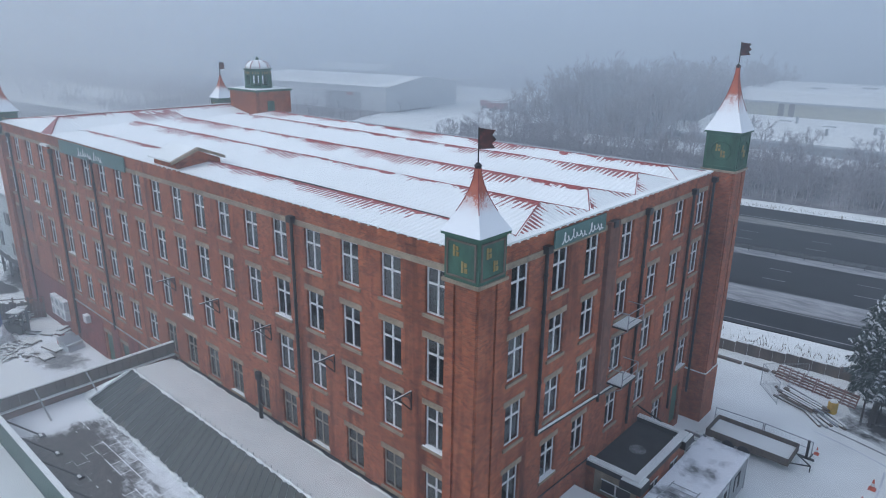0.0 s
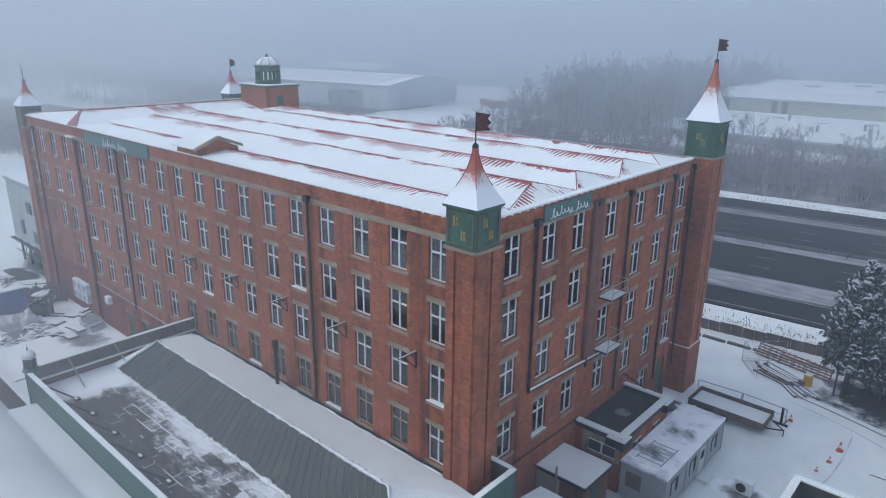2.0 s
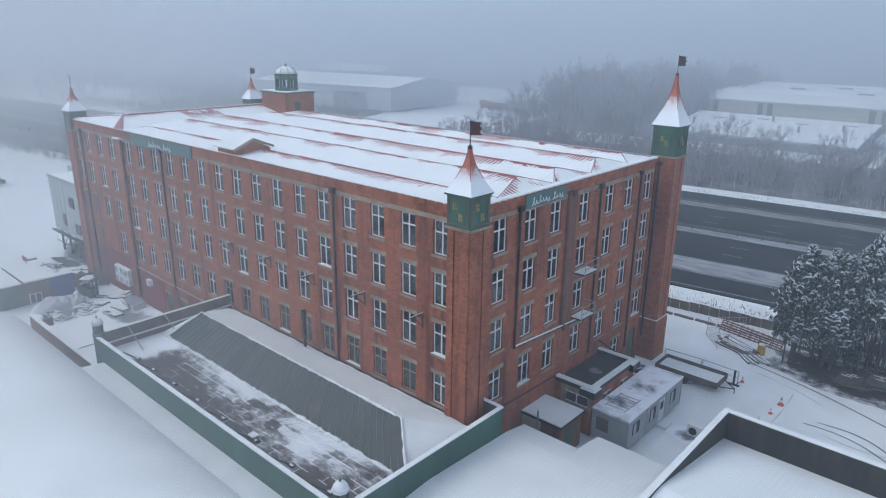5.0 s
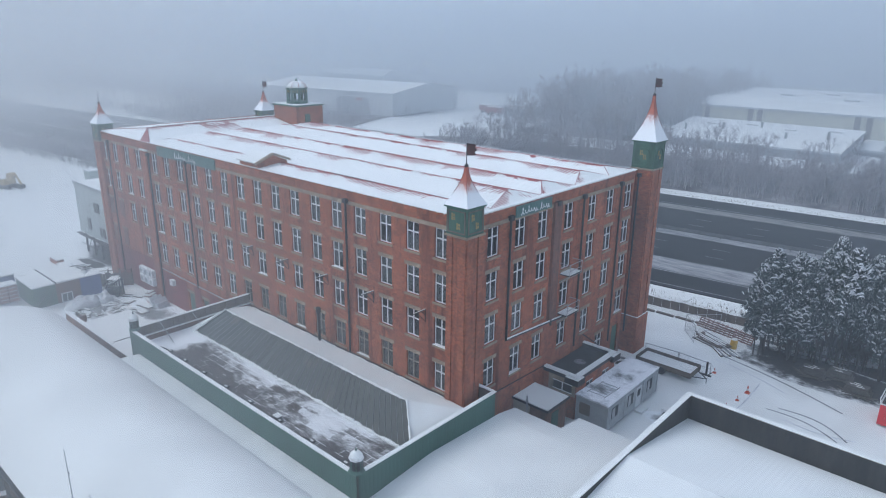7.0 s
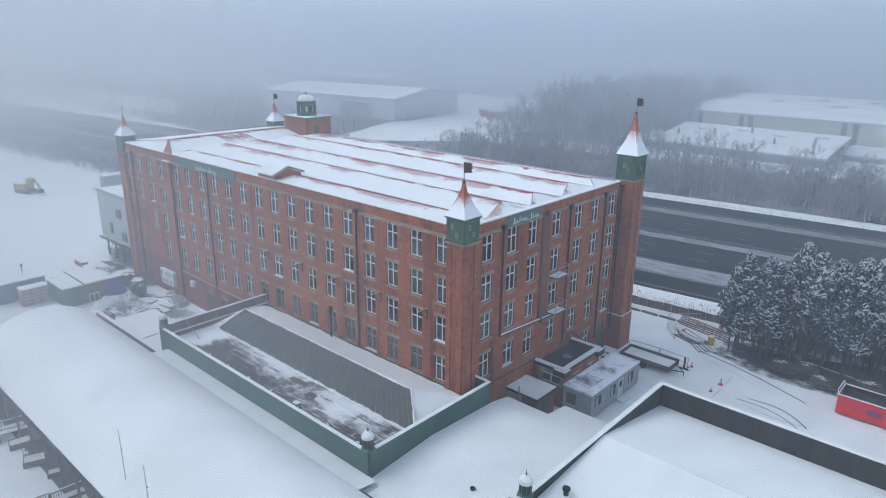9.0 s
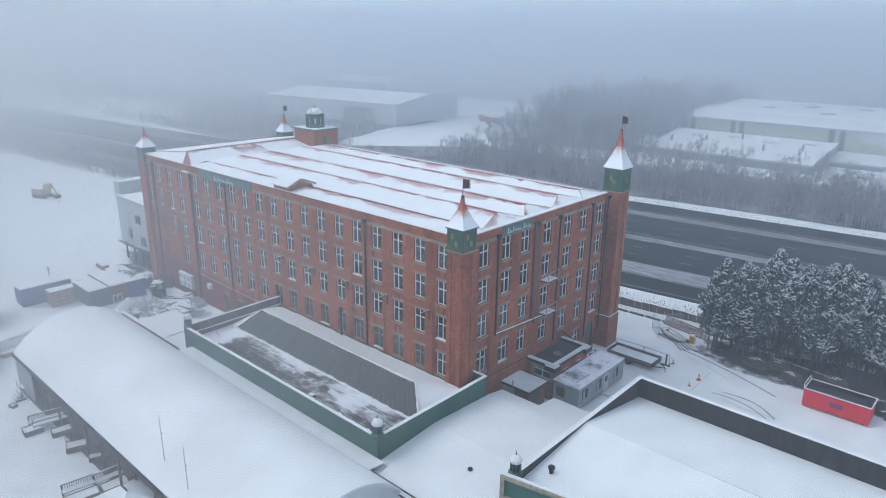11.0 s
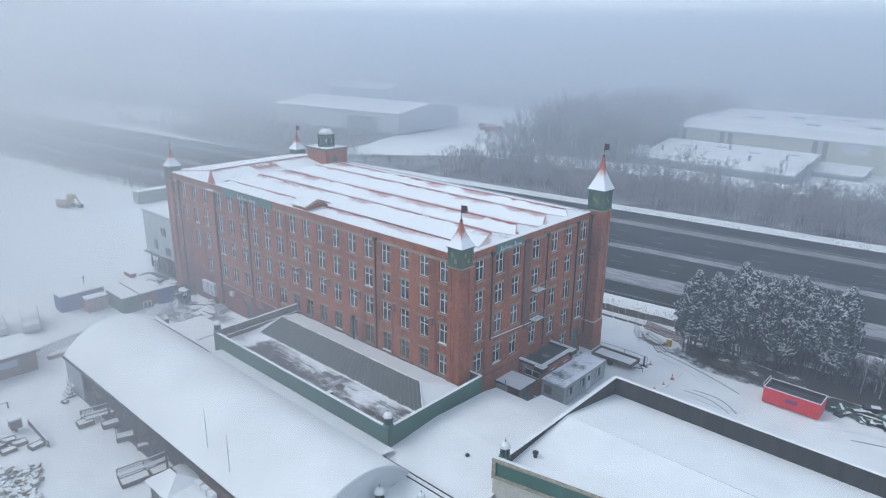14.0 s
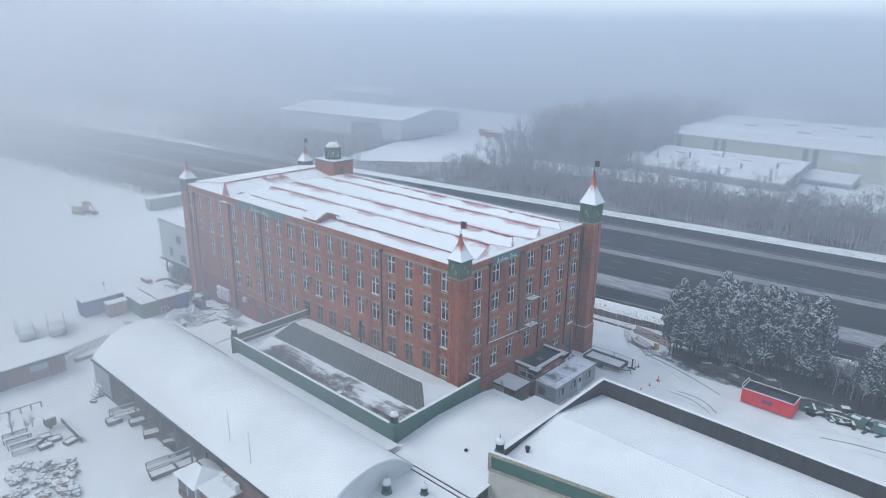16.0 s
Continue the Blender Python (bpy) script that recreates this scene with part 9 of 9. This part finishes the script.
# far houses
for i, (x, y, w, d, turn) in enumerate(((-330, 300, 12, 9, 10), (-300, 312, 10, 9, 15), (-240, 330, 14, 9, 5), (-205, 345, 11, 9, 20), (-170, 330, 12, 9, -10), (-380, 260, 30, 14, 8), (-140, 360, 12, 9, 0), (-270, 235, 46, 18, 3))):
    h = thing("far_house", "distant house with snowy roof in the fog", "house", "far houses", at=pose(x, y, ground_z(x, y), 0, 0, turn))
    part("house_wall", boxes((-w / 2, -d / 2, -1, w / 2, d / 2, 5.0)), BRICK_OLD if i < 5 else GREY_PANEL, h)
    bm = bmesh.new()
    e = 0.4
    face(bm, (-w / 2 - e, -d / 2 - e, 4.9), (w / 2 + e, -d / 2 - e, 4.9), (w / 2 + e, 0, 7.8), (-w / 2 - e, 0, 7.8))
    face(bm, (w / 2 + e, d / 2 + e, 4.9), (-w / 2 - e, d / 2 + e, 4.9), (-w / 2 - e, 0, 7.8), (w / 2 + e, 0, 7.8))
    face(bm, (w / 2, -d / 2, 4.95), (w / 2, d / 2, 4.95), (w / 2, 0, 7.75))
    face(bm, (-w / 2, d / 2, 4.95), (-w / 2, -d / 2, 4.95), (-w / 2, 0, 7.75))
    part("house_roof", bm, SNOW, h)
    for k in (-w / 4, w / 4):
        part("window", boxes((k - 0.6, -d / 2 - 0.06, 1.0, k + 0.6, -d / 2, 2.3)), DARK, h)
        part("window", boxes((k - 0.6, -d / 2 - 0.06, 3.2, k + 0.6, -d / 2, 4.4)), DARK, h)

# parked trailers on the far yard, roof fittings of the far sheds
for i, (x, y, t) in enumerate(((-128, 168, 10), (-121, 171, 14), (-134, 172, 4), (-114, 176, 20), (-126, 178, 8))):
    tr = thing("parked_trailer", "dark parked trailer with a snowy top far off", "trailer", "far trailers", at=pose(x, y, ground_z(x, y), 0, 0, t))
    part("box", boxes((-3.0, -1.2, 0.8, 3.0, 1.2, 2.6)), GREY_PANEL if i % 2 else RED_METAL, tr)
    part("trailer_snow", boxes((-3.0, -1.2, 2.6, 3.0, 1.2, 2.72)), SNOW, tr)
    for u in (-2.0, 1.8):
        bm = bmesh.new()
        rod(bm, (u, -1.1, 0.42), (u, 1.1, 0.42), 0.42, 10)
        part("wheel_pair", bm, FELT, tr)
for x, y in ((14.5, 19.0), (24.4, 27.5), (32.2, 13.0), (38.0, 30.0), (47.6, 17.0), (58.5, 28.0), (66.0, 14.0), (80.0, 24.0)):
    z = 13.5 + 0.7 * (y - 5) / 37
    part("rooflight", boxes((x, y, z - 0.1, x + 3.4, y + 2.4, z + 0.35)), GREY_PANEL, wh, "grey rooflight")
for i in range(5):
    bm = bmesh.new()
    y = 8 + 4 * (i % 3)
    cyl(bm, 3.5 + i * 8, y, 6.3 + 0.133 * y - 0.6, 7.4 + 0.133 * y, 0.3, 8)
    part("roof_vent", bm, GREY_PANEL, an)
for i in range(4):
    part("rooflight", boxes((6 + i * 9.5, 15 + 2 * (i % 2), 8.0 + 0.27 * (i % 2), 8.6 + i * 9.5, 16 + 2 * (i % 2), 8.25 + 0.27 * (i % 2))), PALE_PANEL, an)
shrub_spots = [(-48.3 + 0.8 * math.cos(k * 2.1) * (k % 3), -13.6 + 0.7 * math.sin(k * 2.1) * (k % 3), 0.13 + 0.02 * (k % 4)) for k in range(12)]
grove("yard_shrubs", "frosted evergreen shrubs among the garden stock", "shrubs", shrub_spots, NEEDLES, 9, BUSHES)
gap = [(12.4 + 0.62 * k, 56.6 + 1.1 * math.sin(k * 2.3), 0.42 + 0.09 * (k % 3)) for k in range(8)]
grove("edge_trees", "pale frosted bare trees in the gap of the conifer row", "trees", gap, FROST, 10, TREES)
r = random.Random(23)
brush = [(r.uniform(-5.5, 24), r.uniform(54.2, 58.5), r.uniform(0.22, 0.48)) for _ in range(300)]
brush = [(x, y + 0.1 * x, s) for x, y, s in brush]
grove("undergrowth", "dark twiggy undergrowth between the conifer trunks", "undergrowth", brush, BARK, 11, WOODS)
